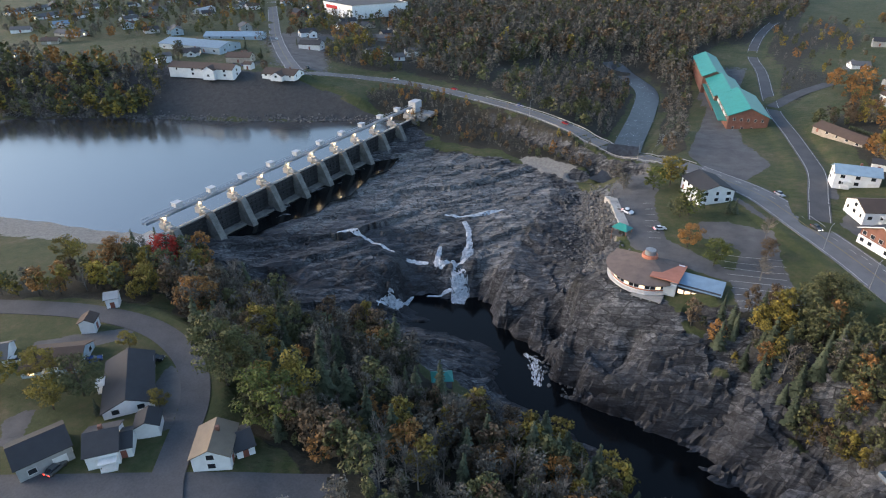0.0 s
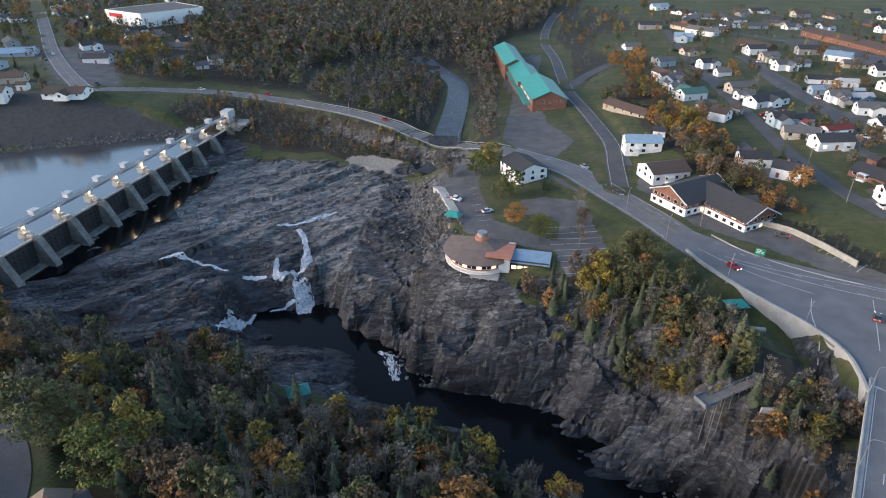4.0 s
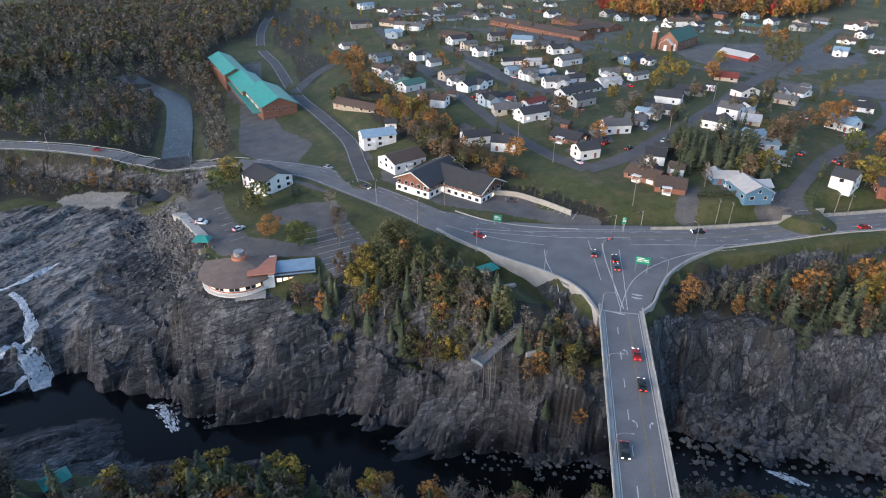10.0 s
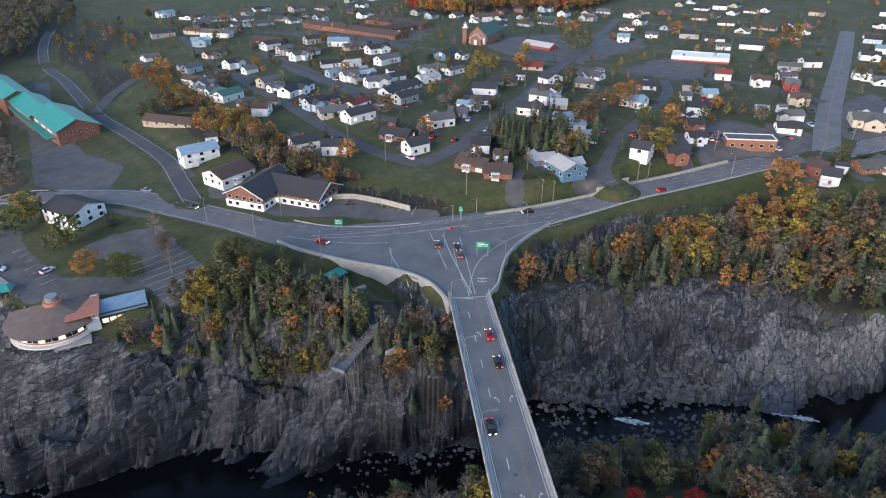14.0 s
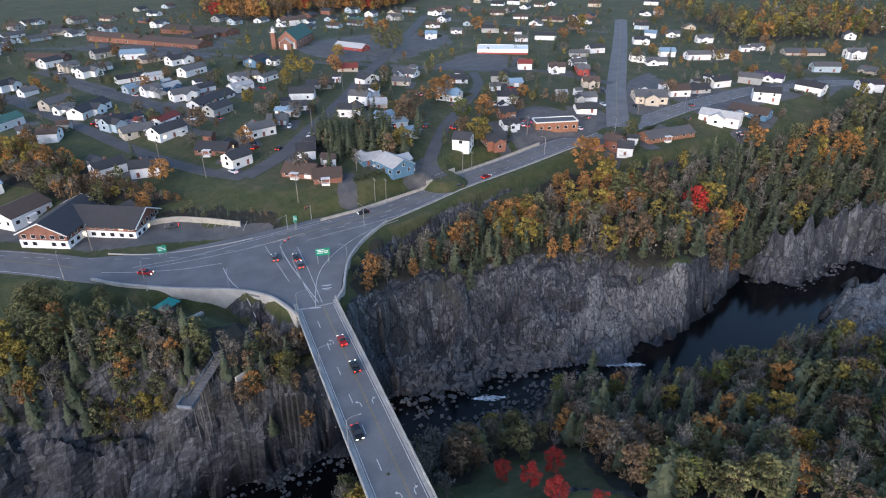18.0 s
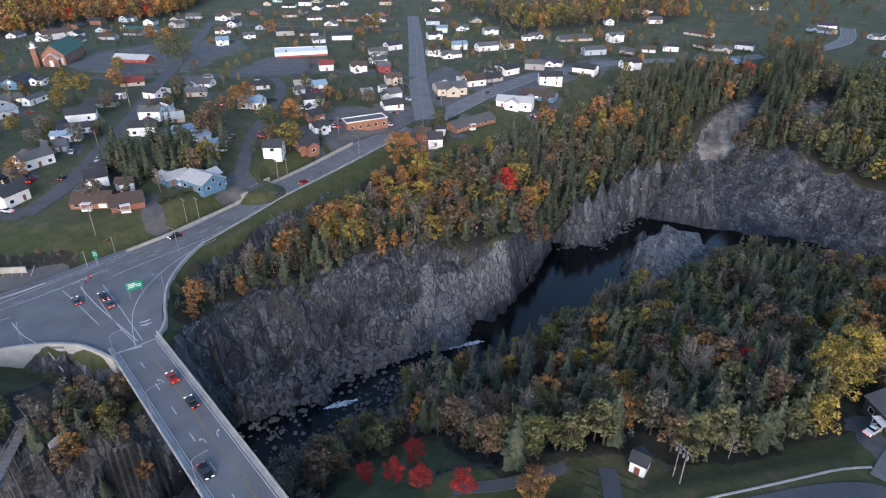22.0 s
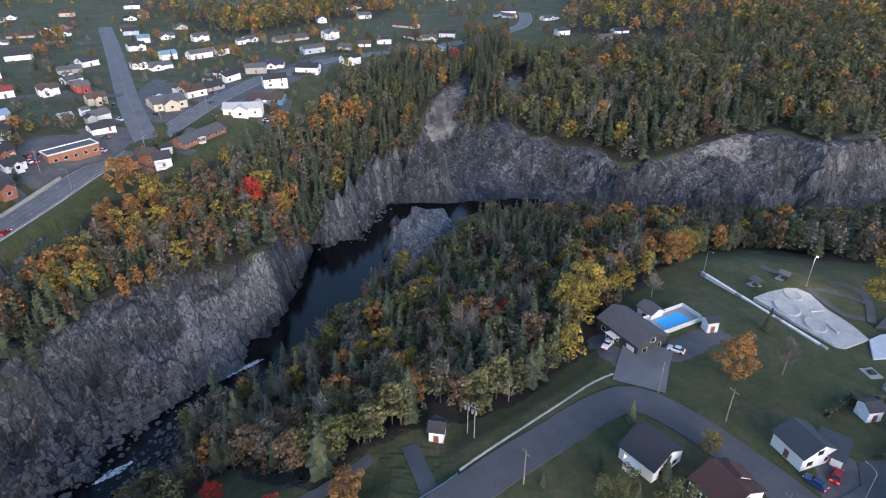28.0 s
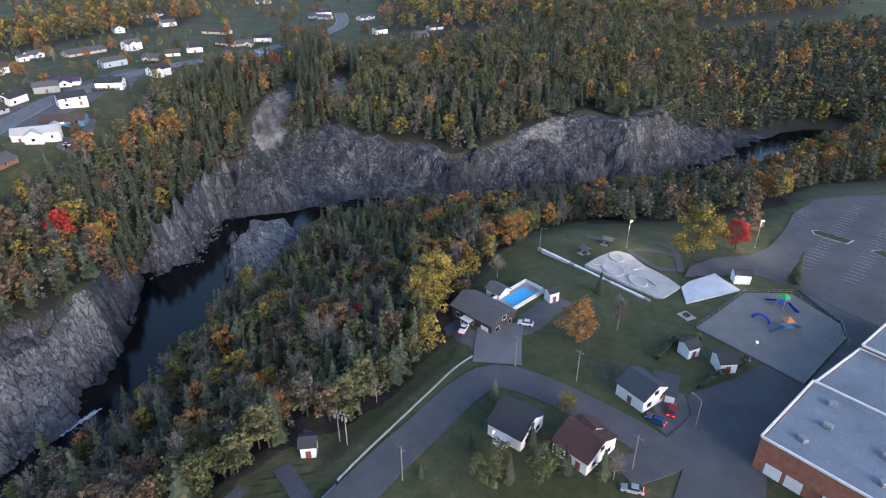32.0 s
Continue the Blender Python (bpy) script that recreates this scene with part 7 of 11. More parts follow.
def broadleaf(seed, cards, size=0.3, wide=0.2, limbs=16, full=1.0):
    """A tree ten metres tall: a trunk with rising limbs, and a crown of many small clumps with gaps between them."""
    rng = np.random.RandomState(seed)
    lean = rng.normal(size=2) * 0.25
    stem = [limb([(0, 0, -0.6), (lean[0] * 0.3, lean[1] * 0.3, 2.5), (lean[0] * 0.7, lean[1] * 0.7, 5.5), (lean[0], lean[1], 8.6)], [0.2, 0.15, 0.09, 0.03])]
    blobs = []
    for k in range(limbs):
        w, z = k * 2.4 + rng.uniform(0, 0.9), 2.6 + 6.6 * (k + rng.uniform(0, 1)) / limbs
        r = 10 * wide * rng.uniform(0.35, 1.0) * math.sin(math.pi * min(0.97, (z - 0.9) / 9.2)) ** 0.6
        c = (r * math.cos(w) + lean[0] * z / 10, r * math.sin(w) + lean[1] * z / 10, z)
        blobs.append((c, rng.uniform(0.5, 1.0) * full))
        if k % 2 == 0:
            stem.append(limb([(lean[0] * z / 16, lean[1] * z / 16, z * 0.6), (c[0] * 0.6, c[1] * 0.6, z * 0.85), c], [0.07, 0.045, 0.015], 3))
    blobs.append(((lean[0], lean[1], 9.2), 0.75 * full))
    weight = np.array([b[1] for b in blobs]) ** 2
    pick = rng.choice(len(blobs), cards, p=weight / weight.sum())
    d = rng.normal(size=(cards, 3))
    d /= np.linalg.norm(d, axis=1)[:, None]
    reach = rng.uniform(0.3, 1.1, (cards, 1)) ** 0.6
    centre = np.array([blobs[i][0] for i in pick]) + d * reach * np.array([blobs[i][1] for i in pick])[:, None] * (1, 1, 0.8)
    return joined(stem), leaf_cards(rng, centre, size, d)


def fir(seed, levels, boughs, pieces, wide=0.2):
    """A fir ten metres tall: whorls of drooping boughs, each a spray of narrow blades, with a bare leader."""
    rng = np.random.RandomState(seed)
    stem = limb([(0, 0, -0.6), (0, 0, 5), (0, 0, 9.9)], [0.18, 0.11, 0.02])
    v = []
    for k in range(levels):
        z = 1.3 + 8.5 * ((k + rng.uniform(0, 0.6)) / levels) ** 0.92
        reach = (10.1 - z) / 8.8 * 10 * wide * rng.uniform(0.78, 1.1) + 0.18
        for q in range(boughs):
            w = 2 * math.pi * (q + rng.uniform(-0.35, 0.35)) / boughs + k * 0.9
            r = reach * rng.uniform(0.62, 1.15)
            zz = z + rng.uniform(-0.25, 0.25)
            for _ in range(pieces):
                spin = w + rng.normal() * 0.3
                o, a = np.array([math.cos(spin), math.sin(spin), 0]), np.array([-math.sin(spin), math.cos(spin), 0])
                rr = r * rng.uniform(0.7, 1.05)
                root = o * rr * rng.uniform(0.02, 0.3) + (0, 0, zz + 0.1)
                tip = o * rr + (0, 0, zz - 0.3 * rr + rng.uniform(-0.12, 0.12))
                wide_at = root * 0.45 + tip * 0.55 + (0, 0, 0.05)
                half = (0.16 + 0.4 * rr) * rng.uniform(0.7, 1.15) / math.sqrt(pieces)
                v += [root, wide_at - a * half, tip, root, tip, wide_at + a * half - (0, 0, 0.12)]
    v = np.array(v)
    return stem, (v, np.arange(len(v)).reshape(-1, 3))


def bare(seed, twigs, thick=0.05):
    """A tree that has lost its leaves: rising limbs and a haze of fine twigs."""
    rng = np.random.RandomState(seed)
    stem = [limb([(0, 0, -0.6), (0.1, 0, 3), (0, 0.1, 6), (0.1, 0, 9.4)], [0.17, 0.13, 0.08, 0.02])]
    tips = []
    for k in range(18):
        z0, w = rng.uniform(2.2, 7.2), k * 2.4 + rng.uniform(0, 0.7)
        reach = rng.uniform(0.9, 2.3) * (1 - (z0 - 2) / 11)
        tip = np.array([reach * math.cos(w), reach * math.sin(w), z0 + rng.uniform(1.2, 2.6)])
        stem.append(limb([(0, 0, z0), tip * (0.5, 0.5, 0) + (0, 0, z0 + 0.8), tip], [0.06, 0.04, 0.015], 3))
        tips.append((np.array([0, 0, z0]), tip))
    pick = rng.randint(0, len(tips), twigs)
    along_limb = rng.uniform(0.35, 1.1, (twigs, 1))
    t = np.array([tips[i][0] for i in pick]) * (1 - along_limb) + np.array([tips[i][1] for i in pick]) * along_limb + rng.normal(size=(twigs, 3)) * 0.22
    way = np.array([tips[i][1] * (0.5, 0.5, 0) for i in pick]) + rng.normal(size=(twigs, 3)) * 0.55 + (0, 0, 0.8)
    way *= rng.uniform(0.35, 0.85, (twigs, 1)) / np.linalg.norm(way, axis=1)[:, None]
    side = np.cross(way, rng.normal(size=(twigs, 3)))
    side /= np.linalg.norm(side, axis=1)[:, None]
    v = np.stack([t - side * thick, t + side * thick, t + way * 1.6], 1).reshape(-1, 3)
    return joined(stem), (v, np.arange(3 * twigs).reshape(twigs, 3))


def unit(v):
    return v / np.maximum(np.linalg.norm(v, axis=1), 1e-6)[:, None]


def crown_normals(v, f, pointed):
    """Leaves that shade as one soft crown: faces turned outward, normals between the leaf's own and the crown's."""
    a, b, c = v[f[:, 0]], v[f[:, 1]], v[f[:, 2]]
    own, mid = unit(np.cross(b - a, c - a)), (a + b + c) / 3
    if pointed:
        out = np.column_stack([mid[:, :2], 0.3 * np.hypot(mid[:, 0], mid[:, 1]) + 0.12])
    else:
        out = (mid - (0, 0, 4.2)) * (1, 1, 0.6)
    out = unit(out)
    back = (own * out).sum(1) < 0
    f, own = np.where(back[:, None], f[:, ::-1], f), np.where(back[:, None], -own, own)
    n = np.zeros_like(v)
    n[f.ravel()] = np.repeat(unit(0.6 * out + 0.4 * own), 3, 0)
    return f, n


def stem_normals(v, f):
    n = np.zeros_like(v)
    face = np.cross(v[f[:, 1]] - v[f[:, 0]], v[f[:, 2]] - v[f[:, 0]])
    for k in range(f.shape[1]):
        np.add.at(n, f[:, k], face)
    return unit(n)


def soften(table):
    """Give each model of a tree its crown's normals."""
    for name, models in table.items():
        for i, ((sv, sq), (lv, lq)) in enumerate(models):
            lq, normal = crown_normals(lv, lq, name == "conifer")
            models[i] = ((sv, sq, stem_normals(sv, sq)), (lv, lq, normal))
    return table


def kinds(cards, size, levels, boughs, pieces, twigs, thick):
    k = {"conifer": [fir(s, levels, boughs, pieces, (0.24, 0.2, 0.27, 0.22)[s % 4]) for s in (1, 2, 3, 4)]}
    for i, name in enumerate(("olive", "yellow", "orange", "russet", "red", "green")):
        k[name] = [broadleaf(10 * i + s, cards, size, (0.25, 0.31, 0.22, 0.28)[s], 18, 1.25) for s in range(4)]
    k["bare"] = [bare(80 + s, twigs, thick) for s in range(3)]
    # nearly bare: twigs with a few leaves left
    k["dun"] = []
    for s in range(3):
        stem, twig = bare(90 + s, twigs * 2 // 3, thick)
        k["dun"].append((stem, joined([twig, broadleaf(60 + s, cards // 3, size * 0.9, 0.2)[1]])))
    return soften(k)


NEAR_KINDS = kinds(640, 0.33, 15, 7, 2, 300, 0.05)
MID_KINDS = kinds(300, 0.46, 13, 7, 1, 180, 0.07)
FAR_KINDS = kinds(76, 0.84, 8, 5, 1, 72, 0.13)


def scatter(outline, gap, seed, avoid=()):
    """Uneven places about a gap apart in an outline."""
    rng = np.random.RandomState(seed)
    o = np.array(outline)
    lo, hi = o.min(0), o.max(0)
    gx, gy = np.meshgrid(np.arange(lo[0], hi[0], gap), np.arange(lo[1], hi[1], gap), indexing="ij")
    p = np.stack([gx.ravel(), gy.ravel()], 1) + rng.uniform(-0.48, 0.48, (gx.size, 2)) * gap
    p = p[inside(p[:, 0], p[:, 1], outline)]
    for w, line in STREET_LINES.values():
        near = (p[:, 0] > line[:, 0].min() - 9) & (p[:, 0] < line[:, 0].max() + 9) & (p[:, 1] > line[:, 1].min() - 9) & (p[:, 1] < line[:, 1].max() + 9)
        if near.any():
            d = np.full(len(p), 1e9)
            for a in line:
                d = np.minimum(d, (p[:, 0] - a[0]) ** 2 + (p[:, 1] - a[1]) ** 2)
            p = p[d > (w / 2 + 2.0) ** 2]
    for rows in HOUSES.values():
        for hx, hy, turn, L, w, *rest in rows:
            p = p[np.hypot(p[:, 0] - hx, p[:, 1] - hy) > 0.42 * (L + w) + 1.5]
    for o in list(LOTS.values()) + list(PAVED.values()):
        p = p[~inside(p[:, 0], p[:, 1], o)]
    for o in avoid:
        p = p[~inside(p[:, 0], p[:, 1], o)]
    return p, rng


def wood(name, outline, gap, tall, mix, seed, near=True, label="", avoid=(), low=-35.0):
    """A wood as uncounted stuff: one mesh for each kind of leaf, one for the stems."""
    p, rng = scatter(outline, gap, seed, avoid)
    if not len(p):
        return
    z = land(p[:, 0], p[:, 1])
    keep = z > low
    p, z = p[keep], z[keep]
    table = MID_KINDS if name in ("road_slope", "promontory", "chute_trees", "shore_left", "bank_screen", "far_bank", "plaza_slope", "terrace_band", "hotel_slope", "town_firs") else NEAR_KINDS if near else FAR_KINDS
    names = list(mix)
    weight = np.array([mix[n] for n in names], float)
    # neighbours tend to be of one kind
    drift = np.stack([soft_noise(p[:, 0], p[:, 1], 22, seed + 50 + i) for i in range(len(names))], 1)
    pick = np.argmax(np.log(weight) + 1.6 * drift - np.log(-np.log(rng.uniform(1e-6, 1 - 1e-6, (len(p), len(names))))), 1)
    for i, kind_name in enumerate(names):
        leaves, stems, nl, ns = [], [], 0, 0
        lf, sf, leaf_normals, wood_normals = [], [], [], []
        for k in np.where(pick == i)[0]:
            (sv, sq, sn), (lv, lq, ln) = table[kind_name][rng.randint(len(table[kind_name]))]
            s = tall * rng.uniform(0.6, 1.2) / 10 * (1.12 if kind_name == "conifer" else 1.0)
            w = rng.uniform(0, 2 * math.pi)
            c, d = math.cos(w) * s, math.sin(w) * s
            fat = rng.uniform(0.85, 1.2)
            turn = np.array([[c * fat, d * fat, 0], [-d * fat, c * fat, 0], [0, 0, s]])
            at = np.array([p[k, 0], p[k, 1], z[k]])
            spin = turn / np.linalg.norm(turn, axis=1)[:, None]
            leaf_normals.append(ln @ spin)
            leaves.append(lv @ turn + at)
            lf.append(lq + nl)
            nl += len(lv)
            if near:
                stems.append(sv @ turn + at)
                wood_normals.append(sn @ spin)
                sf.append(sq + ns)
                ns += len(sv)
        if leaves:
            v, f = np.vstack(leaves), np.vstack(lf)
            index = np.zeros(len(f), int)
            if stems:
                index = np.concatenate([index, np.ones(sum(len(q) for q in sf), int)])
                f = np.vstack([f, np.vstack(sf) + len(v)])
                v = np.vstack([v, np.vstack(stems)])
            me = mesh_of(kind_name + "_trees", v, f, [LEAF[kind_name], PALE_BARK if kind_name == "bare" else BARK], index=index, normals=np.vstack(leaf_normals + wood_normals))
            tagged(new(kind_name + "_wood", me), label or WOOD_LABEL[kind_name], "trees", kind="stuff")


WOOD_LABEL = {
    "conifer": "dark green firs and pines of a mixed wood",
    "olive": "fading olive-green broadleaf trees of a mixed wood",
    "yellow": "yellow autumn trees of a mixed wood",
    "orange": "orange autumn trees of a mixed wood",
    "russet": "brown and russet autumn trees of a mixed wood",
    "red": "red autumn maples in a mixed wood",
    "green": "still green broadleaf trees of a mixed wood",
    "bare": "grey leafless trees of a mixed wood",
    "dun": "dun and grey-brown trees nearly bare of leaves",
}
CLEARINGS = [[(-22, 178), (-17, 171), (-6, 171), (-1, 178), (2, 190), (-10, 192)], PARK_LOT, [(-78, 280), (-87, 327), (-96, 389), (-106, 432), (-131, 460), (-112, 500), (-84, 450), (-72, 393), (-64, 334), (-60, 280)], [(-79, 126), (-62, 126), (-60, 114), (-70, 110), (-80, 114)], PALE_ROCK["scree"], PALE_ROCK["far_scree"], [(32, 170), (56, 156), (52, 135), (37, 125), (35, 128), (49, 138), (52, 153)], [(-48, 172), (-24, 171), (-17, 176), (-4, 178), (-2, 192), (-45, 202)], [(80, 60), (92, 62), (100, 52), (96, 30), (78, 34)], [(47, 151), (55, 153), (62, 170), (70, 150), (66, 136), (54, 135), (53, 146)]]


def woods():
    near = (
        ("near_bank", 4.7, 12.6, dict(conifer=2.8, olive=1.6, yellow=1.4, orange=0.5, russet=1.0, bare=3.4, dun=3.8)),
        ("near_bank_low", 4.8, 12.0, dict(conifer=1.8, olive=2, yellow=1.6, orange=0.5, russet=1.0, bare=2.0, dun=2.6, green=0.3)),
        ("shore_left", 5.0, 9.6, dict(conifer=0.8, olive=2.2, yellow=1.8, orange=1.4, russet=1.0, bare=1.2, dun=1.6)),
        ("right_bank", 3.5, 10.8, dict(conifer=3.8, olive=2.4, yellow=0.9, orange=1.0, russet=1.4, bare=0.4, dun=1.0)),
        ("bridge_corner", 3.9, 8.4, dict(conifer=4.0, olive=2.4, yellow=0.7, orange=0.4, russet=1.6, dun=1.6)),
        ("lookout_wood", 3.4, 8.6, dict(conifer=3.4, olive=2.6, yellow=0.8, orange=0.3, russet=1.0, dun=0.8)),
        ("road_band", 7.6, 9.4, dict(orange=2.6, yellow=1.4, russet=0.8, conifer=1.8, dun=1.0)),
        ("point_band", 6.2, 11.0, dict(orange=1.2, yellow=0.9, russet=0.8, olive=1.6, dun=1.0, conifer=1)),
        ("bridge_wood", 4.4, 11.0, dict(conifer=3.0, olive=1.6, yellow=0.5, orange=0.4, russet=1.2, bare=2.0, dun=2.2)),
        ("road_slope", 4.9, 11.8, dict(conifer=6.0, olive=1.8, yellow=0.9, orange=1.5, russet=1.2, bare=0.8, dun=1.6)),
        ("promontory", 5.0, 13.5, dict(conifer=16.0, olive=1.8, yellow=0.25, orange=0.35, russet=0.9, bare=0.5, dun=1.6)),
        ("chute_trees", 5.0, 14.0, dict(conifer=16.0, olive=1.0, orange=0.3, russet=0.6, dun=0.8)),
        ("point", 4.6, 12.8, dict(conifer=6.0, olive=2.4, yellow=0.6, orange=0.5, russet=0.8, bare=1.8, dun=2.6, green=0.4)),
    )
    far = (
        ("bank_screen", 5.6, 14.0, dict(conifer=5.0, olive=1.6, yellow=0.8, orange=1.3, russet=1.2, dun=1.4)),
        ("far_bank", 5.6, 15, dict(conifer=11, olive=4.0, yellow=0.3, orange=0.2, russet=0.6, bare=0.5, dun=2.4)),
        ("beyond", 7.4, 14.1, dict(conifer=9, olive=1.6, yellow=0.35, orange=0.8, russet=0.9, dun=1.2)),
        ("upland", 6.6, 12.6, dict(dun=7, bare=1.6, olive=1.0, russet=1.4, conifer=1.8, yellow=0.08)),
        ("stream_side", 5.4, 9.6, dict(dun=5, bare=3, olive=1.8, russet=0.8, conifer=0.4)),
        ("river_flat", 4.0, 5.4, dict(dun=5, bare=2.5, olive=0.8, russet=1.8, yellow=0.5, orange=0.3)),
        ("embankment_wood", 5.6, 13, dict(olive=2.4, dun=3, bare=1.4, conifer=1.2, yellow=1.0, orange=0.4)),
        ("plaza_slope", 4.4, 8.6, dict(olive=1.6, russet=2.0, orange=1.8, yellow=0.8, dun=2.6, bare=1)),
        ("autumn_ridge", 8, 15.4, dict(orange=3.0, yellow=1.6, russet=2, conifer=0.6, red=0.25)),
        ("gorge_end", 5.8, 14, dict(conifer=9, olive=2.0, yellow=0.6, orange=0.4, russet=0.4, dun=1.2)),
        ("town_trees", 15, 6.8, dict(conifer=3.2, olive=2.4, dun=2, russet=1.0, orange=0.6, yellow=0.5, bare=0.8)),
        ("west_town_trees", 10, 9.5, dict(conifer=3, olive=2.6, dun=2.4, russet=1.0, orange=0.7, yellow=0.6)),
        ("north_fringe", 7, 10, dict(yellow=1.6, orange=1.4, olive=2.0, dun=3.0, conifer=0.8)),
        ("town_firs", 4.6, 11.6, dict(conifer=7, olive=0.6, russet=0.5)),
        ("terrace_bush", 3.2, 3.2, dict(olive=1.4, dun=2.4, russet=0.6, conifer=3)),
        ("scree_brush", 5.0, 9, dict(conifer=4, olive=2, dun=3, russet=1.4, orange=0.3, bare=1)),
        ("slope_scrub", 2.7, 2.4, dict(olive=1.4, dun=4, russet=1.6, bare=2.2, orange=0.15)),
        ("mall_wood", 6.8, 12.6, dict(dun=6, bare=3, olive=1.6, russet=0.8, conifer=0.6, yellow=0.5)),
        ("spur_trees", 12.0, 9.0, dict(yellow=1, olive=2, orange=0.8, dun=3, bare=2)),
        ("spur_scrub", 6.0, 4.0, dict(dun=3, bare=2, russet=1, olive=1)),
        ("far_forest", 11, 15.0, dict(conifer=5, olive=2, yellow=1.4, orange=0.9, russet=1, dun=1.4)),
        ("terrace_band", 5.0, 7.6, dict(orange=3.2, russet=2.0, yellow=1.2, olive=1.0, dun=1.0)),
        ("outer_fields", 20, 11, dict(conifer=3, olive=3, dun=2, orange=1.4, yellow=1.0, russet=1)),
        ("hotel_slope", 2.8, 4.6, dict(orange=2.6, russet=2.4, olive=0.8, dun=1.6, yellow=0.5)),
        ("far_ridge", 9.4, 14.1, dict(olive=3, yellow=0.9, russet=1.5, orange=1.0, conifer=3.5, dun=1.5)),
        ("west_far", 7.4, 12.6, dict(dun=7, bare=1.6, olive=1.0, russet=1.2, conifer=1.8, yellow=0.08)),
    )
    for seed, (name, gap, tall, mix) in enumerate(near):
        wood(name, WOODS[name], gap, tall, mix, seed + 1, avoid=CLEARINGS)
    for seed, name in enumerate(("near_bank", "right_bank", "lookout_wood", "bridge_wood", "point", "road_slope")):
        wood(name, WOODS[name], 5.2 if name != "right_bank" else 3.4, 4.0, dict(olive=2.4, dun=2.6, russet=1.2, conifer=1.0, yellow=0.5), seed + 71, False, "bushes and saplings under the trees of a wood", CLEARINGS)
    for seed, (name, gap, tall, mix) in enumerate(far):
        wood(name, WOODS[name], gap, tall, mix, seed + 31, False, avoid=CLEARINGS)


woods()


# ---- single trees ----
def tree_model(kind_name, seed, cards):
    """One tree: trunk with limbs, and crown."""
    if kind_name == "conifer":
        (sv, sq), (lv, lq) = fir(seed, 16, 8, 3 if cards > 1000 else 1, 0.2)
    elif kind_name == "bare":
        (sv, sq), (lv, lq) = bare(seed, cards)
    else:
        (sv, sq), (lv, lq) = broadleaf(seed, cards, 9.6 / math.sqrt(cards), 0.36, 26, 1.35)
    bark = PALE_BARK if kind_name == "bare" else BARK
    lq, normal = crown_normals(lv, lq, kind_name == "conifer")
    return mesh_of("trunk", sv, sq, [bark]), mesh_of("crown", lv, lq, [LEAF[kind_name]], normals=normal)


TREE_WORDS = {"conifer": "dark green fir tree", "olive": "fading olive-green tree", "yellow": "bright yellow autumn tree", "orange": "orange autumn tree",
              "russet": "russet-brown autumn tree", "red": "crimson autumn maple", "dun": "dun, nearly bare tree", "bare": "grey leafless tree with fine twigs", "green": "still green broadleaf tree"}
TREE_MODELS = {}


def tree(x, y, tall, kind_name, where, seed=0, wide=1.0):
    near = math.hypot(x, y) < 230
    key = (kind_name, seed % 3, near)
    if key not in TREE_MODELS:
        TREE_MODELS[key] = tree_model(kind_name, 200 + 7 * (seed % 3) + ord(kind_name[0]), (2600 if near else 560) if kind_name != "bare" else 600 if near else 400)
    trunk, crown = TREE_MODELS[key]
    m = pose(x, y, float(land(x, y)) - 0.1, 0, 0, (seed * 77 + x * 13) % 360) @ Matrix.Diagonal((tall / 10 * wide, tall / 10 * wide, tall / 10, 1))
    t = thing(("fir_tree" if kind_name == "conifer" else "maple_tree" if kind_name == "red" else "broadleaf_tree"), m, TREE_WORDS[kind_name] + " " + where, "tree", "single trees")
    part("trunk", trunk, None, t)
    part("crown", crown, None, t)


_k = 0
for where, rows in SINGLE_TREES.items():
    for x, y, tall, kind_name in rows:
        _k += 1
        tree(x, y, tall * (1.5 if kind_name != "conifer" else 1.4), kind_name, "near the " + where, _k, 1.25 if where in ("car park", "town") else 1.15)


# yard trees and hedges by the houses
YARD_KINDS = ["olive", "russet", "conifer", "dun", "conifer", "orange", "bare", "conifer", "olive", "dun", "conifer"]
_rng = random.Random(31)
for group, rows in HOUSES.items():
    for x, y, turn, L, w, storeys, wall, roof in rows:
        if L * w < 45 or group in ("bend street", "south street", "outer streets"):
            continue
        for _ in range(_rng.choice((1, 2, 2, 3, 4))):
            a, b = _rng.choice((-1, 1)) * (L / 2 + _rng.uniform(3, 7)), _rng.uniform(0.3, 1.0) * (w / 2 + 7)
            c, s = math.cos(radians(turn)), math.sin(radians(turn))
            px, py = x + a * c - b * s, y + a * s + b * c
            if all(np.min(np.hypot(line[:, 0] - px, line[:, 1] - py)) > wd / 2 + 2.5 for wd, line in STREET_LINES.values()):
                _k += 1
                tree(px, py, _rng.uniform(4.5, 10.5), _rng.choice(YARD_KINDS), "beside a town house", _k, 1.15)


def hedge(x, y, turn, L):
    rng = np.random.RandomState(int(abs(x * 7 + y * 3)) % 9999)
    n = int(L * 40)
    c = np.column_stack([rng.uniform(-L / 2, L / 2, n), rng.uniform(-0.7, 0.7, n), rng.uniform(0.1, 1.9, n)])
    v, f = leaf_cards(rng, c, 0.36, np.column_stack([c[:, 0] * 0, c[:, 1], c[:, 2] - 0.8]))
    t = tagged(new("hedge", mesh_of("hedge", v, f, [LEAF["conifer"]])), "dark clipped hedge along a yard", "hedge", "hedges")
    t.matrix_basis = pose(x, y, float(land(x, y)), 0, 0, turn)


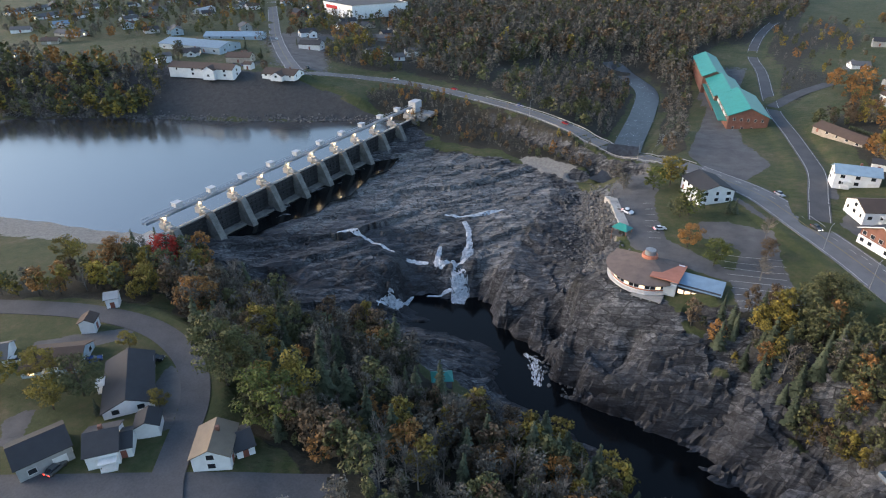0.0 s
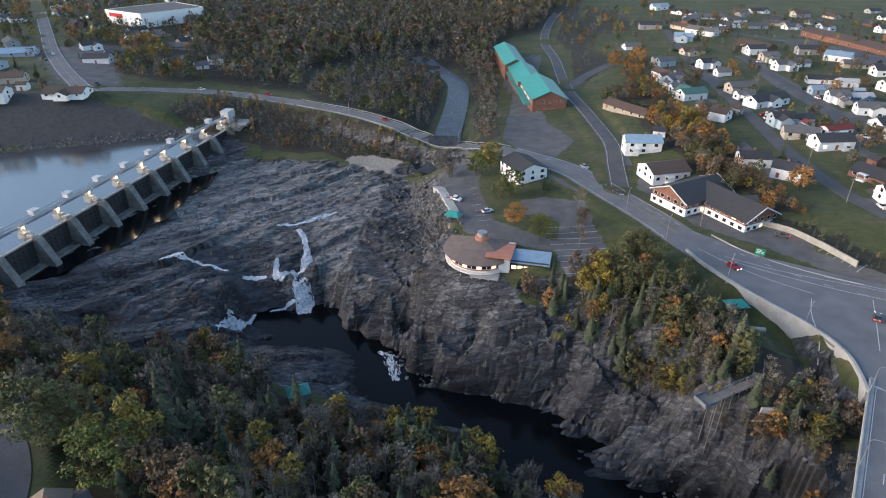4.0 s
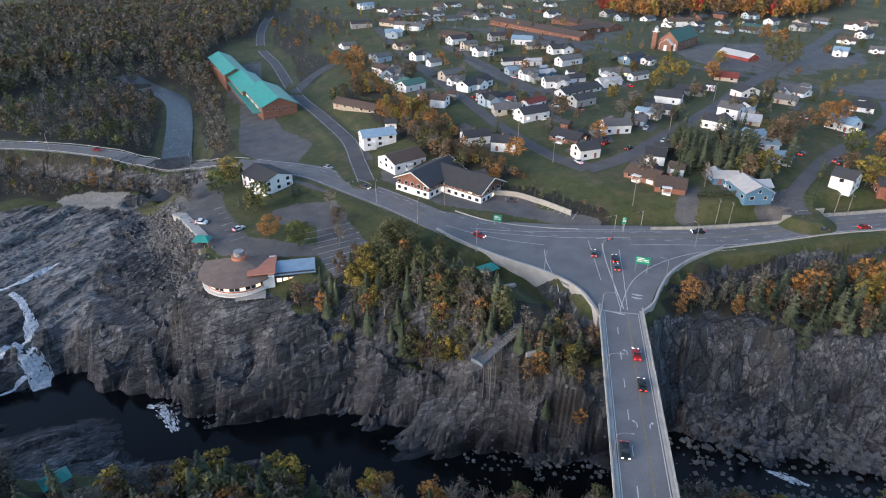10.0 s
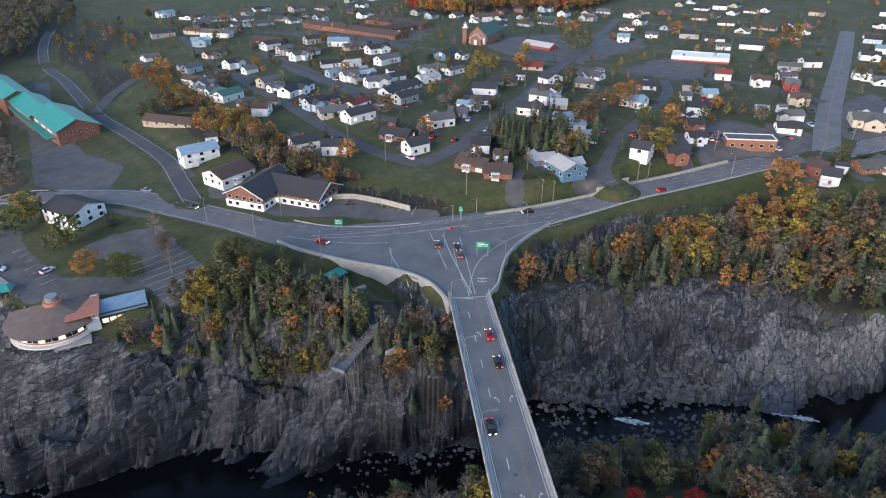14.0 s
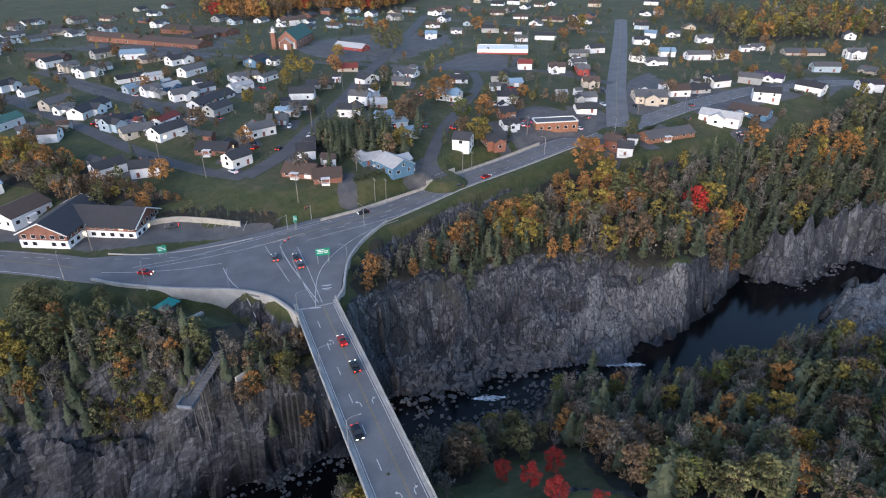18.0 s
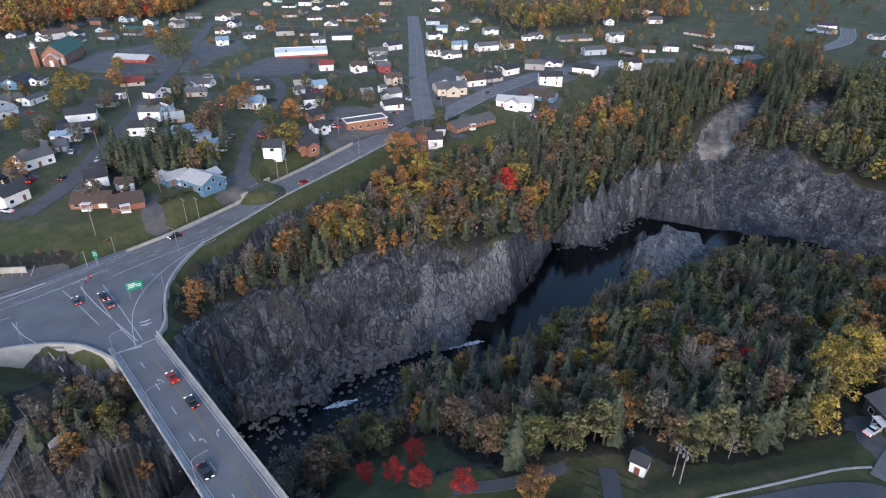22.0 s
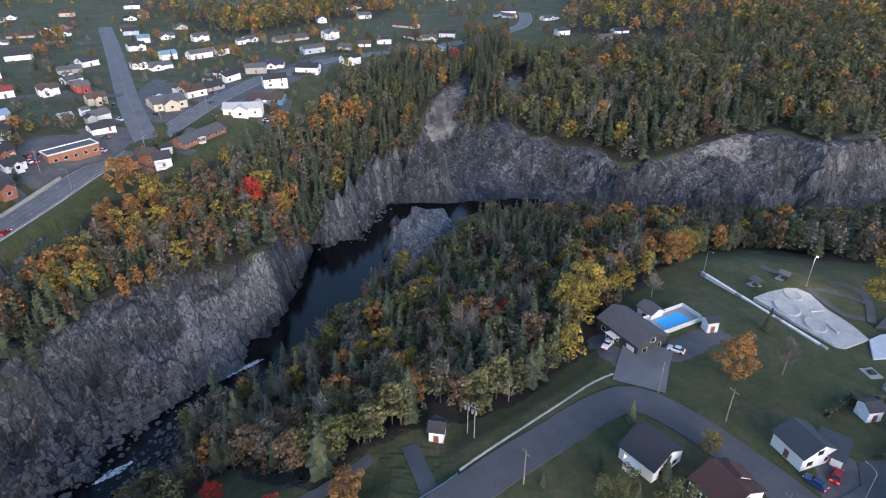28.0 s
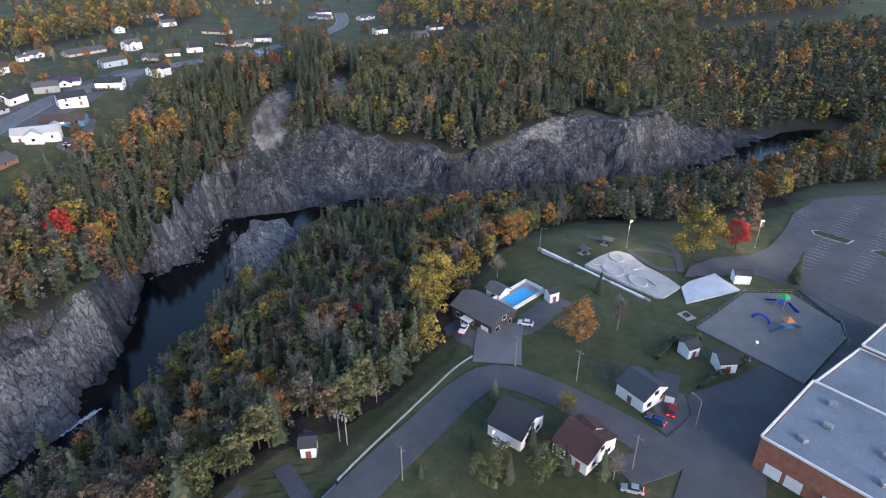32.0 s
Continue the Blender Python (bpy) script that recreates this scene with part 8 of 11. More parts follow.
for group, rows in HOUSES.items():
    for x, y, turn, L, w, storeys, wall, roof in rows:
        if L * w > 60 and math.hypot(x, y) > 150 and group != "south street" and _rng.random() < 0.6:
            c, s = math.cos(radians(turn)), math.sin(radians(turn))
            b = w / 2 + _rng.uniform(4, 8)
            hedge(x - b * s, y + b * c, turn + _rng.choice((0, 0, 90)), _rng.uniform(8, 20))


for hx, hy, turn, L in ((101.4, -100.9, -71, 20), (114.2, -92.3, 124, 12), (116, -100.1, 95, 9)):
    hedge(hx, hy, turn, L)

# ---- houses ----
def siding(name, colour, dark=0.75):
    """Painted boards: fine level lines, a little dirt."""
    m, nodes, links, b = base_material(name, 0.65)
    where = place(nodes)
    lines = nodes.new("ShaderNodeTexWave")
    lines.bands_direction = "Z"
    lines.inputs["Scale"].default_value, lines.inputs["Distortion"].default_value = 1.6, 0.0
    links.new(where, lines.inputs["Vector"])
    stain = noise_at(nodes, links, where, 0.6, 6.0)
    low = tuple(c * dark for c in colour)
    base = ramp(nodes, ((0.25, low), (0.6, colour)))
    links.new(stain, base.inputs[0])
    info = nodes.new("ShaderNodeObjectInfo")
    shade = ramp(nodes, ((0.0, (0.82, 0.82, 0.82)), (1.0, (1, 1, 1))))
    links.new(info.outputs["Random"], shade.inputs[0])
    links.new(mixed(nodes, links, 1.0, base.outputs[0], shade.outputs[0], "MULTIPLY"), b.inputs["Base Color"])
    bumped(nodes, links, b, lines.outputs["Fac"], 0.25, 0.03)
    return m


WALLS = {
    "white": siding("white_siding", (0.84, 0.85, 0.86), 0.85), "pale_blue": siding("pale_blue_siding", (0.42, 0.52, 0.6)), "beige": siding("beige_siding", (0.52, 0.46, 0.38)),
    "grey": siding("grey_siding", (0.36, 0.37, 0.37)), "brick": siding("red_brick", (0.23, 0.1, 0.07), 0.6), "blue": siding("blue_siding", (0.09, 0.2, 0.32)),
    "red": siding("red_siding", (0.36, 0.06, 0.05)), "orange": siding("orange_brick", (0.27, 0.125, 0.075), 0.7), "stone": siding("stone_wall", (0.38, 0.33, 0.28), 0.6),
    "dark": siding("charcoal_siding", (0.045, 0.045, 0.05)),
}
WALL_WORDS = {"white": "white-sided", "pale_blue": "pale blue", "beige": "beige", "grey": "grey", "brick": "red brick", "blue": "blue", "red": "red", "orange": "orange brick", "stone": "tan stone", "dark": "charcoal"}
ROOFS = {n: worn(n + "_shingles", tuple(v * 0.7 for v in c), c, 0.5, 7.0, 0.85, 0.3, by_object=0.3) for n, c in {
    "dark": (0.048, 0.05, 0.058), "grey": (0.13, 0.13, 0.135), "brown": (0.11, 0.075, 0.06), "blue": (0.25, 0.38, 0.5), "red": (0.24, 0.05, 0.04), "pale": (0.5, 0.51, 0.52),
    "green": (0.06, 0.16, 0.14), "purple": (0.07, 0.05, 0.1), "tan": (0.3, 0.24, 0.18), "slate": (0.05, 0.062, 0.08), "oxblood": (0.08, 0.035, 0.03)}.items()}
TEAL_ROOF = worn("teal_metal_roof", (0.01, 0.18, 0.16), (0.02, 0.27, 0.24), 0.4, 5.0, 0.45, 0.1)
SALMON_ROOF = worn("salmon_roof", (0.36, 0.13, 0.08), (0.5, 0.2, 0.13), 0.4, 5.0, 0.7, 0.1)
TRIM = worn("white_trim", (0.55, 0.55, 0.54), (0.78, 0.78, 0.77), 1.0, 8.0, 0.5, 0.05)
GLASS, _n, _l, _b = base_material("window_glass", 0.08)
_b.inputs["Base Color"].default_value = (0.02, 0.024, 0.03, 1)
LIT_GLASS, _n, _l, _b = base_material("lit_window", 0.2)
_b.inputs["Base Color"].default_value = (0.8, 0.6, 0.35, 1)
_b.inputs["Emission Color"].default_value, _b.inputs["Emission Strength"].default_value = (1.0, 0.72, 0.36, 1), 0.8
DOOR_PAINT = worn("door_paint", (0.16, 0.05, 0.04), (0.26, 0.09, 0.06), 1.0, 8.0, 0.5, 0.05)


def window_mesh(w, h, glass):
    """A window facing -y, its middle at the origin: a frame with the pane set back in it."""
    bm = bmesh.new()
    box(bm, -w / 2 - 0.11, w / 2 + 0.11, -0.1, 0.02, -h / 2 - 0.12, h / 2 + 0.12)
    bm.normal_update()
    front = min(bm.faces, key=lambda f: f.calc_center_median().y)
    r = bmesh.ops.inset_region(bm, faces=[front], thickness=0.11)
    bmesh.ops.translate(bm, vec=(0, 0.06, 0), verts=front.verts)
    front.material_index = 1
    me = bm_mesh("window", bm, TRIM)
    me.materials.append(glass)
    return me


WINDOW = {k: window_mesh(w, 1.25, g) for k, (w, g) in {"dark": (1.5, GLASS), "small": (0.95, GLASS), "lit": (1.5, LIT_GLASS)}.items()}
_bm = bmesh.new()
box(_bm, -0.5, 0.5, -0.07, 0.02, 0, 2.05)
box(_bm, -0.62, 0.62, -0.04, 0.02, 0, 2.15)
DOOR = bm_mesh("door", _bm, DOOR_PAINT)
_bm = bmesh.new()
box(_bm, -1.4, 1.4, -0.06, 0.02, 0, 2.2)
for _z in (0.55, 1.1, 1.65):
    box(_bm, -1.4, 1.4, -0.085, 0.02, _z - 0.03, _z + 0.03)
GARAGE_DOOR = bm_mesh("garage_door", _bm, TRIM)
RIDGE = {1: 4.6, 1.5: 6.2, 2: 7.6}


def gable_walls(L, w, eave, ridge, low=-1.3):
    bm = bmesh.new()
    ends = []
    for x in (-L / 2, L / 2):
        ends.append([bm.verts.new((x, y, z)) for y, z in ((-w / 2, low), (w / 2, low), (w / 2, eave), (0, ridge - 0.12), (-w / 2, eave))])
    bm.faces.new(ends[0][::-1])
    bm.faces.new(ends[1])
    for i in range(5):
        j = (i + 1) % 5
        bm.faces.new((ends[0][i], ends[0][j], ends[1][j], ends[1][i]))
    return bm


def gable_roof(L, w, eave, ridge, over=0.45, thick=0.22):
    bm = bmesh.new()
    rise = (ridge - eave) / (w / 2)
    y, z = w / 2 + over, eave - over * rise
    rows = []
    for x in (-L / 2 - over, L / 2 + over):
        rows.append([bm.verts.new((x, yy, zz)) for yy, zz in ((-y, z), (0, ridge), (y, z), (y, z + thick), (0, ridge + thick), (-y, z + thick))])
    a, b = rows
    for i in range(6):
        j = (i + 1) % 6
        bm.faces.new((a[i], b[i], b[j], a[j]))
    for r in (a, b):
        bm.faces.new((r[0], r[1], r[4], r[5]))
        bm.faces.new((r[1], r[2], r[3], r[4]))
    return bm


def facing(x, y, z, turn):
    return pose(x, y, z, 0, 0, turn)


def house(x, y, turn, L, w, storeys, wall, roof, group, seed, name="house", label="", category="house", roof_material=None):
    rng = random.Random(seed)
    ridge = RIDGE[storeys]
    eave = ridge - min(0.26 * w, 2.5)
    c, s = math.cos(radians(turn)), math.sin(radians(turn))
    corners = [(x + a * c - b * s, y + a * s + b * c) for a in (-L / 2, L / 2) for b in (-w / 2, w / 2)]
    z = max(float(height(x, y)), float(np.mean([land(*p) for p in corners])))
    near = math.hypot(x, y) < 330
    tiny = L * w < 45
    text = label or ("%s %s %s with a %s roof" % (WALL_WORDS[wall], "shed" if tiny else "low house" if storeys == 1 else "house", "beside lawns" if not tiny else "in a yard", {"dark": "dark shingle", "pale": "pale metal", "blue": "blue metal", "slate": "slate shingle"}.get(roof, roof + " shingle")))
    t = thing("shed" if tiny and name == "house" else name, pose(x, y, z, 0, 0, turn), text, "shed" if tiny and name == "house" else category, group)
    part("wall", gable_walls(L, w, eave, ridge), WALLS[wall], t)
    part("roof", gable_roof(L, w, eave, ridge), roof_material or ROOFS[roof], t)
    if not tiny and math.hypot(x, y) > 190 and name == "house" and rng.random() < 0.62:
        wl, out, side = min(L * rng.uniform(0.4, 0.6), 8), w / 2 + rng.uniform(1.8, 4.2), rng.choice((-1, 1))
        at, low_ridge = rng.uniform(-0.25, 0.25) * L, min(ridge - 0.5, eave + wl * 0.24)
        m = pose(at, side * out / 2, 0, 0, 0, 90)
        part("wing_wall", gable_walls(out, wl, eave - 0.3, low_ridge), WALLS[wall], t).matrix_basis = m
        part("wing_roof", gable_roof(out, wl, eave - 0.3, low_ridge, 0.35), roof_material or ROOFS[roof], t).matrix_basis = m
        ob = part("window", WINDOW["dark"], None, t)
        ob.matrix_basis = pose(at, side * out, 1.5, 0, 0, 0 if side < 0 else 180)
    if tiny:
        d = part("door", DOOR, None, t)
        d.matrix_basis = facing(0, -w / 2, 0, 0)
        return t
    levels = [1.5] if storeys == 1 else [1.5, 4.1] if eave > 4.6 else [1.5]
    toward = {"south": (0, -w / 2, 0, L), "north": (0, w / 2, 180, L), "west": (-L / 2, 0, -90, w), "east": (L / 2, 0, 90, w)}
    for side, (px, py, spin, width) in toward.items():
        n = max(1, int(width / (4.2 if near else 5.5 if math.hypot(x, y) < 430 else 9)))
        door_at = rng.randrange(n) if side in ("south", "north") else -1
        for level in levels + ([4.0] if storeys == 1.5 and side in ("west", "east") else []):
            for k in range(n if level < 3 or len(levels) > 1 else 1):
                off = (k + 0.5) / n * width - width / 2 if not (level == 4.0 and len(levels) == 1) else 0
                q = pose(px, py, 0, 0, 0, spin) @ pose(off, 0, level)
                if level < 3 and k == door_at:
                    ob = part("door", DOOR if rng.random() < 0.75 else GARAGE_DOOR, None, t)
                    q = pose(px, py, 0, 0, 0, spin) @ pose(off, 0, 0.1)
                else:
                    r = rng.random()
                    ob = part("window", WINDOW["lit" if r < 0.05 else "small" if r < 0.3 else "dark"], None, t)
                ob.matrix_basis = q
    if rng.random() < 0.4:
        at, bm = rng.uniform(-0.3, 0.3) * L, bmesh.new()
        box(bm, at - 0.4, at + 0.4, 0.4, 1.2, eave, ridge + 0.9, 0.04)
        part("chimney", bm, WALLS["brick"], t)
    if near and rng.random() < 0.6:
        bm = bmesh.new()
        a = rng.uniform(-0.25, 0.25) * L
        box(bm, a - 1.6, a + 1.6, -w / 2 - 1.9, -w / 2, -0.6, 0.35, 0.03)
        for k in (-1.5, 1.5):
            box(bm, a + k - 0.07, a + k + 0.07, -w / 2 - 1.85, -w / 2 - 1.7, 0.3, 2.4)
        box(bm, a - 1.8, a + 1.8, -w / 2 - 2.1, -w / 2, 2.4, 2.55)
        part("porch", bm, TRIM, t, "white porch")
    return t


_seed = 0
for group, rows in HOUSES.items():
    for x, y, turn, L, w, storeys, wall, roof in rows:
        _seed += 1
        house(x, y, turn, max(L, 3.4), w, storeys, wall, roof, "houses of the " + group, _seed)


# more houses along the outer streets
FAR_TOWN = [(60, 560), (180, 470), (330, 420), (430, 300), (520, 160), (700, 60), (820, 140), (760, 420), (560, 620), (300, 760), (90, 700)]
WEST_TOWN = [(-695.8, 311.3), (-513.2, 293.3), (-394.5, 394.5), (-277.3, 388.2), (-302.5, 513.4), (-476.7, 678.4), (-733.4, 568.3)]
_frng = random.Random(12)
_far_rows = []
for outline, pitch, lean in ((FAR_TOWN, 27, 25), (WEST_TOWN, 31, -30)):
    lo, hi = np.min(outline, 0), np.max(outline, 0)
    for gx in np.arange(lo[0], hi[0], pitch):
        for gy in np.arange(lo[1], hi[1], pitch * 1.5):
            px, py = gx + _frng.uniform(-5, 5), gy + _frng.uniform(-6, 6)
            if _frng.random() < 0.3 or 0 < px and math.hypot(px, py) < 600 or not inside(np.array([px]), np.array([py]), outline)[0]:
                continue
            if any(math.hypot(px - r[0], py - r[1]) < 19 for g in HOUSES.values() for r in g) or any(inside(np.array([px]), np.array([py]), o)[0] for o in list(LOTS.values()) + list(WOODS[k] for k in ("autumn_ridge", "far_ridge"))):
                continue
            if any(np.min(np.hypot(line[:, 0] - px, line[:, 1] - py)) < wd / 2 + 8 for wd, line in STREET_LINES.values()) or math.hypot(px - 210, py - 540) < 85 or math.hypot(px - 276, py - 441) < 40 or math.hypot(px - 372, py - 310) < 36 or math.hypot(px + 445, py - 585) < 60:
                continue
            _far_rows.append((px, py, lean + _frng.choice((0, 0, 90)) + _frng.uniform(-6, 6), _frng.uniform(11, 17), _frng.uniform(8, 10), _frng.choice((1, 1, 1.5)), _frng.choice(("white", "white", "white", "beige", "grey", "pale_blue", "brick")), _frng.choice(("dark", "grey", "slate", "brown", "dark"))))
HOUSES["outer streets"] = _far_rows
for x, y, turn, L, w, storeys, wall, roof in _far_rows:
    _seed += 1
    house(x, y, turn, L, w, storeys, wall, roof, "houses of the outer streets", _seed)

# sheds in the back yards
_srng = random.Random(77)
for group, rows in list(HOUSES.items()):
    for x, y, turn, L, w, storeys, wall, roof in rows:
        if L * w < 45 or not 150 < math.hypot(x, y) < 480 or _srng.random() > 0.75:
            continue
        a, b = _srng.uniform(-0.6, 0.6) * L, w / 2 + _srng.uniform(5.5, 9)
        c, s = math.cos(radians(turn)), math.sin(radians(turn))
        px, py = x + a * c - b * s, y + a * s + b * c
        clear = all(math.hypot(px - r[0], py - r[1]) > (r[3] + r[4]) / 3.2 + 2.5 for g in HOUSES.values() for r in g)
        if clear and all(np.min(np.hypot(line[:, 0] - px, line[:, 1] - py)) > wd / 2 + 3 for wd, line in STREET_LINES.values()):
            _seed += 1
            house(px, py, turn + _srng.choice((0, 90)), _srng.uniform(4, 6.5), _srng.uniform(3.4, 5), 1, _srng.choice((wall, "white", "grey")), roof, "yard sheds", _seed)

# ---- larger buildings ----
def block(t, name, outline, z0, z1, material, label=""):
    bm = bmesh.new()
    prism(bm, outline, z0, z1)
    return part(name, bm, material, t, label)


def wall_windows(t, a, b, z, n, kind_name="dark", gap=0.0):
    """A row of windows on the wall from a to b, seen from its right hand side."""
    a, b = Vector(a), Vector(b)
    d = b - a
    spin = math.degrees(math.atan2(d.y, d.x))
    for k in range(n):
        p = a + d * ((k + 0.5) / n)
        ob = part("window", WINDOW[kind_name], None, t)
        ob.matrix_basis = pose(p.x, p.y, z, 0, 0, spin)


def turned(x, y, turn, ax, ay):
    c, s = math.cos(radians(turn)), math.sin(radians(turn))
    return (x + ax * c - ay * s, y + ax * s + ay * c)


def shopping_mall():
    turn = 105.6
    t = thing("shopping_centre", pose(-31.3, 356.3, -4.0, 0, 0, turn), "long brick shopping centre with stepped teal metal roofs", "building")
    for x0, x1, w, e, r, off in ((0, 46, 20, 8.6, 13.0, 0.0), (45, 92, 17, 7.6, 11.6, 2.0), (91, 158, 15, 9.0, 12.4, 4.5)):
        body, cap = gable_walls(x1 - x0, w, e, r, -2), gable_roof(x1 - x0, w, e, r, 0.9, 0.3)
        for bm in (body, cap):
            bmesh.ops.translate(bm, vec=((x0 + x1) / 2, off - w / 2, 0), verts=bm.verts)
        part("wall", body, WALLS["brick"], t)
        part("roof", cap, TEAL_ROOF, t, "teal metal roof")
    canopy = bmesh.new()
    box(canopy, 4, 88, 0, 4.4, 4.2, 4.7, 0.05)
    part("canopy", canopy, TEAL_ROOF, t, "teal canopy over the shop fronts")
    for k in range(16):
        ob = part("window", WINDOW["dark"], None, t)
        ob.matrix_basis = pose(5 + 5.3 * k, 0.02 if k < 8 else 2.02, 6.2, 0, 0, 180)
    for z, n in ((2.0, 4), (6.6, 5)):
        for k in range(n):
            ob = part("window", WINDOW["small"], None, t)
            ob.matrix_basis = pose(-0.02, -3 - 14.0 * k / (n - 1), z, 0, 0, -90)
    for x in (12, 24, 38):
        sign = bmesh.new()
        box(sign, x, x + 7, 0.0, 0.25, 5.0, 6.1, 0.03)
        part("sign_board", sign, TRIM, t, "white shop sign")


def flat_building(name, outline, z0, z1, wall, label, category="building", roof=None, rim=0.5):
    t = thing(name, pose(0, 0, 0), label, category)
    block(t, "wall", outline, z0, z1, wall)
    c = Vector((sum(p[0] for p in outline) / len(outline), sum(p[1] for p in outline) / len(outline)))
    inner = [tuple(Vector(p) + (c - Vector(p)).normalized() * 0.5) for p in outline]
    block(t, "roof", inner, z1 + 0.004, z1 + 0.12, roof or FLAT_ROOF, "pale flat roof")
    for i, p in enumerate(outline):
        q = outline[(i + 1) % len(outline)]
        d = Vector(q) - Vector(p)
        bm = bmesh.new()
        box(bm, 0, d.length, -0.15, 0.3, z1, z1 + rim, 0.03, math.degrees(math.atan2(d.y, d.x)), (p[0], p[1], 0))
        part("parapet", bm, TRIM, t)
    return t


FLAT_ROOF = worn("flat_roof_membrane", (0.10, 0.118, 0.145), (0.22, 0.25, 0.29), 0.12, 2.0, 0.7, 0.1)
FAN_ROOF = worn("fan_roof_shingles", (0.11, 0.08, 0.07), (0.2, 0.15, 0.125), 0.4, 6.0, 0.85, 0.2)
ROCK_WALL = worn("stone_plinth", (0.035, 0.035, 0.037), (0.10, 0.098, 0.095), 0.5, 4.0, 0.9, 0.4)
BRICK = worn("red_brickwork", (0.16, 0.06, 0.045), (0.34, 0.14, 0.09), 0.8, 9.0, 0.85, 0.3)


def school():
    a, b = Vector((73.8, -87.8)), Vector((85.6, -111.6))
    u = (b - a).normalized()
    v = Vector((-u.y, u.x)) * -1
    if v.dot(Vector((-1, -1))) < 0:
        v = -v
    L = (b - a).length
    corner = [a, b, b + v * 46, a + v * 46]
    outline = [(p.x, p.y) for p in corner]
    t = flat_building("school", outline, -6, 4.6, BRICK, "red brick school with a pale flat membrane roof and garage doors", "school")
    m = pose(a.x, a.y, -4.0, 0, 0, math.degrees(math.atan2(v.y, v.x)))
    flip = 1 if (Matrix.Rotation(math.atan2(v.y, v.x), 2) @ Vector((0, 1))).dot(u) > 0 else -1
    for k, x in enumerate((4.0, 8.2, 15.5)):
        ob = part("garage_door", GARAGE_DOOR, None, t, "white roller door")
        ob.matrix_basis = m @ pose(x, -0.02 * flip, 0, 0, 0, 0 if flip > 0 else 180) @ Matrix.Diagonal((1.2, 1, 1.35, 1))
    bm = bmesh.new()
    box(bm, 13.6, 17.6, -3.4 * flip if flip > 0 else 0, 0 if flip > 0 else 3.4, 2.9, 3.2, 0.03)
    bmesh.ops.transform(bm, matrix=m, verts=bm.verts)
    part("canopy", bm, TRIM, t, "white canopy over a door")
    for k in range(6):
        p = a + u * (L * (0.2 + 0.3 * (k % 3))) + v * (6 + 13 * (k // 3) + 2 * (k % 2))
        bm = bmesh.new()
        box(bm, -0.9, 0.9, -0.7, 0.7, 4.7, 5.7, 0.08, 25 * k, (p.x, p.y, 0))
        part("roof_vent", bm, STEEL, t, "grey roof vent")
    band = bmesh.new()
    d = b - a
    box(band, 0, d.length, -0.08, 0.02, 2.4, 3.0, 0, math.degrees(math.atan2(d.y, d.x)), (a.x, a.y, 0))
    part("band", band, TRIM, t)
    far = [(93.8, -134.0), (104.9, -159.9), (70, -176), (58, -150)]
    t2 = flat_building("school_wing", far, -6, 4.6, BRICK, "red brick school wing with tall windows and a flat roof", "school")
    wall_windows(t2, (104.9, -159.9, 0), (93.8, -134.0, 0), 0.4, 4, "dark")
    wall_windows(t2, (104.9, -159.9, 0), (93.8, -134.0, 0), -2.4, 4, "dark")
    link = [(85.6, -111.6), (94, -134), (70, -145), (62, -122)]
    flat_building("school_hall", link, -6, 3.4, BRICK, "low brick school hall between two wings", "school")


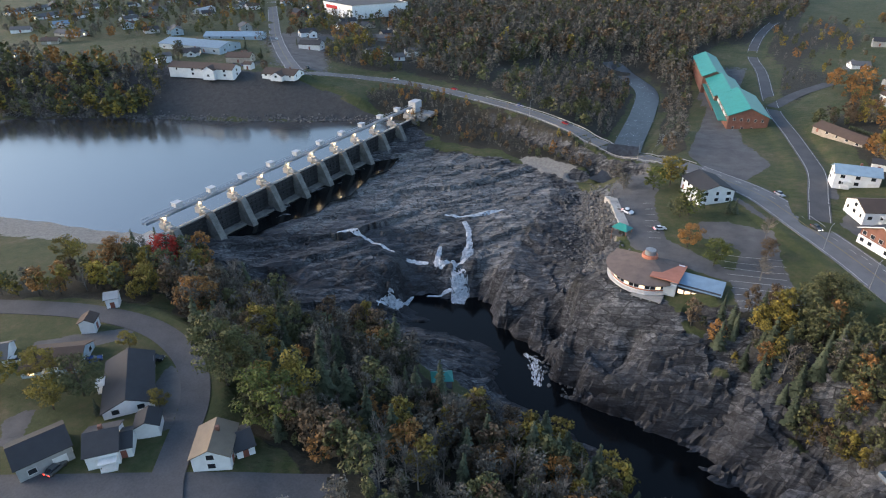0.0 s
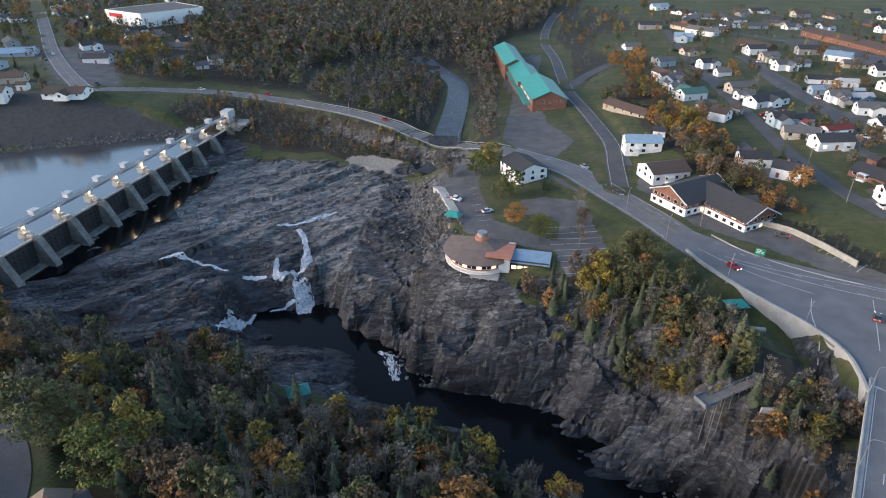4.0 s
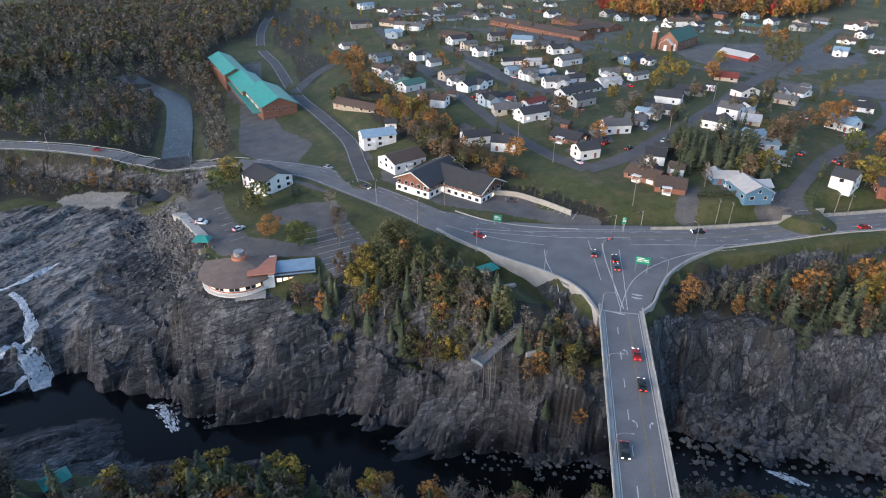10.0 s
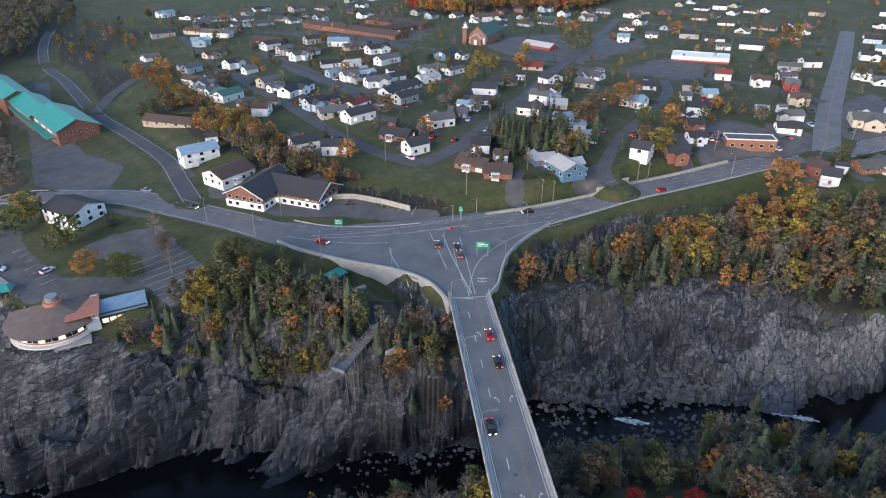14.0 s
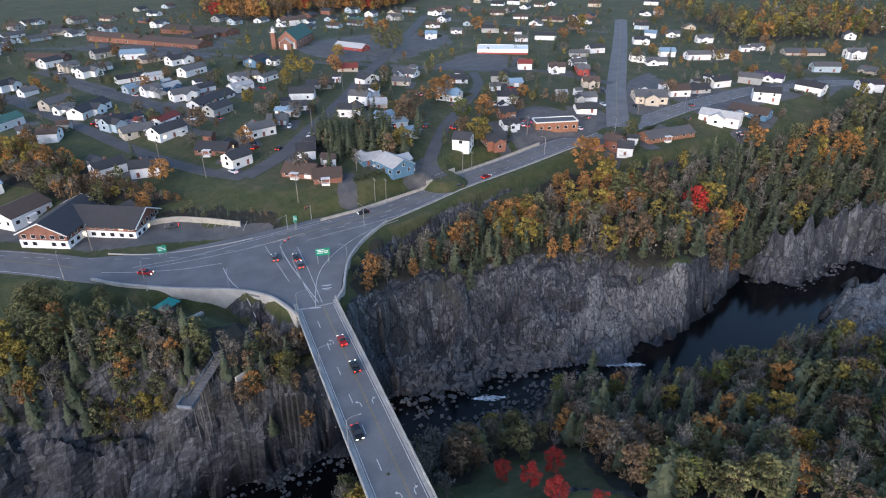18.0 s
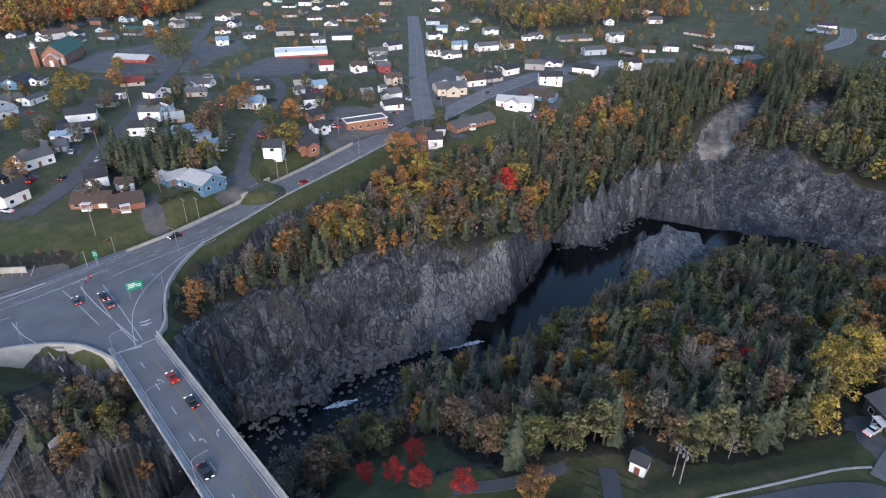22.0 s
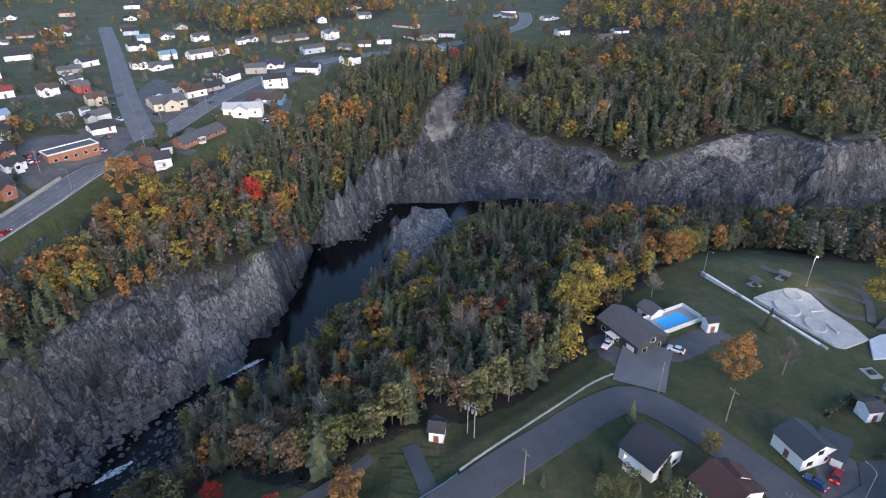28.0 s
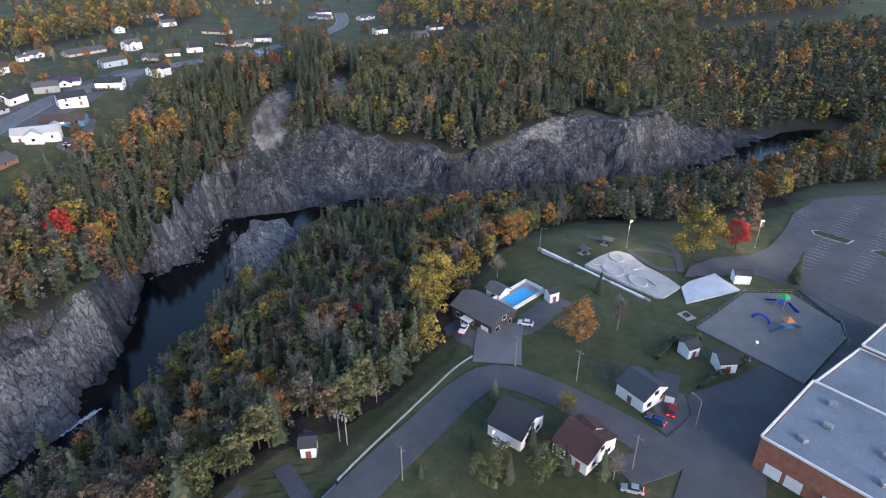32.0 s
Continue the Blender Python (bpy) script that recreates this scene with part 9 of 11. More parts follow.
def visitor_centre():
    cx, cy, z = -31.0, 186.5, -7.0
    t = thing("visitor_centre", pose(cx, cy, z, 0, 0, 0), "round white visitor centre with a brown fan roof and red bands", "building")
    n = 18

    def ring(r, a0=158, a1=318):
        return [(r * math.cos(radians(a0 + (a1 - a0) * k / n)), r * math.sin(radians(a0 + (a1 - a0) * k / n))) for k in range(n + 1)]

    def fan(r, back):
        return [(-r * 0.93, back)] + ring(r) + [(r * 0.74, back)]

    for name, r, z0, z1, m, label in (("plinth", 10.6, -4.5, -1.6, ROCK_WALL, "dark stone plinth"), ("wall", 11.0, -1.6, 3.4, WALLS["white"], "")):
        bm = bmesh.new()
        prism(bm, fan(r, 5.0), z0, z1)
        part(name, bm, m, t, label)
    for name, r, z0, z1, m, label in (("balcony", 12.4, -0.3, 0.0, TRIM, "white balcony floor"), ("band", 11.25, 0.5, 0.85, SALMON_ROOF, "red band"), ("band", 11.25, 2.6, 2.95, SALMON_ROOF, "red band")):
        bm = bmesh.new()
        prism(bm, ring(r) + [(0, 0)], z0, z1)
        part(name, bm, m, t, label)
    rim = ring(12.3)
    for k in range(n):
        bm = bmesh.new()
        tube(bm, (*rim[k], 1.0), (*rim[k + 1], 1.0), 0.06, 0.06, 5)
        tube(bm, (*rim[k], 0.0), (*rim[k], 1.0), 0.05, 0.05, 5)
        part("rail", bm, TRIM, t)
    edge = ring(11.05)
    for k in range(n):
        a, b = Vector((*edge[k], 0)), Vector((*edge[k + 1], 0))
        mid, d = (a + b) / 2, b - a
        for zz in (1.72,):
            ob = part("window", WINDOW["lit" if k % 3 == 1 else "dark"], None, t)
            ob.matrix_basis = pose(mid.x, mid.y, zz, 0, 0, math.degrees(math.atan2(d.y, d.x))) @ Matrix.Diagonal((0.95, 1, 1, 1))
    cone = bmesh.new()
    outline = fan(13.2, 7.2)
    low = [cone.verts.new((x, y, 3.6)) for x, y in outline]
    under = [cone.verts.new((x * 0.99, y * 0.99, 3.3)) for x, y in outline]
    top = cone.verts.new((0.5, 3.2, 6.0))
    m = len(outline)
    for i in range(m):
        j = (i + 1) % m
        cone.faces.new((low[i], low[j], top))
        cone.faces.new((under[i], under[j], low[j], low[i]))
    cone.faces.new(under[::-1])
    part("roof", cone, FAN_ROOF, t, "brown fan-shaped roof")
    for r, z0, z1, mat in ((2.7, 4.6, 6.6, SALMON_ROOF), (1.8, 6.6, 8.2, STEEL)):
        bm = bmesh.new()
        tube(bm, (0, 3.2, z0), (0, 3.2, z1), r, r * 0.96, 20)
        part("cupola", bm, mat, t, "red and grey cupola")
    wing = bmesh.new()
    box(wing, 4.0, 11.4, -8.0, 6.0, -3, 3.7)
    part("wing_wall", wing, WALLS["white"], t)
    slope = bmesh.new()
    box(slope, 3.0, 12.0, -8.6, 6.6, 3.85, 4.25, 0.05)
    bmesh.ops.rotate(slope, cent=(7.5, 0, 4.0), matrix=Matrix.Rotation(radians(-6), 3, "X"), verts=slope.verts)
    part("wing_roof", slope, SALMON_ROOF, t, "salmon-red wing roof")
    hall = bmesh.new()
    box(hall, 11.4, 24.5, -6.4, 1.2, -3, 3.2)
    part("corridor_wall", hall, WALLS["dark"], t)
    glass = bmesh.new()
    box(glass, 11.5, 24.8, -6.8, 1.8, 3.2, 3.5)
    bmesh.ops.rotate(glass, cent=(18, -2, 3.3), matrix=Matrix.Rotation(radians(5), 3, "X"), verts=glass.verts)
    part("corridor_roof", glass, ROOFS["blue"], t, "pale blue corridor roof")
    for k in range(6):
        ob = part("window", WINDOW["lit" if k in (0, 1, 2, 5) else "dark"], None, t)
        ob.matrix_basis = pose(12.8 + 2.1 * k, -6.42, 1.0, 0, 0, 0)
    deck = bmesh.new()
    box(deck, -1, 8.5, -13.8, -9, -0.8, -0.5)
    part("deck", deck, PALE_CONCRETE, t, "pale deck on stilts")
    for k in range(4):
        bm = bmesh.new()
        tube(bm, (-0.4 + 2.8 * k, -13.3, -4.5), (-0.4 + 2.8 * k, -13.3, -0.8), 0.22, 0.22, 10)
        part("stilt", bm, PALE_CONCRETE, t)


def shelter(x, y, turn, w, d, label, lift=0.0, h=2.6):
    """An open shelter: four posts and a hipped teal roof."""
    t = thing("shelter", pose(x, y, float(land(x, y)) + lift, 0, 0, turn), label, "shelter", "teal-roofed shelters")
    for a in (-1, 1):
        for b in (-1, 1):
            bm = bmesh.new()
            box(bm, a * (w / 2 - 0.4) - 0.1, a * (w / 2 - 0.4) + 0.1, b * (d / 2 - 0.4) - 0.1, b * (d / 2 - 0.4) + 0.1, -2.5, h)
            part("post", bm, WALLS["brick"], t)
    bm = bmesh.new()
    low = [bm.verts.new((a * w / 2, b * d / 2, h)) for a, b in ((-1, -1), (1, -1), (1, 1), (-1, 1))]
    top = [bm.verts.new((a * w * 0.22, 0, h + 1.7)) for a in (-1, 1)]
    bm.faces.new(low[::-1])
    bm.faces.new((low[0], low[1], top[1], top[0]))
    bm.faces.new((low[2], low[3], top[0], top[1]))
    bm.faces.new((low[1], low[2], top[1]))
    bm.faces.new((low[3], low[0], top[0]))
    part("roof", bm, TEAL_ROOF, t, "teal metal roof")
    bm = bmesh.new()
    box(bm, -w / 2 + 0.3, w / 2 - 0.3, -d / 2 + 0.3, d / 2 - 0.3, -0.4, 0.1)
    part("floor", bm, OLD_ASPHALT, t)
    bm = bmesh.new()
    box(bm, -0.9, 0.9, -0.4, 0.4, 0.7, 0.78)
    for k in (-0.75, 0.75):
        box(bm, -0.9, 0.9, k - 0.15, k + 0.15, 0.42, 0.48)
    box(bm, -0.5, -0.4, -0.8, 0.8, 0.1, 0.7)
    box(bm, 0.4, 0.5, -0.8, 0.8, 0.1, 0.7)
    part("picnic_table", bm, BARK, t)
    return t


def church():
    t = thing("church", pose(275.8, 441.3, 11.5, 0, 0, 38), "red brick church with a dark green roof and a bell tower", "church")
    part("wall", gable_walls(40, 15, 7.0, 13.6, -2), WALLS["brick"], t)
    part("roof", gable_roof(40, 15, 7.0, 13.6, 0.7, 0.35), ROOFS["green"], t, "dark green roof")
    part("porch_wall", gable_walls(5, 9, 5.2, 8.6, -2), WALLS["brick"], t).matrix_basis = pose(-21.5, 0, 0)
    part("porch_roof", gable_roof(5, 9, 5.2, 8.6, 0.5, 0.25), TRIM, t, "white edged porch roof").matrix_basis = pose(-21.5, 0, 0)
    bm = bmesh.new()
    box(bm, -23.5, -20.1, 7.8, 11.2, -2, 12.5, 0.1)
    part("tower", bm, WALLS["brick"], t, "brick bell tower")
    bm = bmesh.new()
    box(bm, -23.8, -19.8, 7.5, 11.5, 12.5, 13.0, 0.05)
    part("cornice", bm, TRIM, t, "white cornice")
    bm = bmesh.new()
    tube(bm, (-21.8, 9.5, 13.0), (-21.8, 9.5, 15.4), 1.5, 1.4, 8)
    part("belfry", bm, TRIM, t, "white belfry")
    bm = bmesh.new()
    tube(bm, (-21.8, 9.5, 15.4), (-21.8, 9.5, 17.2), 1.8, 0.08, 8)
    part("spire", bm, STEEL, t, "grey spire")
    for k in (-5.2, 0, 5.2):
        bm = bmesh.new()
        box(bm, -24.3 if k == 0 else -20.3, -23.9 if k == 0 else -19.9, k - 1.1, k + 1.1, -1, 4.4 if k == 0 else 5.2, 0.1)
        part("entrance", bm, TRIM, t, "white entrance")
    for k in range(6):
        for side in (-1, 1):
            ob = part("window", WINDOW["small"], None, t)
            ob.matrix_basis = pose(-16 + 6.2 * k, side * 7.5, 3.6, 0, 0, 0 if side < 0 else 180) @ Matrix.Diagonal((1, 1, 2.0, 1))
    house(338, 545, -5, 26, 11, 2, "white", "brown", "landmarks", 935, "parish_hall", "white parish hall with a brown roof behind a church", "hall")


def hotel():
    """Two wings under one low dark roof, brick gables over a white ground floor."""
    t = thing("hotel", pose(0, 0, 0.2), "long low hotel with a dark roof, brick gables and white front", "hotel")
    for x, y, turn, L, w, eave, ridge in ((43.5, 236.0, 41, 24, 17, 5.2, 9.2), (56.5, 228.0, -51, 28, 16, 4.6, 8.6)):
        m = pose(x, y, 0, 0, 0, turn)
        for name, bm, mat in (("wall", gable_walls(L, w, eave, ridge, -2.5), WALLS["brick"]), ("roof", gable_roof(L, w, eave, ridge, 0.9, 0.3), ROOFS["dark"])):
            part(name, bm, mat, t).matrix_basis = m
        bm = bmesh.new()
        box(bm, -L / 2 - 0.25, L / 2 + 0.25, -w / 2 - 0.25, w / 2 + 0.25, -2.4, 2.7, 0.03)
        part("ground_floor", bm, WALLS["white"], t, "white ground floor").matrix_basis = m
        for zz in (1.4, 4.0):
            for px, py, spin, width in ((0, -w / 2 - 0.26, 0, L), (-L / 2 - 0.26, 0, -90, w), (L / 2 + 0.26, 0, 90, w)):
                k = int(width / 3.2)
                for i in range(k):
                    ob = part("window", WINDOW["lit" if (i + int(zz)) % 7 == 3 else "dark"], None, t)
                    off = 0.0 if zz < 2 else 0.25
                    ob.matrix_basis = m @ pose(px, py, 0, 0, 0, spin) @ pose((i + 0.5) / k * width - width / 2, off, zz)
        for side in (-1, 1):
            bm = bmesh.new()
            x0 = side * (L / 2 + 0.9)
            rise = (ridge - eave) / (w / 2)
            for b in (-1, 1):
                tube(bm, (x0, b * (w / 2 + 0.9), eave - 0.9 * rise + 0.1), (x0, 0, ridge + 0.1), 0.22, 0.22, 4)
            part("barge_board", bm, TRIM, t, "white barge board").matrix_basis = m


def big_houses():
    hotel()
    house(34.5, 257, 27, 17, 13, 1.5, "white", "brown", "hotel", 910, "hotel", "white hotel annexe with a brown roof", "hotel")
    house(-24.3, 253.3, -54, 16.8, 13.9, 2, "white", "dark", "landmarks", 913, "inn", "white two-storey inn with a dark roof beside the car park", "inn")
    flat_building("fire_hall", [(355, 318), (381, 290), (396, 302), (371, 332)], 8, 13.2, WALLS["white"], "red and white flat-roofed hall with garage doors", "building", WALLS["white"])
    bm = bmesh.new()
    d = Vector((26, -28, 0))
    box(bm, 0, d.length, -0.14, 0.1, 8, 11.2, 0.03, math.degrees(math.atan2(d.y, d.x)), (355, 318, 0))
    part("band", bm, WALLS["red"], bpy.data.objects["fire_hall"], "red wall band")
    t = flat_building("diner", [(248.5, 181), (267, 168), (272.5, 175), (254, 188)], 2, 8.2, WALLS["orange"], "orange brick diner with a white awning and dark flat roof", "diner", ROOFS["grey"])
    wall_windows(t, (249, 180.5, 0), (267, 168, 0), 5.6, 5)
    house(196, 534, -67, 116, 17, 1.5, "brick", "brown", "landmarks", 931, "school", "long low brick school with a brown roof", "school")
    house(250, 556, -65, 70, 20, 1.5, "brick", "brown", "landmarks", 932, "school", "rear brick school wing with a brown roof", "school")
    house(226, 520, 25, 46, 18, 1.5, "brick", "brown", "landmarks", 933, "school", "brick school cross wing with a brown roof", "school")
    t = flat_building("store", [(-445.6, 513.5), (-395.2, 496.1), (-366.7, 550.0), (-417.1, 577.5)], 9, 21, WALLS["white"], "large white store with a red sign band", "store", ROOFS["grey"])
    bm = bmesh.new()
    d = Vector((55, -19, 0))
    box(bm, 6, 26, -0.6, 0.0, 16, 19.2, 0.05, math.degrees(math.atan2(d.y, d.x)), (-445.6, 513.5, 0))
    part("sign_board", bm, worn("red_sign", (0.4, 0.02, 0.02), (0.55, 0.03, 0.03)), t, "red sign band")


shopping_mall()
school()
visitor_centre()
church()
big_houses()
shelter(-46, 210, -15, 6.5, 5.0, "teal-roofed shelter at the edge of a car park", -0.2)
shelter(49.7, 166.9, 20, 6.5, 5.0, "teal-roofed picnic shelter on a lawn", -0.1)
shelter(-71, 119.5, 35, 6.5, 5.0, "teal-roofed lookout shelter among bare trees", 1.5)
shelter(-151.7, 103, 30, 7.0, 5.0, "teal-roofed shelter hidden in autumn trees", 0)


# ---- park, pool and playground ----
SKATE = worn("skate_concrete", (0.27, 0.262, 0.25), (0.5, 0.485, 0.465), 0.25, 2.0, 0.8, 0.1)
RINK = worn("rink_concrete", (0.36, 0.385, 0.43), (0.6, 0.62, 0.66), 0.2, 2.0, 0.75, 0.08)
POOL_BLUE, _n, _l, _b = base_material("pool_water", 0.05)
_b.inputs["Base Color"].default_value = (0.06, 0.45, 0.8, 1)
PLASTIC = {n: worn(n + "_plastic", tuple(v * 0.8 for v in c), c, 1.0, 6.0, 0.4, 0.02) for n, c in {"blue": (0.03, 0.05, 0.5), "green": (0.03, 0.4, 0.1), "orange": (0.6, 0.2, 0.04), "sky": (0.08, 0.28, 0.5), "yellow": (0.6, 0.45, 0.06)}.items()}


def slab(name, outline, z, thick, material, label, category):
    bm = bmesh.new()
    prism(bm, outline, z - thick, z)
    bmesh.ops.bevel(bm, geom=[e for e in bm.edges if all(v.co.z > z - 0.01 for v in e.verts)], offset=0.04, segments=1, affect="EDGES")
    return tagged(new(name, bm_mesh(name, bm, material)), label, category, kind="structure")


def skate_park():
    slab("skate_slab", [(163.4, -92.3), (166.8, -98.6), (169.3, -105.0), (169.3, -108.3), (166.1, -111.0), (157.7, -111.6), (149.1, -114.9), (142.4, -115.7), (138.1, -106.9), (139.1, -104.5), (151.7, -97.7)], -4.3, 3.5, SKATE, "pale concrete skate park floor", "skate park")
    t = thing("skate_bowls", pose(0, 0, -4.3), "pale rounded concrete bowls and ledges of a skate park", "skate park")
    for x, y, r in ((158, -100, 5.2), (149, -104, 4.2), (165, -105, 3.6)):
        bm = bmesh.new()
        rings = []
        for rr, z in ((r, 0.03), (r * 0.94, 0.4), (r * 0.86, 0.42), (r * 0.7, 0.12), (r * 0.4, 0.05)):
            rings.append([bm.verts.new((x + rr * math.cos(k * math.pi / 12), y + rr * 0.7 * math.sin(k * math.pi / 12), z)) for k in range(24)])
        for a, b in zip(rings, rings[1:]):
            for k in range(24):
                bm.faces.new((a[k], a[(k + 1) % 24], b[(k + 1) % 24], b[k]))
        bm.faces.new(rings[-1])
        part("bowl", bm, SKATE, t, "", True)
    for x, y, turn in ((153, -97, 30), (162, -96, 60), (147, -108, 10), (156, -108, 100)):
        bm = bmesh.new()
        box(bm, -2.2, 2.2, -0.4, 0.4, 0, 0.5, 0.06, turn, (x, y, 0))
        part("ledge", bm, SKATE, t)
    slab("splash_pad", [(142.3, -115.8), (144.7, -120.3), (147.0, -131.6), (142.0, -132.0), (136.1, -133.0), (133.5, -111.8)], -4.25, 3, RINK, "pale blue-grey concrete rink floor", "rink")
    house(141.5, -137.2, 70, 5, 4, 1, "white", "dark", "park buildings", 77, "park_hut", "small park hut with a dark roof", "hut")
    # long white board wall
    a, b = Vector((181.5, -82.7)), Vector((137.7, -101.8))
    d = b - a
    t = thing("board_wall", pose(a.x, a.y, -6.6, 0, 0, math.degrees(math.atan2(d.y, d.x))), "long low white board wall along a park lawn", "wall")
    n = 22
    for k in range(n):
        bm = bmesh.new()
        z = 1.6 * k / n
        box(bm, d.length * k / n, d.length * (k + 1) / n - 0.05, -0.45, 0.45, -2.5 + z, 0.9 + z, 0.03)
        part("panel", bm, TRIM if k % 7 else PALE_CONCRETE, t)


def pool_yard():
    t = thing("swimming_pool", pose(0, 0, -4.6), "fenced swimming pool with a white deck and bright blue water", "swimming pool")
    outline = [(149.5, -54.0), (157.5, -68.2), (150.5, -72.0), (142.6, -57.8)]
    bm = bmesh.new()
    prism(bm, outline, -1.6, 0.3)
    part("deck", bm, PALE_CONCRETE, t, "pale pool deck")
    c = Vector((150.0, -63.2))
    bm = bmesh.new()
    prism(bm, [tuple(c + (Vector(p) - c) * 0.62) for p in outline], 0.2, 0.34)
    part("pool_surface", bm, POOL_BLUE, t, "bright blue pool water")
    for i in range(4):
        p, q = Vector(outline[i]), Vector(outline[(i + 1) % 4])
        d = q - p
        bm = bmesh.new()
        box(bm, 0, d.length, -0.06, 0.06, 0, 1.6, 0.02, math.degrees(math.atan2(d.y, d.x)), (p.x, p.y, 0))
        part("fence_panel", bm, TRIM, t, "white pool fence")


def playground():
    slab("playground_floor", [(121.0, -106.5), (133.6, -132.6), (129.4, -146.3), (112.0, -148.2), (105.8, -143.8), (92.9, -118.5), (102.9, -114.3)], -3.72, 1.9, worn("play_sand", (0.12, 0.117, 0.112), (0.19, 0.186, 0.18), 0.2, 3.0), "pale sand floor of a playground", "playground")
    for k, (x, y, turn, roof, slide) in enumerate(((124, -138, 20, "green", "blue"), (113.5, -130.5, 80, "orange", "sky"))):
        t = thing("play_tower", pose(x, y, -3.7, 0, 0, turn), "%s and %s plastic play tower with slides" % (roof, slide), "play tower", "play towers")
        for a in (-1.2, 1.2):
            for b in (-1.2, 1.2):
                bm = bmesh.new()
                tube(bm, (a, b, 0), (a, b, 3.6), 0.09, 0.09, 8)
                part("post", bm, PLASTIC["yellow" if k == 0 else "orange"], t)
        part("platform", box(bmesh.new(), -1.3, 1.3, -1.3, 1.3, 1.5, 1.65), PLASTIC[slide], t)
        bm = bmesh.new()
        tube(bm, (0, 0, 3.4), (0, 0, 4.7), 2.1, 0.1, 4)
        bmesh.ops.rotate(bm, cent=(0, 0, 0), matrix=Matrix.Rotation(radians(45), 3, "Z"), verts=bm.verts)
        part("roof", bm, PLASTIC[roof], t, roof + " plastic roof")
        for s in (-1, 1):
            bm = bmesh.new()
            prev = None
            for j in range(9):
                f = j / 8
                px, pz = 1.3 + 3.6 * f, 1.6 * (1 - f) ** 1.3 + 0.2
                row = [bm.verts.new((s * px, yy + (0.6 if s > 0 else -0.6), pz + zz)) for yy, zz in ((-0.4, 0.35), (-0.35, 0), (0.35, 0), (0.4, 0.35))]
                if prev:
                    for u in range(3):
                        bm.faces.new((prev[u], prev[u + 1], row[u + 1], row[u]))
                prev = row
            bmesh.ops.solidify(bm, geom=list(bm.faces), thickness=0.06)
            part("slide", bm, PLASTIC[slide], t, slide + " slide")
    t = thing("tube_slide", pose(119.5, -127.0, -3.7, 0, 0, 30), "blue plastic arch climber on a playground", "climber")
    bm = bmesh.new()
    for k in range(7):
        a0, a1 = math.pi * k / 7, math.pi * (k + 1) / 7
        tube(bm, (2.4 * math.cos(a0), 0, 1.9 * math.sin(a0)), (2.4 * math.cos(a1), 0, 1.9 * math.sin(a1)), 0.32, 0.32, 8)
    part("arch", bm, PLASTIC["blue"], t)
    for k, (x, y) in enumerate(((104, -141), (108, -143), (112, -146), (106, -138))):
        t = thing("swing_frame", pose(x, y, -3.7, 0, 0, 60), "thin steel swing frame on sand", "swing", "playground swings")
        for s in (-1.3, 1.3):
            bm = bmesh.new()
            tube(bm, (s, -0.8, 0), (s, 0, 2.2), 0.05, 0.05, 6)
            tube(bm, (s, 0.8, 0), (s, 0, 2.2), 0.05, 0.05, 6)
            part("leg", bm, STEEL, t)
        bm = bmesh.new()
        tube(bm, (-1.4, 0, 2.2), (1.4, 0, 2.2), 0.05, 0.05, 6)
        part("bar", bm, STEEL, t)


def picnic_shelters():
    for x, y, turn in ((173.8, -97.6, 20), (179.7, -109.8, 40), (127.7, -108.0, 10)):
        z = float(land(x, y))
        t = thing("picnic_table", pose(x, y, z, 0, 0, turn), "weathered picnic table under a small grey roof on grass", "picnic table", "picnic tables")
        part("pad", box(bmesh.new(), -2.2, 2.2, -1.8, 1.8, -0.4, 0.08), PALE_CONCRETE, t)
        bm = bmesh.new()
        box(bm, -0.9, 0.9, -0.4, 0.4, 0.72, 0.8)
        part("tabletop", bm, BARK, t)
        for k in (-0.8, 0.8):
            part("bench", box(bmesh.new(), -0.9, 0.9, k - 0.15, k + 0.15, 0.42, 0.48), BARK, t)
        for k in (-0.6, 0.6):
            part("leg", box(bmesh.new(), k - 0.05, k + 0.05, -0.85, 0.85, 0.08, 0.72), BARK, t)
        if y < -100 and x < 130:
            continue
        for a in (-1.6, 1.6):
            for b in (-1.2, 1.2):
                part("post", box(bmesh.new(), a - 0.07, a + 0.07, b - 0.07, b + 0.07, 0, 2.3), BARK, t)
        part("roof", gable_roof(3.6, 2.8, 2.3, 3.1, 0.2, 0.12), ROOFS["grey"], t)


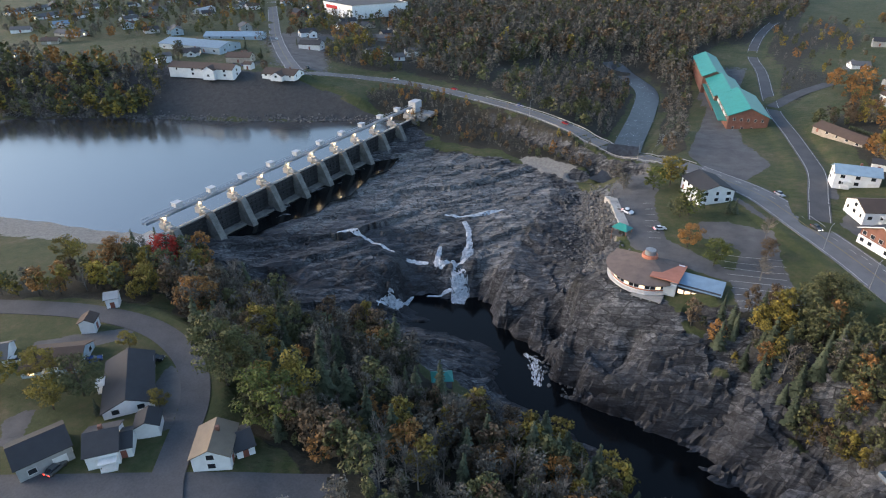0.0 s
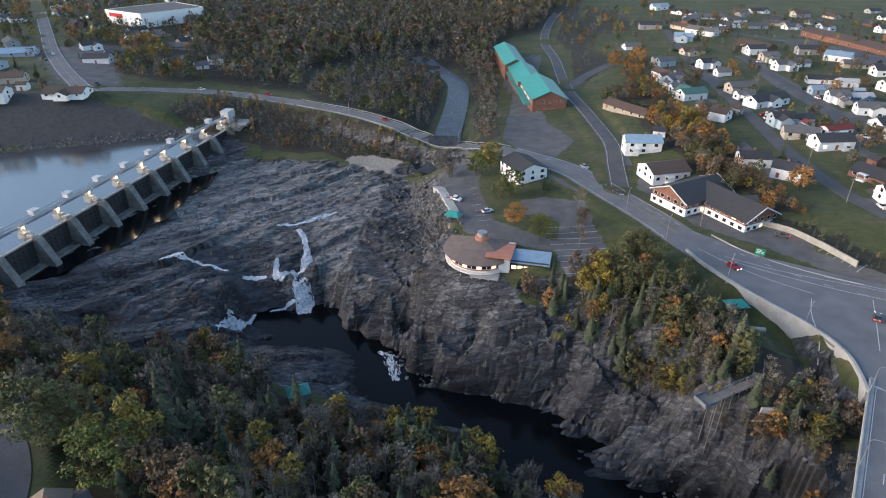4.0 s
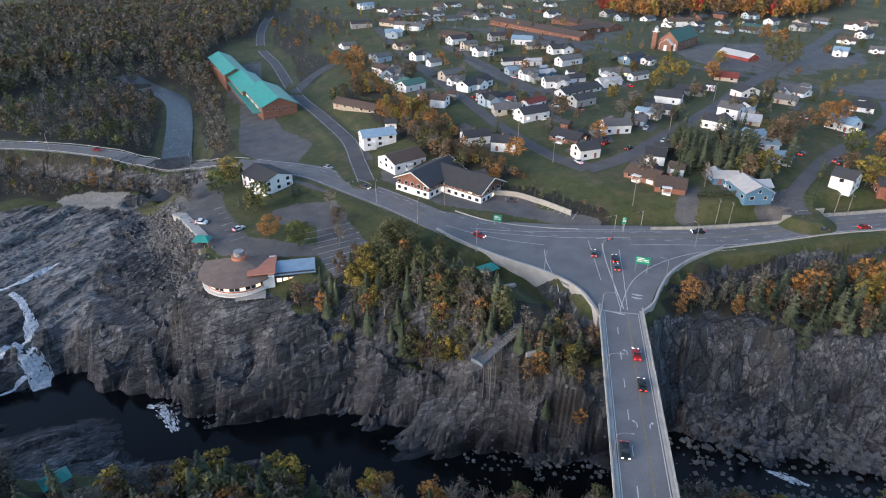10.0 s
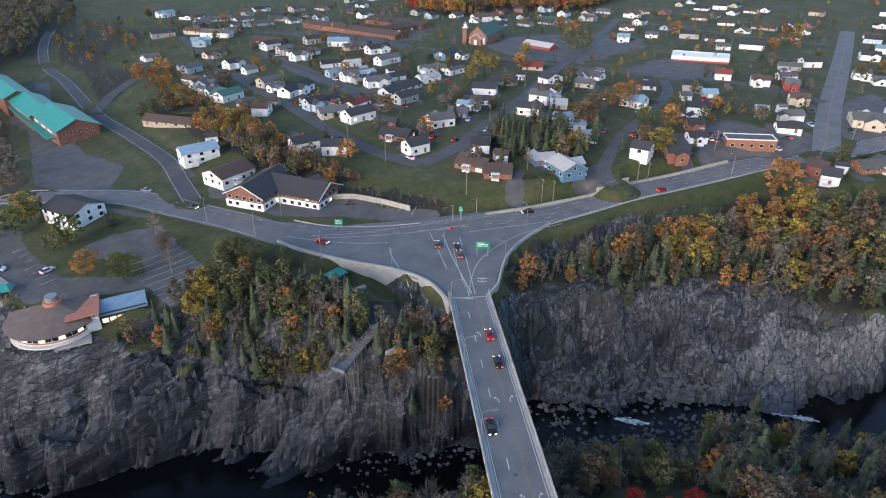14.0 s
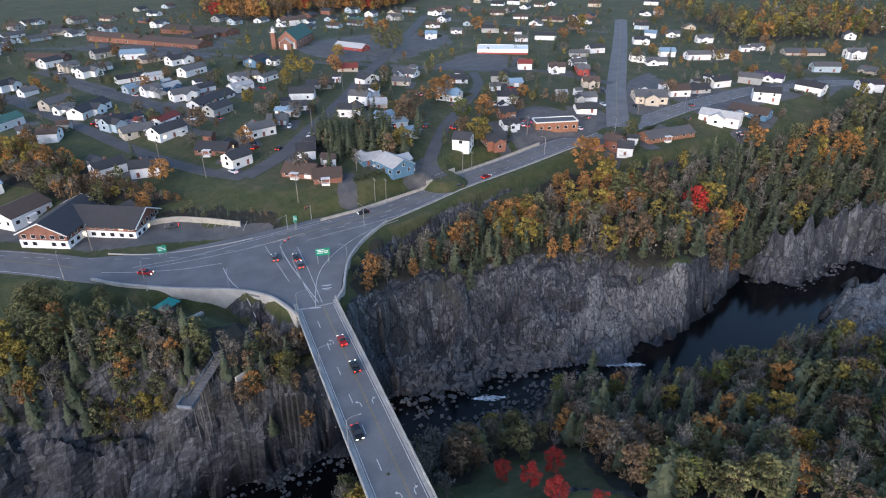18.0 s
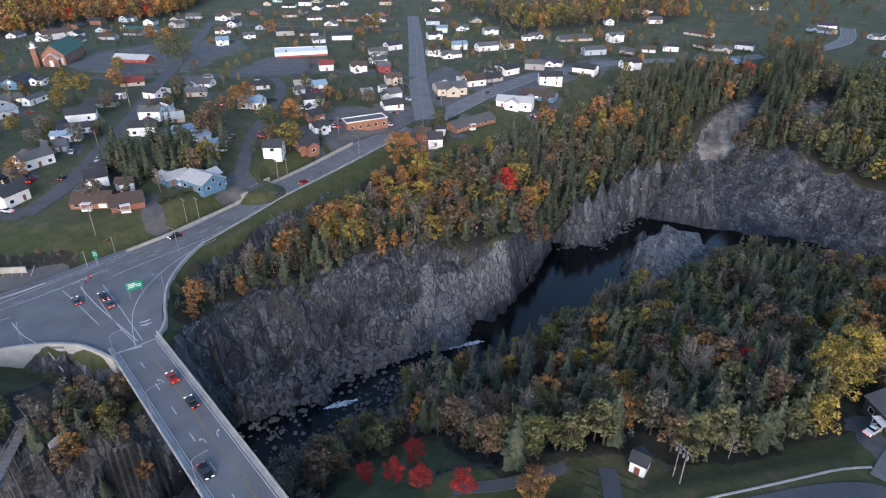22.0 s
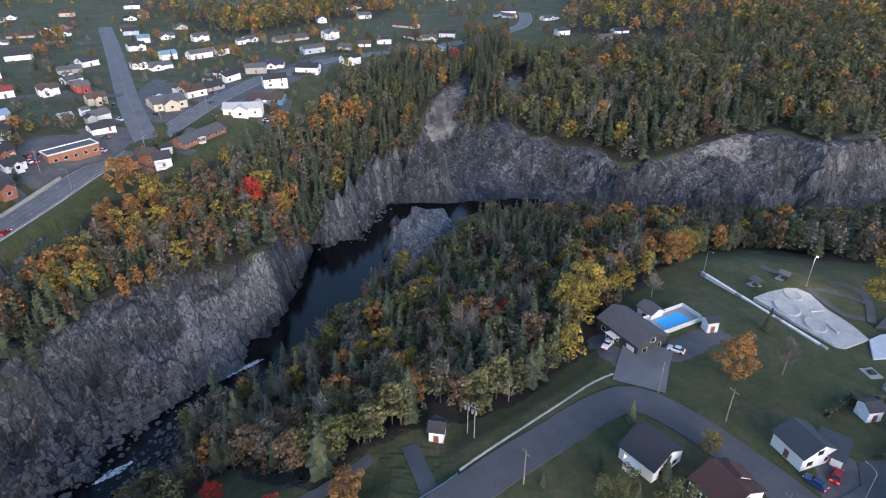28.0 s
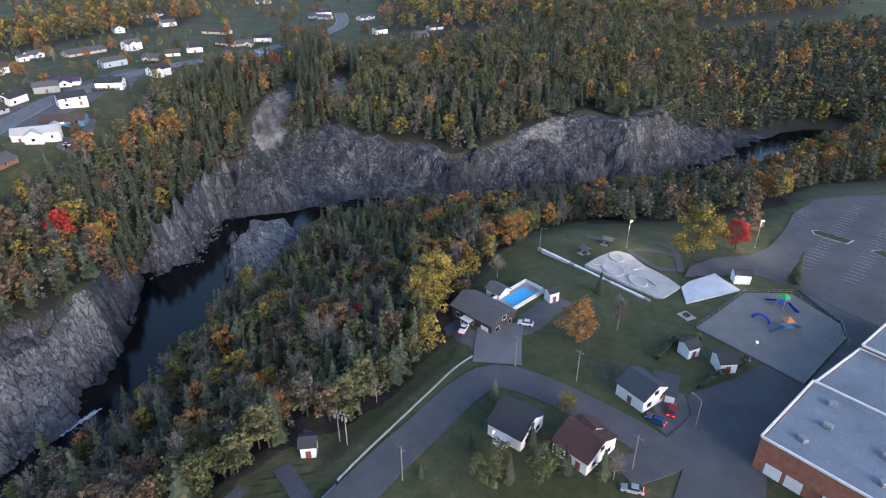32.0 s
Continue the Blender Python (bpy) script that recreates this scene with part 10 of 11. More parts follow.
def park_lot_marks():
    """White bay lines, grass islands with kerbs, and the mesh fence round the playground."""
    lx, ly = np.meshgrid(np.arange(50, 195, 3.0), np.arange(-275, -30, 3.0))
    m = inside(lx, ly, PARK_LOT)
    z = min(float(land(lx[m], ly[m]).max()), float(np.median(land(lx[m], ly[m]))) + 0.8) + 0.05
    t = tagged(new("bay_lines"), "white painted bay lines on a car park", "road marking", kind="structure")
    start, along_row, across = Vector((147.5, -162.0)), Vector((0.52, -0.854)), Vector((-0.854, -0.52))
    for row in (2.0, -12.0, 16.0, 30.0):
        for k in range(26):
            p = start + along_row * (2.8 * k) + across * row
            q = p + across * 5.0
            if inside(np.array([p.x, q.x]), np.array([p.y, q.y]), PARK_LOT).all():
                bm = bmesh.new()
                box(bm, 0, 5.0, -0.07, 0.07, 0.004, 0.02, 0, math.degrees(math.atan2(across.y, across.x)), (p.x, p.y, z))
                part("bay_line", bm, BAY_WHITE, t)
    for island in ([(166.1, -187.6), (165.8, -190.6), (155.1, -196.8), (153.5, -192.2), (163.4, -186.4)], [(147.6, -196.2), (146.9, -200.5), (138.0, -200.7), (136.9, -197.0)]):
        bm = bmesh.new()
        prism(bm, island, z - 0.3, z + 0.14)
        t = thing("traffic_island", pose(0, 0, 0), "kerbed grass island in a car park", "traffic island", "car park islands")
        part("kerb", bm, PALE_CONCRETE, t)
        c = sum((Vector(p) for p in island), Vector((0, 0))) / len(island)
        bm = bmesh.new()
        prism(bm, [tuple(c + (Vector(p) - c) * 0.9) for p in island], z, z + 0.18)
        part("grass", bm, GRASS, t)
    line = [(121.0, -106.5), (133.6, -132.6), (129.4, -146.3), (112.0, -148.2), (105.8, -143.8), (92.9, -118.5), (102.9, -114.3), (121.0, -106.5)]
    t = thing("mesh_fence", pose(0, 0, -3.72), "low grey steel mesh fence round a playground", "fence")
    for a, b in zip(line, line[1:]):
        a, b = Vector(a), Vector(b)
        d = b - a
        n = max(2, int(d.length / 3))
        for k in range(n):
            p = a + d * k / n
            bm = bmesh.new()
            tube(bm, (p.x, p.y, -0.3), (p.x, p.y, 1.5), 0.045, 0.045, 6)
            part("post", bm, STEEL, t)
        for h in (0.75, 1.45):
            bm = bmesh.new()
            tube(bm, (a.x, a.y, h), (b.x, b.y, h), 0.03, 0.03, 5)
            part("rail", bm, STEEL, t)


BAY_WHITE = worn("bay_line_paint", (0.2, 0.2, 0.21), (0.42, 0.42, 0.43), 0.8, 6.0, 0.8, 0.02)
GRASS = worn("island_grass", (0.012, 0.02, 0.007), (0.045, 0.05, 0.02), 0.4, 5.0, 0.9, 0.3)
skate_park()
pool_yard()
playground()
park_lot_marks()
picnic_shelters()


# ---- cars ----
CAR_PAINT = {n: worn(n + "_car_paint", tuple(v * 0.9 for v in c), c, 0.5, 2.0, 0.25, 0.0, 0.2) for n, c in {"white": (0.72, 0.73, 0.74), "black": (0.015, 0.016, 0.018), "silver": (0.38, 0.39, 0.41), "red": (0.34, 0.02, 0.02), "blue": (0.02, 0.06, 0.2), "grey": (0.09, 0.095, 0.1)}.items()}
RUBBER = worn("tyre_rubber", (0.012, 0.012, 0.012), (0.025, 0.025, 0.025))
HEAD_LIGHT, _n, _l, _b = base_material("head_light", 0.2)
_b.inputs["Emission Color"].default_value, _b.inputs["Emission Strength"].default_value = (1, 0.93, 0.8, 1), 2.0
TAIL_LIGHT, _n, _l, _b = base_material("tail_light", 0.2)
_b.inputs["Base Color"].default_value = (0.5, 0.01, 0.01, 1)
_b.inputs["Emission Color"].default_value, _b.inputs["Emission Strength"].default_value = (1, 0.05, 0.03, 1), 1.6
OFF_LIGHT = worn("lamp_glass", (0.4, 0.4, 0.4), (0.6, 0.6, 0.6), 1, 6, 0.2, 0)


def car_shell(L, w, profile, half):
    """A closed body swept across the car's width, drawn in at the edges."""
    bm = bmesh.new()
    rows = [[bm.verts.new((x, s * half * (0.94 if z > 0.5 else 1.0), z)) for x, z in profile] for s in (-1, 1)]
    n = len(profile)
    bm.faces.new(rows[0])
    bm.faces.new(rows[1][::-1])
    for i in range(n):
        j = (i + 1) % n
        bm.faces.new((rows[0][i], rows[1][i], rows[1][j], rows[0][j]))
    bmesh.ops.recalc_face_normals(bm, faces=bm.faces)
    bmesh.ops.bevel(bm, geom=list(bm.edges), offset=0.07, segments=1, affect="EDGES")
    return bm


def car_meshes():
    low = [(-2.15, 0.25), (2.15, 0.25), (2.2, 0.62), (1.95, 0.82), (0.95, 0.95), (-1.95, 0.98), (-2.2, 0.7)]
    cab = [(1.0, 0.9), (0.35, 1.42), (-1.3, 1.45), (-2.0, 0.92)]
    pick = [(1.0, 0.9), (0.45, 1.55), (-0.6, 1.55), (-0.75, 0.92)]
    wheel = bmesh.new()
    tube(wheel, (0, -0.1, 0), (0, 0.1, 0), 0.33, 0.33, 12)
    return {
        "body": car_shell(4.4, 1.8, low, 0.9), "cabin": car_shell(4, 1.6, cab, 0.78), "truck_cabin": car_shell(4, 1.6, pick, 0.8),
        "wheel": wheel,
        "lamp": box(bmesh.new(), -0.04, 0.04, -0.22, 0.22, -0.09, 0.09),
    }


_cm = car_meshes()
CAR_BODY = {}
_base = bm_mesh("body", _cm["body"], CAR_PAINT["white"])
for _n2, _m in CAR_PAINT.items():
    CAR_BODY[_n2] = _base.copy()
    CAR_BODY[_n2].materials[0] = _m
CAR_CABIN = {k: bm_mesh("cabin", _cm[k], GLASS) for k in ("cabin", "truck_cabin")}
CAR_WHEEL = bm_mesh("wheel", _cm["wheel"], RUBBER)
_lampmesh = bm_mesh("headlight", _cm["lamp"], HEAD_LIGHT)
CAR_LAMP = {"headlight": _lampmesh, "tail_light": _lampmesh.copy(), "off": _lampmesh.copy()}
CAR_LAMP["tail_light"].materials[0], CAR_LAMP["off"].materials[0] = TAIL_LIGHT, OFF_LIGHT


def car(x, y, z, turn, colour, lit, truck=False, where="parked on asphalt"):
    t = thing("pickup_truck" if truck else "car", pose(x, y, z, 0, 0, turn) @ Matrix.Scale(1.06, 4), "%s %s %s" % (colour, "pickup truck" if truck else "saloon car", where), "car", "cars")
    part("body", CAR_BODY[colour], None, t)
    part("cabin", CAR_CABIN["truck_cabin" if truck else "cabin"], None, t, "dark glass cabin")
    roof = bmesh.new()
    box(roof, -1.15 if not truck else -0.5, 0.3, -0.68, 0.68, 1.44 if not truck else 1.53, 1.5 if not truck else 1.59, 0.03)
    part("roof", roof, CAR_PAINT[colour], t)
    for a in (-1.35, 1.35):
        for b in (-0.82, 0.82):
            part("wheel", CAR_WHEEL, None, t).location = (a, b, 0.33)
    for b in (-0.62, 0.62):
        part("headlight", CAR_LAMP["headlight" if lit else "off"], None, t).location = (2.19, b, 0.62)
        part("tail_light", CAR_LAMP["tail_light"], None, t).location = (-2.17, b, 0.72)


def nearest_way(x, y):
    best, turn = 1e9, 0.0
    for w, line in STREET_LINES.values():
        d = np.hypot(line[:, 0] - x, line[:, 1] - y)
        k = int(d[:-1].argmin())
        if d[k] < best:
            best, v = d[k], line[k + 1] - line[k]
            turn = math.degrees(math.atan2(v[1], v[0]))
    return turn


_r = random.Random(12)
_shades = ["white", "white", "grey", "black", "silver", "red", "blue", "grey", "black"]
# a car on every second or third driveway
_parked, _drive = 0, random.Random(5)
for (ax, ay), (bx, by), (cx, cy), (dx, dy) in DRIVEWAYS:
    mx, my = (ax + bx) / 2, (ay + by) / 2
    ex, ey = dx - ax, dy - ay
    long_way = math.hypot(ex, ey)
    px, py = mx + ex / long_way * 3.2, my + ey / long_way * 3.2
    if 180 < math.hypot(px, py) < 400 and px > 0 and _parked < 44 and _drive.random() < 0.55:
        _parked += 1
        car(px, py, float(land(px, py)) + 0.03, math.degrees(math.atan2(ey, ex)) + _drive.choice((0, 180)), _drive.choice(("white", "white", "black", "grey", "red", "blue")), False, _drive.random() < 0.3, "parked on a driveway")
for group, rows in CARS.items():
    for k, (x, y) in enumerate(rows):
        driving = group == "road"
        bridge_car = driving and y < 128
        turn = BRIDGE_TURN if bridge_car else nearest_way(x, y)
        if bridge_car and k != 9:
            turn += 180
        if driving and 150 < y < 168 and x < 95:
            turn = 68
        elif driving and k in (4, 5):
            turn += 180
        elif not driving and group in ("lots", "far lots"):
            turn += _r.choice((0, 90, 60, 180))
        elif group == "yards":
            turn = (-35, 60, -40, 35, 60)[k]
        elif group == "bend yards" and k < 5:
            turn = (30, 30, 60, 40, 100)[k]
        z = 0.06 if bridge_car else on_street((x, y)) + 0.02
        colour = _r.choice(_shades)
        if group == "yards":
            colour = ("white", "white", "red", "blue", "silver")[k]
        car(x, y, z, turn, colour, driving, _r.random() < 0.2 or (group == "yards" and k == 0), "waiting on the road" if driving else "parked in a yard")


# ---- lamps, poles, signs and walls ----
def lamp_head(t, x, y, z, glow):
    bm = bmesh.new()
    box(bm, x - 0.35, x + 0.35, y - 0.14, y + 0.14, z - 0.07, z + 0.07, 0.03)
    part("lamp_head", bm, LAMP_GLOW if glow else STEEL, t, "warm lit lamp head" if glow else "")


def street_lamp(x, y, z, turn, tall=9.0, reach=2.2, glow=False, label="grey steel street lamp with a curved arm"):
    t = thing("street_lamp", pose(x, y, z, 0, 0, turn), label, "street lamp", "street lamps")
    bm = bmesh.new()
    tube(bm, (0, 0, -0.6), (0, 0, tall - 0.8), 0.13, 0.08, 8)
    part("pole", bm, STEEL, t)
    bm = bmesh.new()
    pts = [(0, 0, tall - 0.85), (reach * 0.15, 0, tall - 0.3), (reach * 0.5, 0, tall - 0.02), (reach, 0, tall)]
    for a, b in zip(pts, pts[1:]):
        tube(bm, a, b, 0.06, 0.055, 6)
    part("arm", bm, STEEL, t)
    lamp_head(t, reach, 0, tall, glow)
    bm = bmesh.new()
    box(bm, -0.3, 0.3, -0.3, 0.3, -0.7, 0.15, 0.04)
    part("base", bm, PALE_CONCRETE, t)


for s in (4, 31, 57):
    p = on_bridge(s, -6.0)
    street_lamp(p.x, p.y, 0.1, BRIDGE_TURN + 90, 8.5, 3.0)
for x, y, turn in ((66, 158.5, 60), (100.5, 144.5, 130), (122.3, 163.2, 100), (48, 176, 70), (32, 201, 70), (19, 222, 70), (230, 161.5, 100), (275, 151, 100), (330, 141, 110), (-60, 283, 70), (-130, 316, 70)):
    street_lamp(x, y, float(land(x, y)), turn)


def flood_light(x, y, z, power):
    light = bpy.data.lights.new("flood_light", "POINT")
    light.energy, light.color, light.shadow_soft_size = power, (1.0, 0.86, 0.62), 0.3
    new("flood_light", light).location = (x, y, z)


def utility_pole(x, y, turn, tall=10.0, transformer=False, base=None):
    t = thing("utility_pole", pose(x, y, float(land(x, y)) if base is None else base, 0, 0, turn), "weathered grey wooden utility pole with a cross arm", "utility pole", "utility poles")
    bm = bmesh.new()
    tube(bm, (0, 0, -1), (0, 0, tall), 0.17, 0.11, 8)
    part("pole", bm, PALE_BARK, t)
    part("cross_arm", box(bmesh.new(), -1.2, 1.2, -0.07, 0.07, tall - 0.9, tall - 0.72), PALE_BARK, t)
    for k in (-1.0, 0, 1.0):
        bm = bmesh.new()
        tube(bm, (k, 0, tall - 0.72), (k, 0, tall - 0.45), 0.06, 0.05, 6)
        part("insulator", bm, STEEL, t)
    if transformer:
        for k in (-0.45, 0.45):
            bm = bmesh.new()
            tube(bm, (k, 0.3, tall - 2.4), (k, 0.3, tall - 1.3), 0.26, 0.26, 10)
            part("transformer", bm, STEEL, t, "grey can transformer")


for k, (x, y, turn) in enumerate(((108.7, -63.2, 30), (89.1, -14.1, 30), (79.7, -62.5, 30), (102.5, -4.0, 60), (105, -2.5, 60), (139.6, 177.8, 80), (143, 175, 80), (185.7, 173.2, 80), (190, 171.7, 80),
                                  (112, 190, 60), (96, 232, 20), (90, 262, 15), (160, 250, 35), (216, 300, 35), (240, 180, 80), (310, 158, 80), (-140, 92, 40), (-150, 96, 40), (-66, 52, 40), (45, 215, 60), (118, -50, 20))):
    utility_pole(x, y, turn, 10.0, k in (3, 4, 16, 17))
for x, y in ((174.0, -114.2), (160.5, -158.1)):
    street_lamp(x, y, float(land(x, y)), 200, 11.0, 0.6, True, "tall park lamp, lit")
    flood_light(x - 0.5, y + 1.0, float(land(x, y)) + 10.4, 1500)
flood_light(139.0, -134.5, -1.6, 160)
street_lamp(183.5, -84.2, float(land(183.5, -84.2)), 200, 9)
street_lamp(104.5, -111.5, float(land(104.5, -111.5)), 160, 7, 1.0, True, "lit lamp at the edge of a playground")
street_lamp(86.5, -82.5, float(land(86.5, -82.5)), 20, 9, 2.5)


def gantry_sign(x, y, turn, wide, label, tall=5.6):
    t = thing("road_sign", pose(x, y, -0.1, 0, 0, turn), label, "road sign", "green road signs")
    for k in (-wide / 2 + 0.5, wide / 2 - 0.5):
        bm = bmesh.new()
        tube(bm, (k, 0.1, -0.3), (k, 0.1, tall), 0.13, 0.13, 8)
        part("post", bm, STEEL, t)
    part("board", box(bmesh.new(), -wide / 2, wide / 2, -0.08, 0.08, tall - 2.6, tall, 0.03), GREEN_SIGN, t, "green sign board")
    for k, (a, b, z) in enumerate(((-0.4, 0.1, 0.5), (-0.35, 0.38, 1.05), (-0.4, 0.0, 1.6), (0.12, 0.4, 1.6))):
        part("legend_bar", box(bmesh.new(), a * wide, b * wide, -0.11, -0.08, tall - 0.15 - z, tall + 0.12 - z), TRIM, t, "white bar of small lettering")


gantry_sign(96, 151.5, -28, 4.6, "green direction sign on two steel posts at a junction")
gantry_sign(60.5, 193.7, -20, 3.0, "small green road sign on steel posts", 4.0)
gantry_sign(103, 178.5, -20, 1.4, "narrow green road sign", 6.0)


def traffic_light(x, y, turn, reach):
    t = thing("traffic_light", pose(x, y, 0.0, 0, 0, turn), "traffic light on a steel mast with a red lamp lit", "traffic light", "traffic lights")
    bm = bmesh.new()
    tube(bm, (0, 0, -0.4), (0, 0, 6.0), 0.14, 0.1, 8)
    tube(bm, (0, 0, 5.8), (reach, 0, 6.2), 0.08, 0.06, 6)
    part("mast", bm, STEEL, t)
    for k in (reach, reach * 0.45):
        h = part("signal_head", box(bmesh.new(), k - 0.22, k + 0.22, -0.2, 0.2, 5.2, 6.4, 0.04), DARK_STEEL, t, "dark signal head")
        bm = bmesh.new()
        bmesh.ops.create_uvsphere(bm, u_segments=8, v_segments=6, radius=0.17)
        bmesh.ops.translate(bm, vec=(k, -0.22, 6.15), verts=bm.verts)
        part("red_lamp", bm, TAIL_LIGHT, h)


traffic_light(88, 163.5, 20, 4.0)
traffic_light(101, 181, 200, 5.0)
traffic_light(112, 182, 200, 3.0)


def wall_along(name, points, tall, thick, material, label, sink=1.0, level=None, piece=3.0, category="wall"):
    """A wall in pieces along a line."""
    line = rounded(points, piece)
    t = thing(name, pose(0, 0, 0), label, category)
    for a, b in zip(line, line[1:]):
        d = Vector((b[0] - a[0], b[1] - a[1]))
        za = float(land(*((a + b)[:2] / 2))) if level is None else level
        bm = bmesh.new()
        box(bm, -0.02, d.length, -thick / 2, thick / 2, za - sink, za + tall, 0.04, math.degrees(math.atan2(d.y, d.x)), (a[0], a[1], 0))
        part("segment", bm, material, t)


STONE_WALL = worn("stone_retaining_wall", (0.2, 0.19, 0.17), (0.42, 0.4, 0.36), 0.5, 3.0, 0.9, 0.5)
wall_along("retaining_wall", [(38, 194), (43, 184.5), (54.5, 169.3), (66.5, 156.3), (72.0, 146), (72.8, 137), (72.4, 131)], 0.9, 0.8, PALE_CONCRETE, "tall pale concrete retaining wall below the junction", 9.5, 0.0)
wall_along("parapet_wall", [(85.6, 130.2), (90.6, 133.6), (96.6, 140.6), (104.5, 148.4), (116.5, 155.4), (131, 160.5)], 0.8, 0.7, PALE_CONCRETE, "low pale concrete parapet round the bridge head curve", 2.5, 0.0)
wall_along("road_kerb", [(131, 160.5), (165, 161), (195, 160.3), (221, 159), (252, 156.5)], 0.45, 0.35, PALE_CONCRETE, "pale concrete roadside kerb", 0.6)
wall_along("stone_wall", [(64.4, 218.5), (72.2, 213.4), (77.4, 208.2), (88.7, 192.3)], 2.0, 0.6, STONE_WALL, "rough stone retaining wall behind a car park")
wall_along("stone_wall", [(113.8, 178.5), (129.4, 175.6), (148, 174.2), (166, 172.2)], 1.3, 0.6, STONE_WALL, "long low stone wall beside the road")
wall_along("stone_wall", [(178.2, 174.3), (198.8, 173.6), (224.6, 173.0), (240, 172)], 1.3, 0.6, STONE_WALL, "long low stone wall beside the road")
wall_along("barrier", [(47.9, 208.1), (55.9, 199.2), (66.7, 192.1), (77.9, 187.2), (88.6, 184.0)], 0.5, 0.22, PALE_CONCRETE, "white rail barrier round a grass island", 0.5)
wall_along("walkway", [(-60.5, 242), (-53, 228), (-46, 214)], 0.5, 3.6, PALE_CONCRETE, "pale concrete walkway at the edge of a car park", 4.0)
wall_along("kerb", [(76, 21), (86.5, 6.6), (97.7, -6.5), (114.7, -26.5), (122, -35), (125.4, -40.5)], 0.22, 0.5, PALE_CONCRETE, "pale kerb along a curving street", 0.5)
def boardwalk():
    """A timber walk with rails that ends in a lookout platform over the gorge."""
    t = thing("boardwalk", pose(0, 0, 0), "weathered grey timber boardwalk with rails and a lookout platform", "boardwalk")
    line = [Vector(p) for p in ((31, 169, -3.0), (54.5, 154.5, -4.4), (50.5, 136.5, -5.2), (38, 127, -6.0))]
    for k, (a, b) in enumerate(zip(line, line[1:])):
        d = b - a
        flat = Vector((d.x, d.y, 0))
        n, side = int(flat.length / 1.2), Vector((-d.y, d.x, 0)).normalized()
        turn = math.degrees(math.atan2(d.y, d.x))
        for i in range(n):
            p = a + d * ((i + 0.5) / n)
            part("plank", box(bmesh.new(), -0.57, 0.57, -1.2, 1.2, -0.12, 0.0, 0.0, turn, p), PALE_BARK, t)
        for w in (-1.2, 1.2):
            for z in (0.55, 1.05):
                bm = bmesh.new()
                tube(bm, a + side * w + Vector((0, 0, z)), b + side * w + Vector((0, 0, z)), 0.06, 0.06, 5)
                part("rail", bm, BLUE_STEEL if k == 2 else PALE_BARK, t)
            for i in range(int(flat.length / 2.4) + 1):
                p = a + d * min(1, i * 2.4 / flat.length) + side * w
                low = min(float(land(p.x, p.y)) - 0.3, p.z - 0.4)
                part("post", box(bmesh.new(), p.x - 0.08, p.x + 0.08, p.y - 0.08, p.y + 0.08, low, p.z + 1.1), PALE_BARK, t)
    end, way = line[-1], (line[-1] - line[-2]).normalized()
    turn = math.degrees(math.atan2(way.y, way.x))
    part("platform", box(bmesh.new(), -0.5, 3.6, -2.0, 2.0, -0.16, 0.0, 0.02, turn, end), PALE_BARK, t, "lookout platform")
    for x0, x1, y0, y1 in ((3.5, 3.6, -2, 2), (-0.5, 3.6, -2, -1.9), (-0.5, 3.6, 1.9, 2)):
        part("panel", box(bmesh.new(), x0, x1, y0, y1, 0.1, 1.1, 0.02, turn, end), BLUE_STEEL, t, "pale blue rail panel")


boardwalk()


def guard_rail(points, off):
    """A low pale barrier on posts along a road's edge."""
    line = rounded(points, 4.0)
    line = line + sides_of(line) * off
    t = thing("guard_rail", pose(0, 0, 0), "pale steel guard rail along a road", "guard rail", "guard rails")
    z = [on_street(p - d) + 0.1 for p, d in zip(line, sides_of(line) * off * 0.3)]
    for (p, a), (q, b) in zip(zip(line, z), zip(line[1:], z[1:])):
        bm = bmesh.new()
        tube(bm, (*p, a + 0.62), (*q, b + 0.62), 0.17, 0.17, 6)
        part("rail", bm, PALE_CONCRETE, t)
        part("post", box(bmesh.new(), p[0] - 0.08, p[0] + 0.08, p[1] - 0.08, p[1] + 0.08, a - 1.0, a + 0.62), STEEL, t)


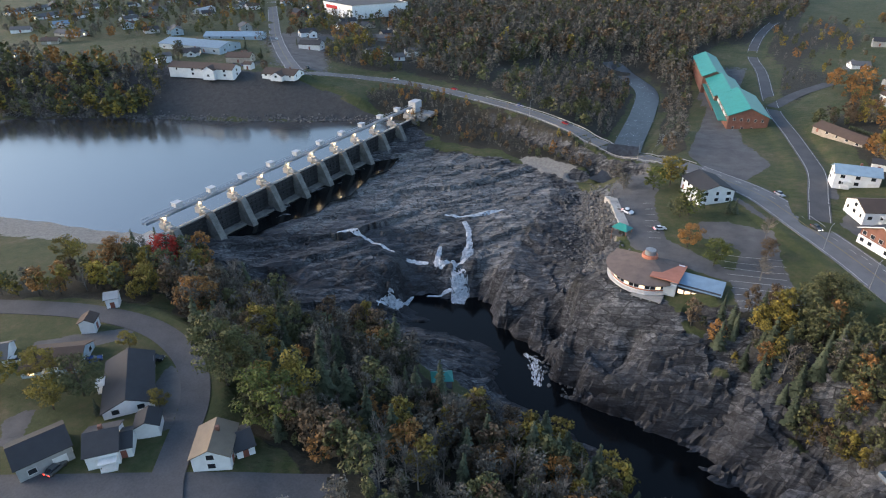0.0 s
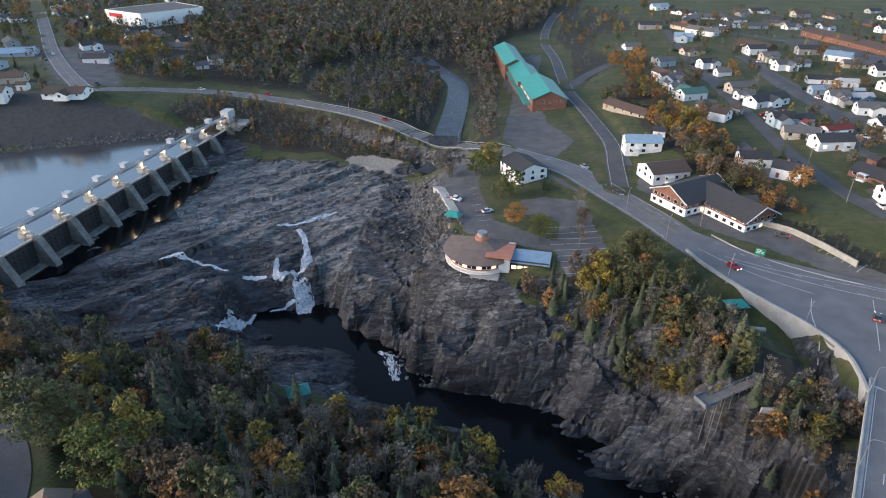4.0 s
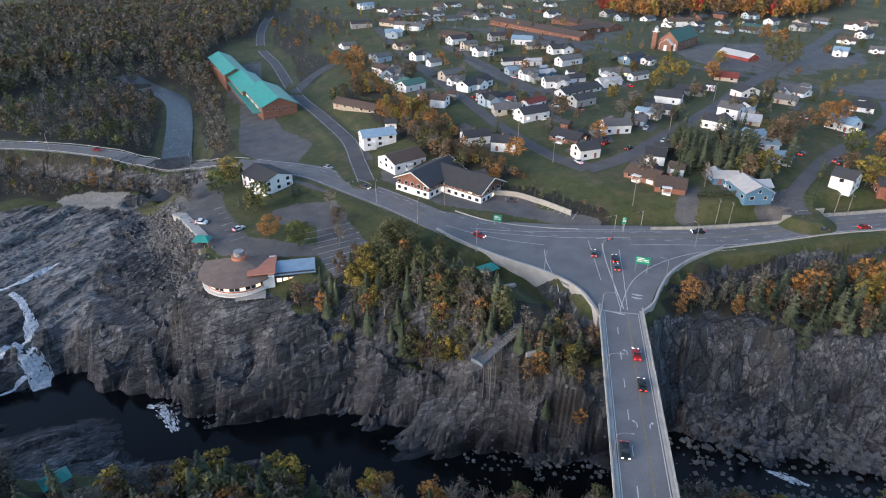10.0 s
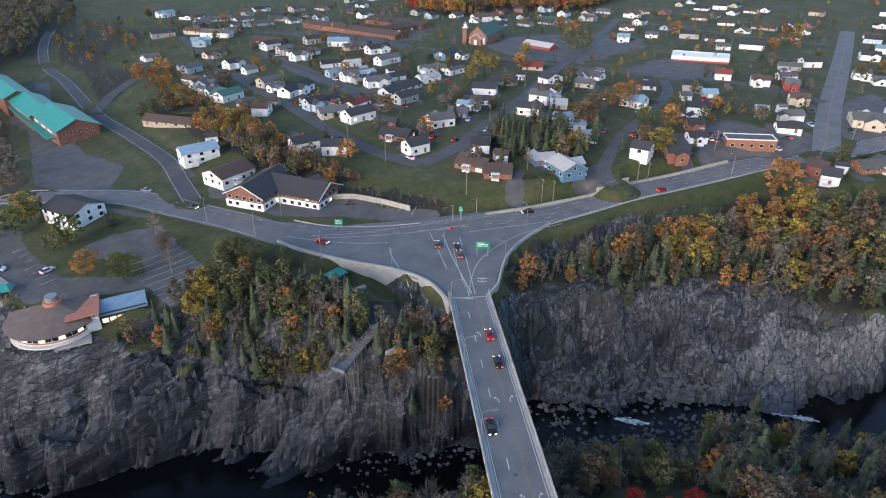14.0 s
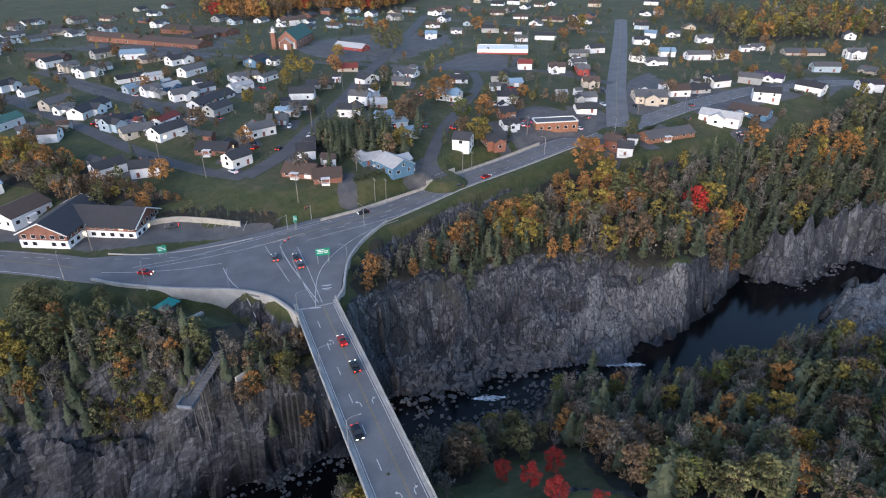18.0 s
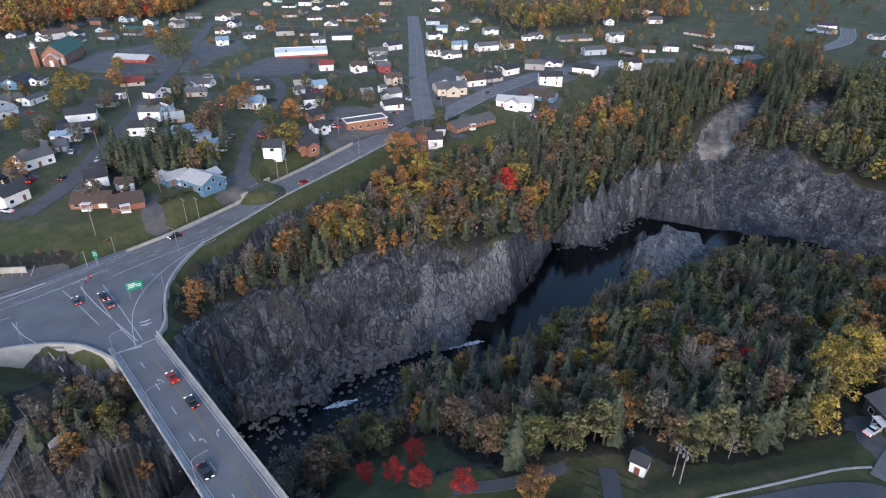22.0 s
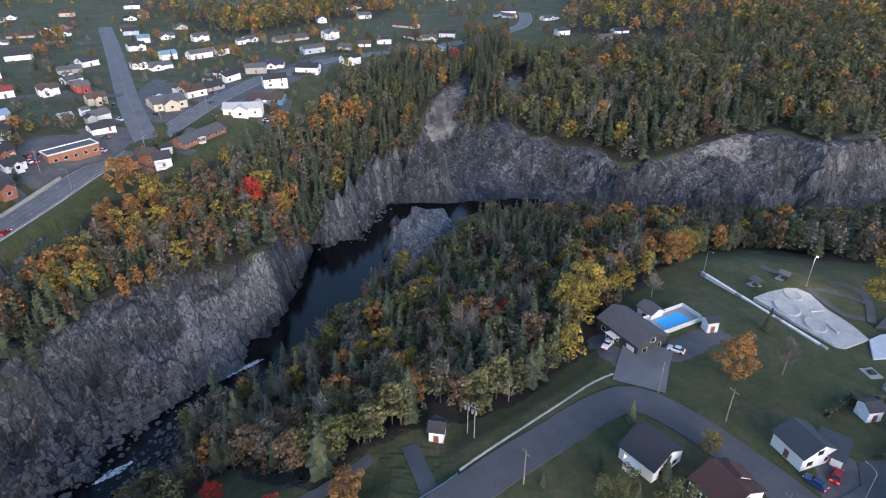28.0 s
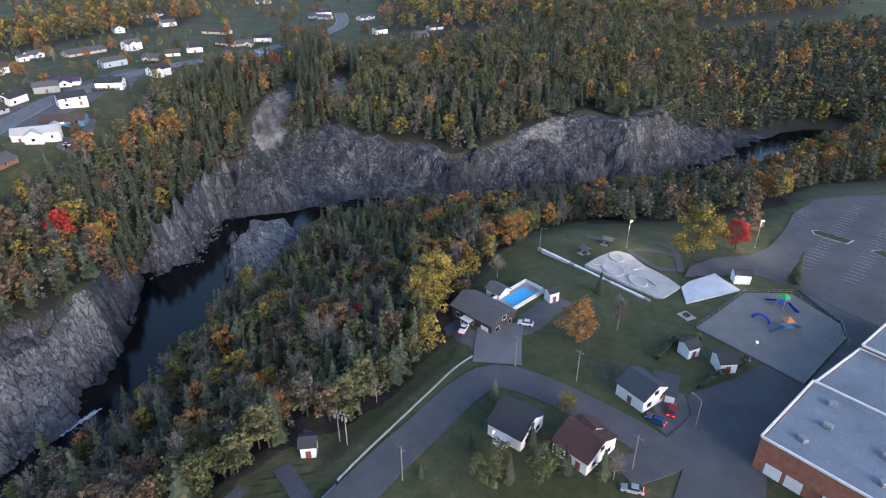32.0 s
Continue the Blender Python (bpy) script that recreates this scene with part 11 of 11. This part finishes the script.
for rail_side in (-5.2, 5.2):
    guard_rail([(-170.1, 332.8), (-127, 319.3), (-90.5, 299.9), (-51.2, 285.5), (-36, 278.6)], rail_side)


def lookout_ruin():
    t = thing("lookout_wall", pose(56, 129.5, float(land(56, 129.5))), "weathered concrete lookout walls among trees", "wall")
    for x, y, L, turn in ((-6, -2, 9, 10), (3, 1, 9, 25), (-4, 3, 6, 95)):
        part("segment", box(bmesh.new(), 0, L, -0.3, 0.3, -3, 1.4, 0.06, turn, (x, y, 0)), PALE_CONCRETE, t)


lookout_ruin()
t = thing("picnic_slab", pose(54.2, 158.3, float(land(54.2, 158.3)), 0, 0, 5), "low pale concrete block on a lawn", "bench")
part("block", box(bmesh.new(), -2.4, 2.4, -0.7, 0.7, -0.3, 0.5, 0.05), PALE_CONCRETE, t)

# parking bays
def bays(x, y, turn, n, pitch=2.7, length=4.8):
    for k in range(n):
        px, py = turned(x, y, turn, k * pitch, 0)
        qx, qy = turned(x, y, turn, k * pitch, length)
        marking([(px, py), (qx, qy)], 0.14, 0, None, 0.05, False)


for bay in (
    [(-11.3, 207.8), (8.9, 210.9)],
    [(-9.8, 203.8), (9.8, 207.3)],
    [(-8.4, 199.8), (10.7, 203.8)],
    [(-7.0, 196.1), (11.5, 200.8)],
    [(-5.6, 192.4), (12.3, 196.6)],
    [(-4.3, 188.7), (13.0, 192.3)],
    [(-3.0, 185.2), (13.8, 188.2)],
    [(-1.8, 181.8), (14.5, 184.4)],
    [(-0.6, 176.7), (15.1, 180.8)],
    [(-42.4, 238.6), (-46.0, 236.7)],
    [(-40.4, 233.5), (-44.2, 231.6)],
    [(-38.5, 228.7), (-42.5, 226.9)],
    [(-36.7, 224.1), (-40.9, 222.3)],
    [(-35.0, 219.6), (-39.3, 217.9)],
    [(-33.3, 215.4), (-37.8, 213.8)],
    [(-31.7, 211.3), (-36.3, 209.7)]):
    marking(bay, 0.15, 0, None, 0.05, False)
bays(80, 201, -52, 6)
bays(-58, 300, 95, 9)
bays(-57, 330, 98, 9)
bays(150, -190, 60, 8)
bays(160, -200, 60, 8)
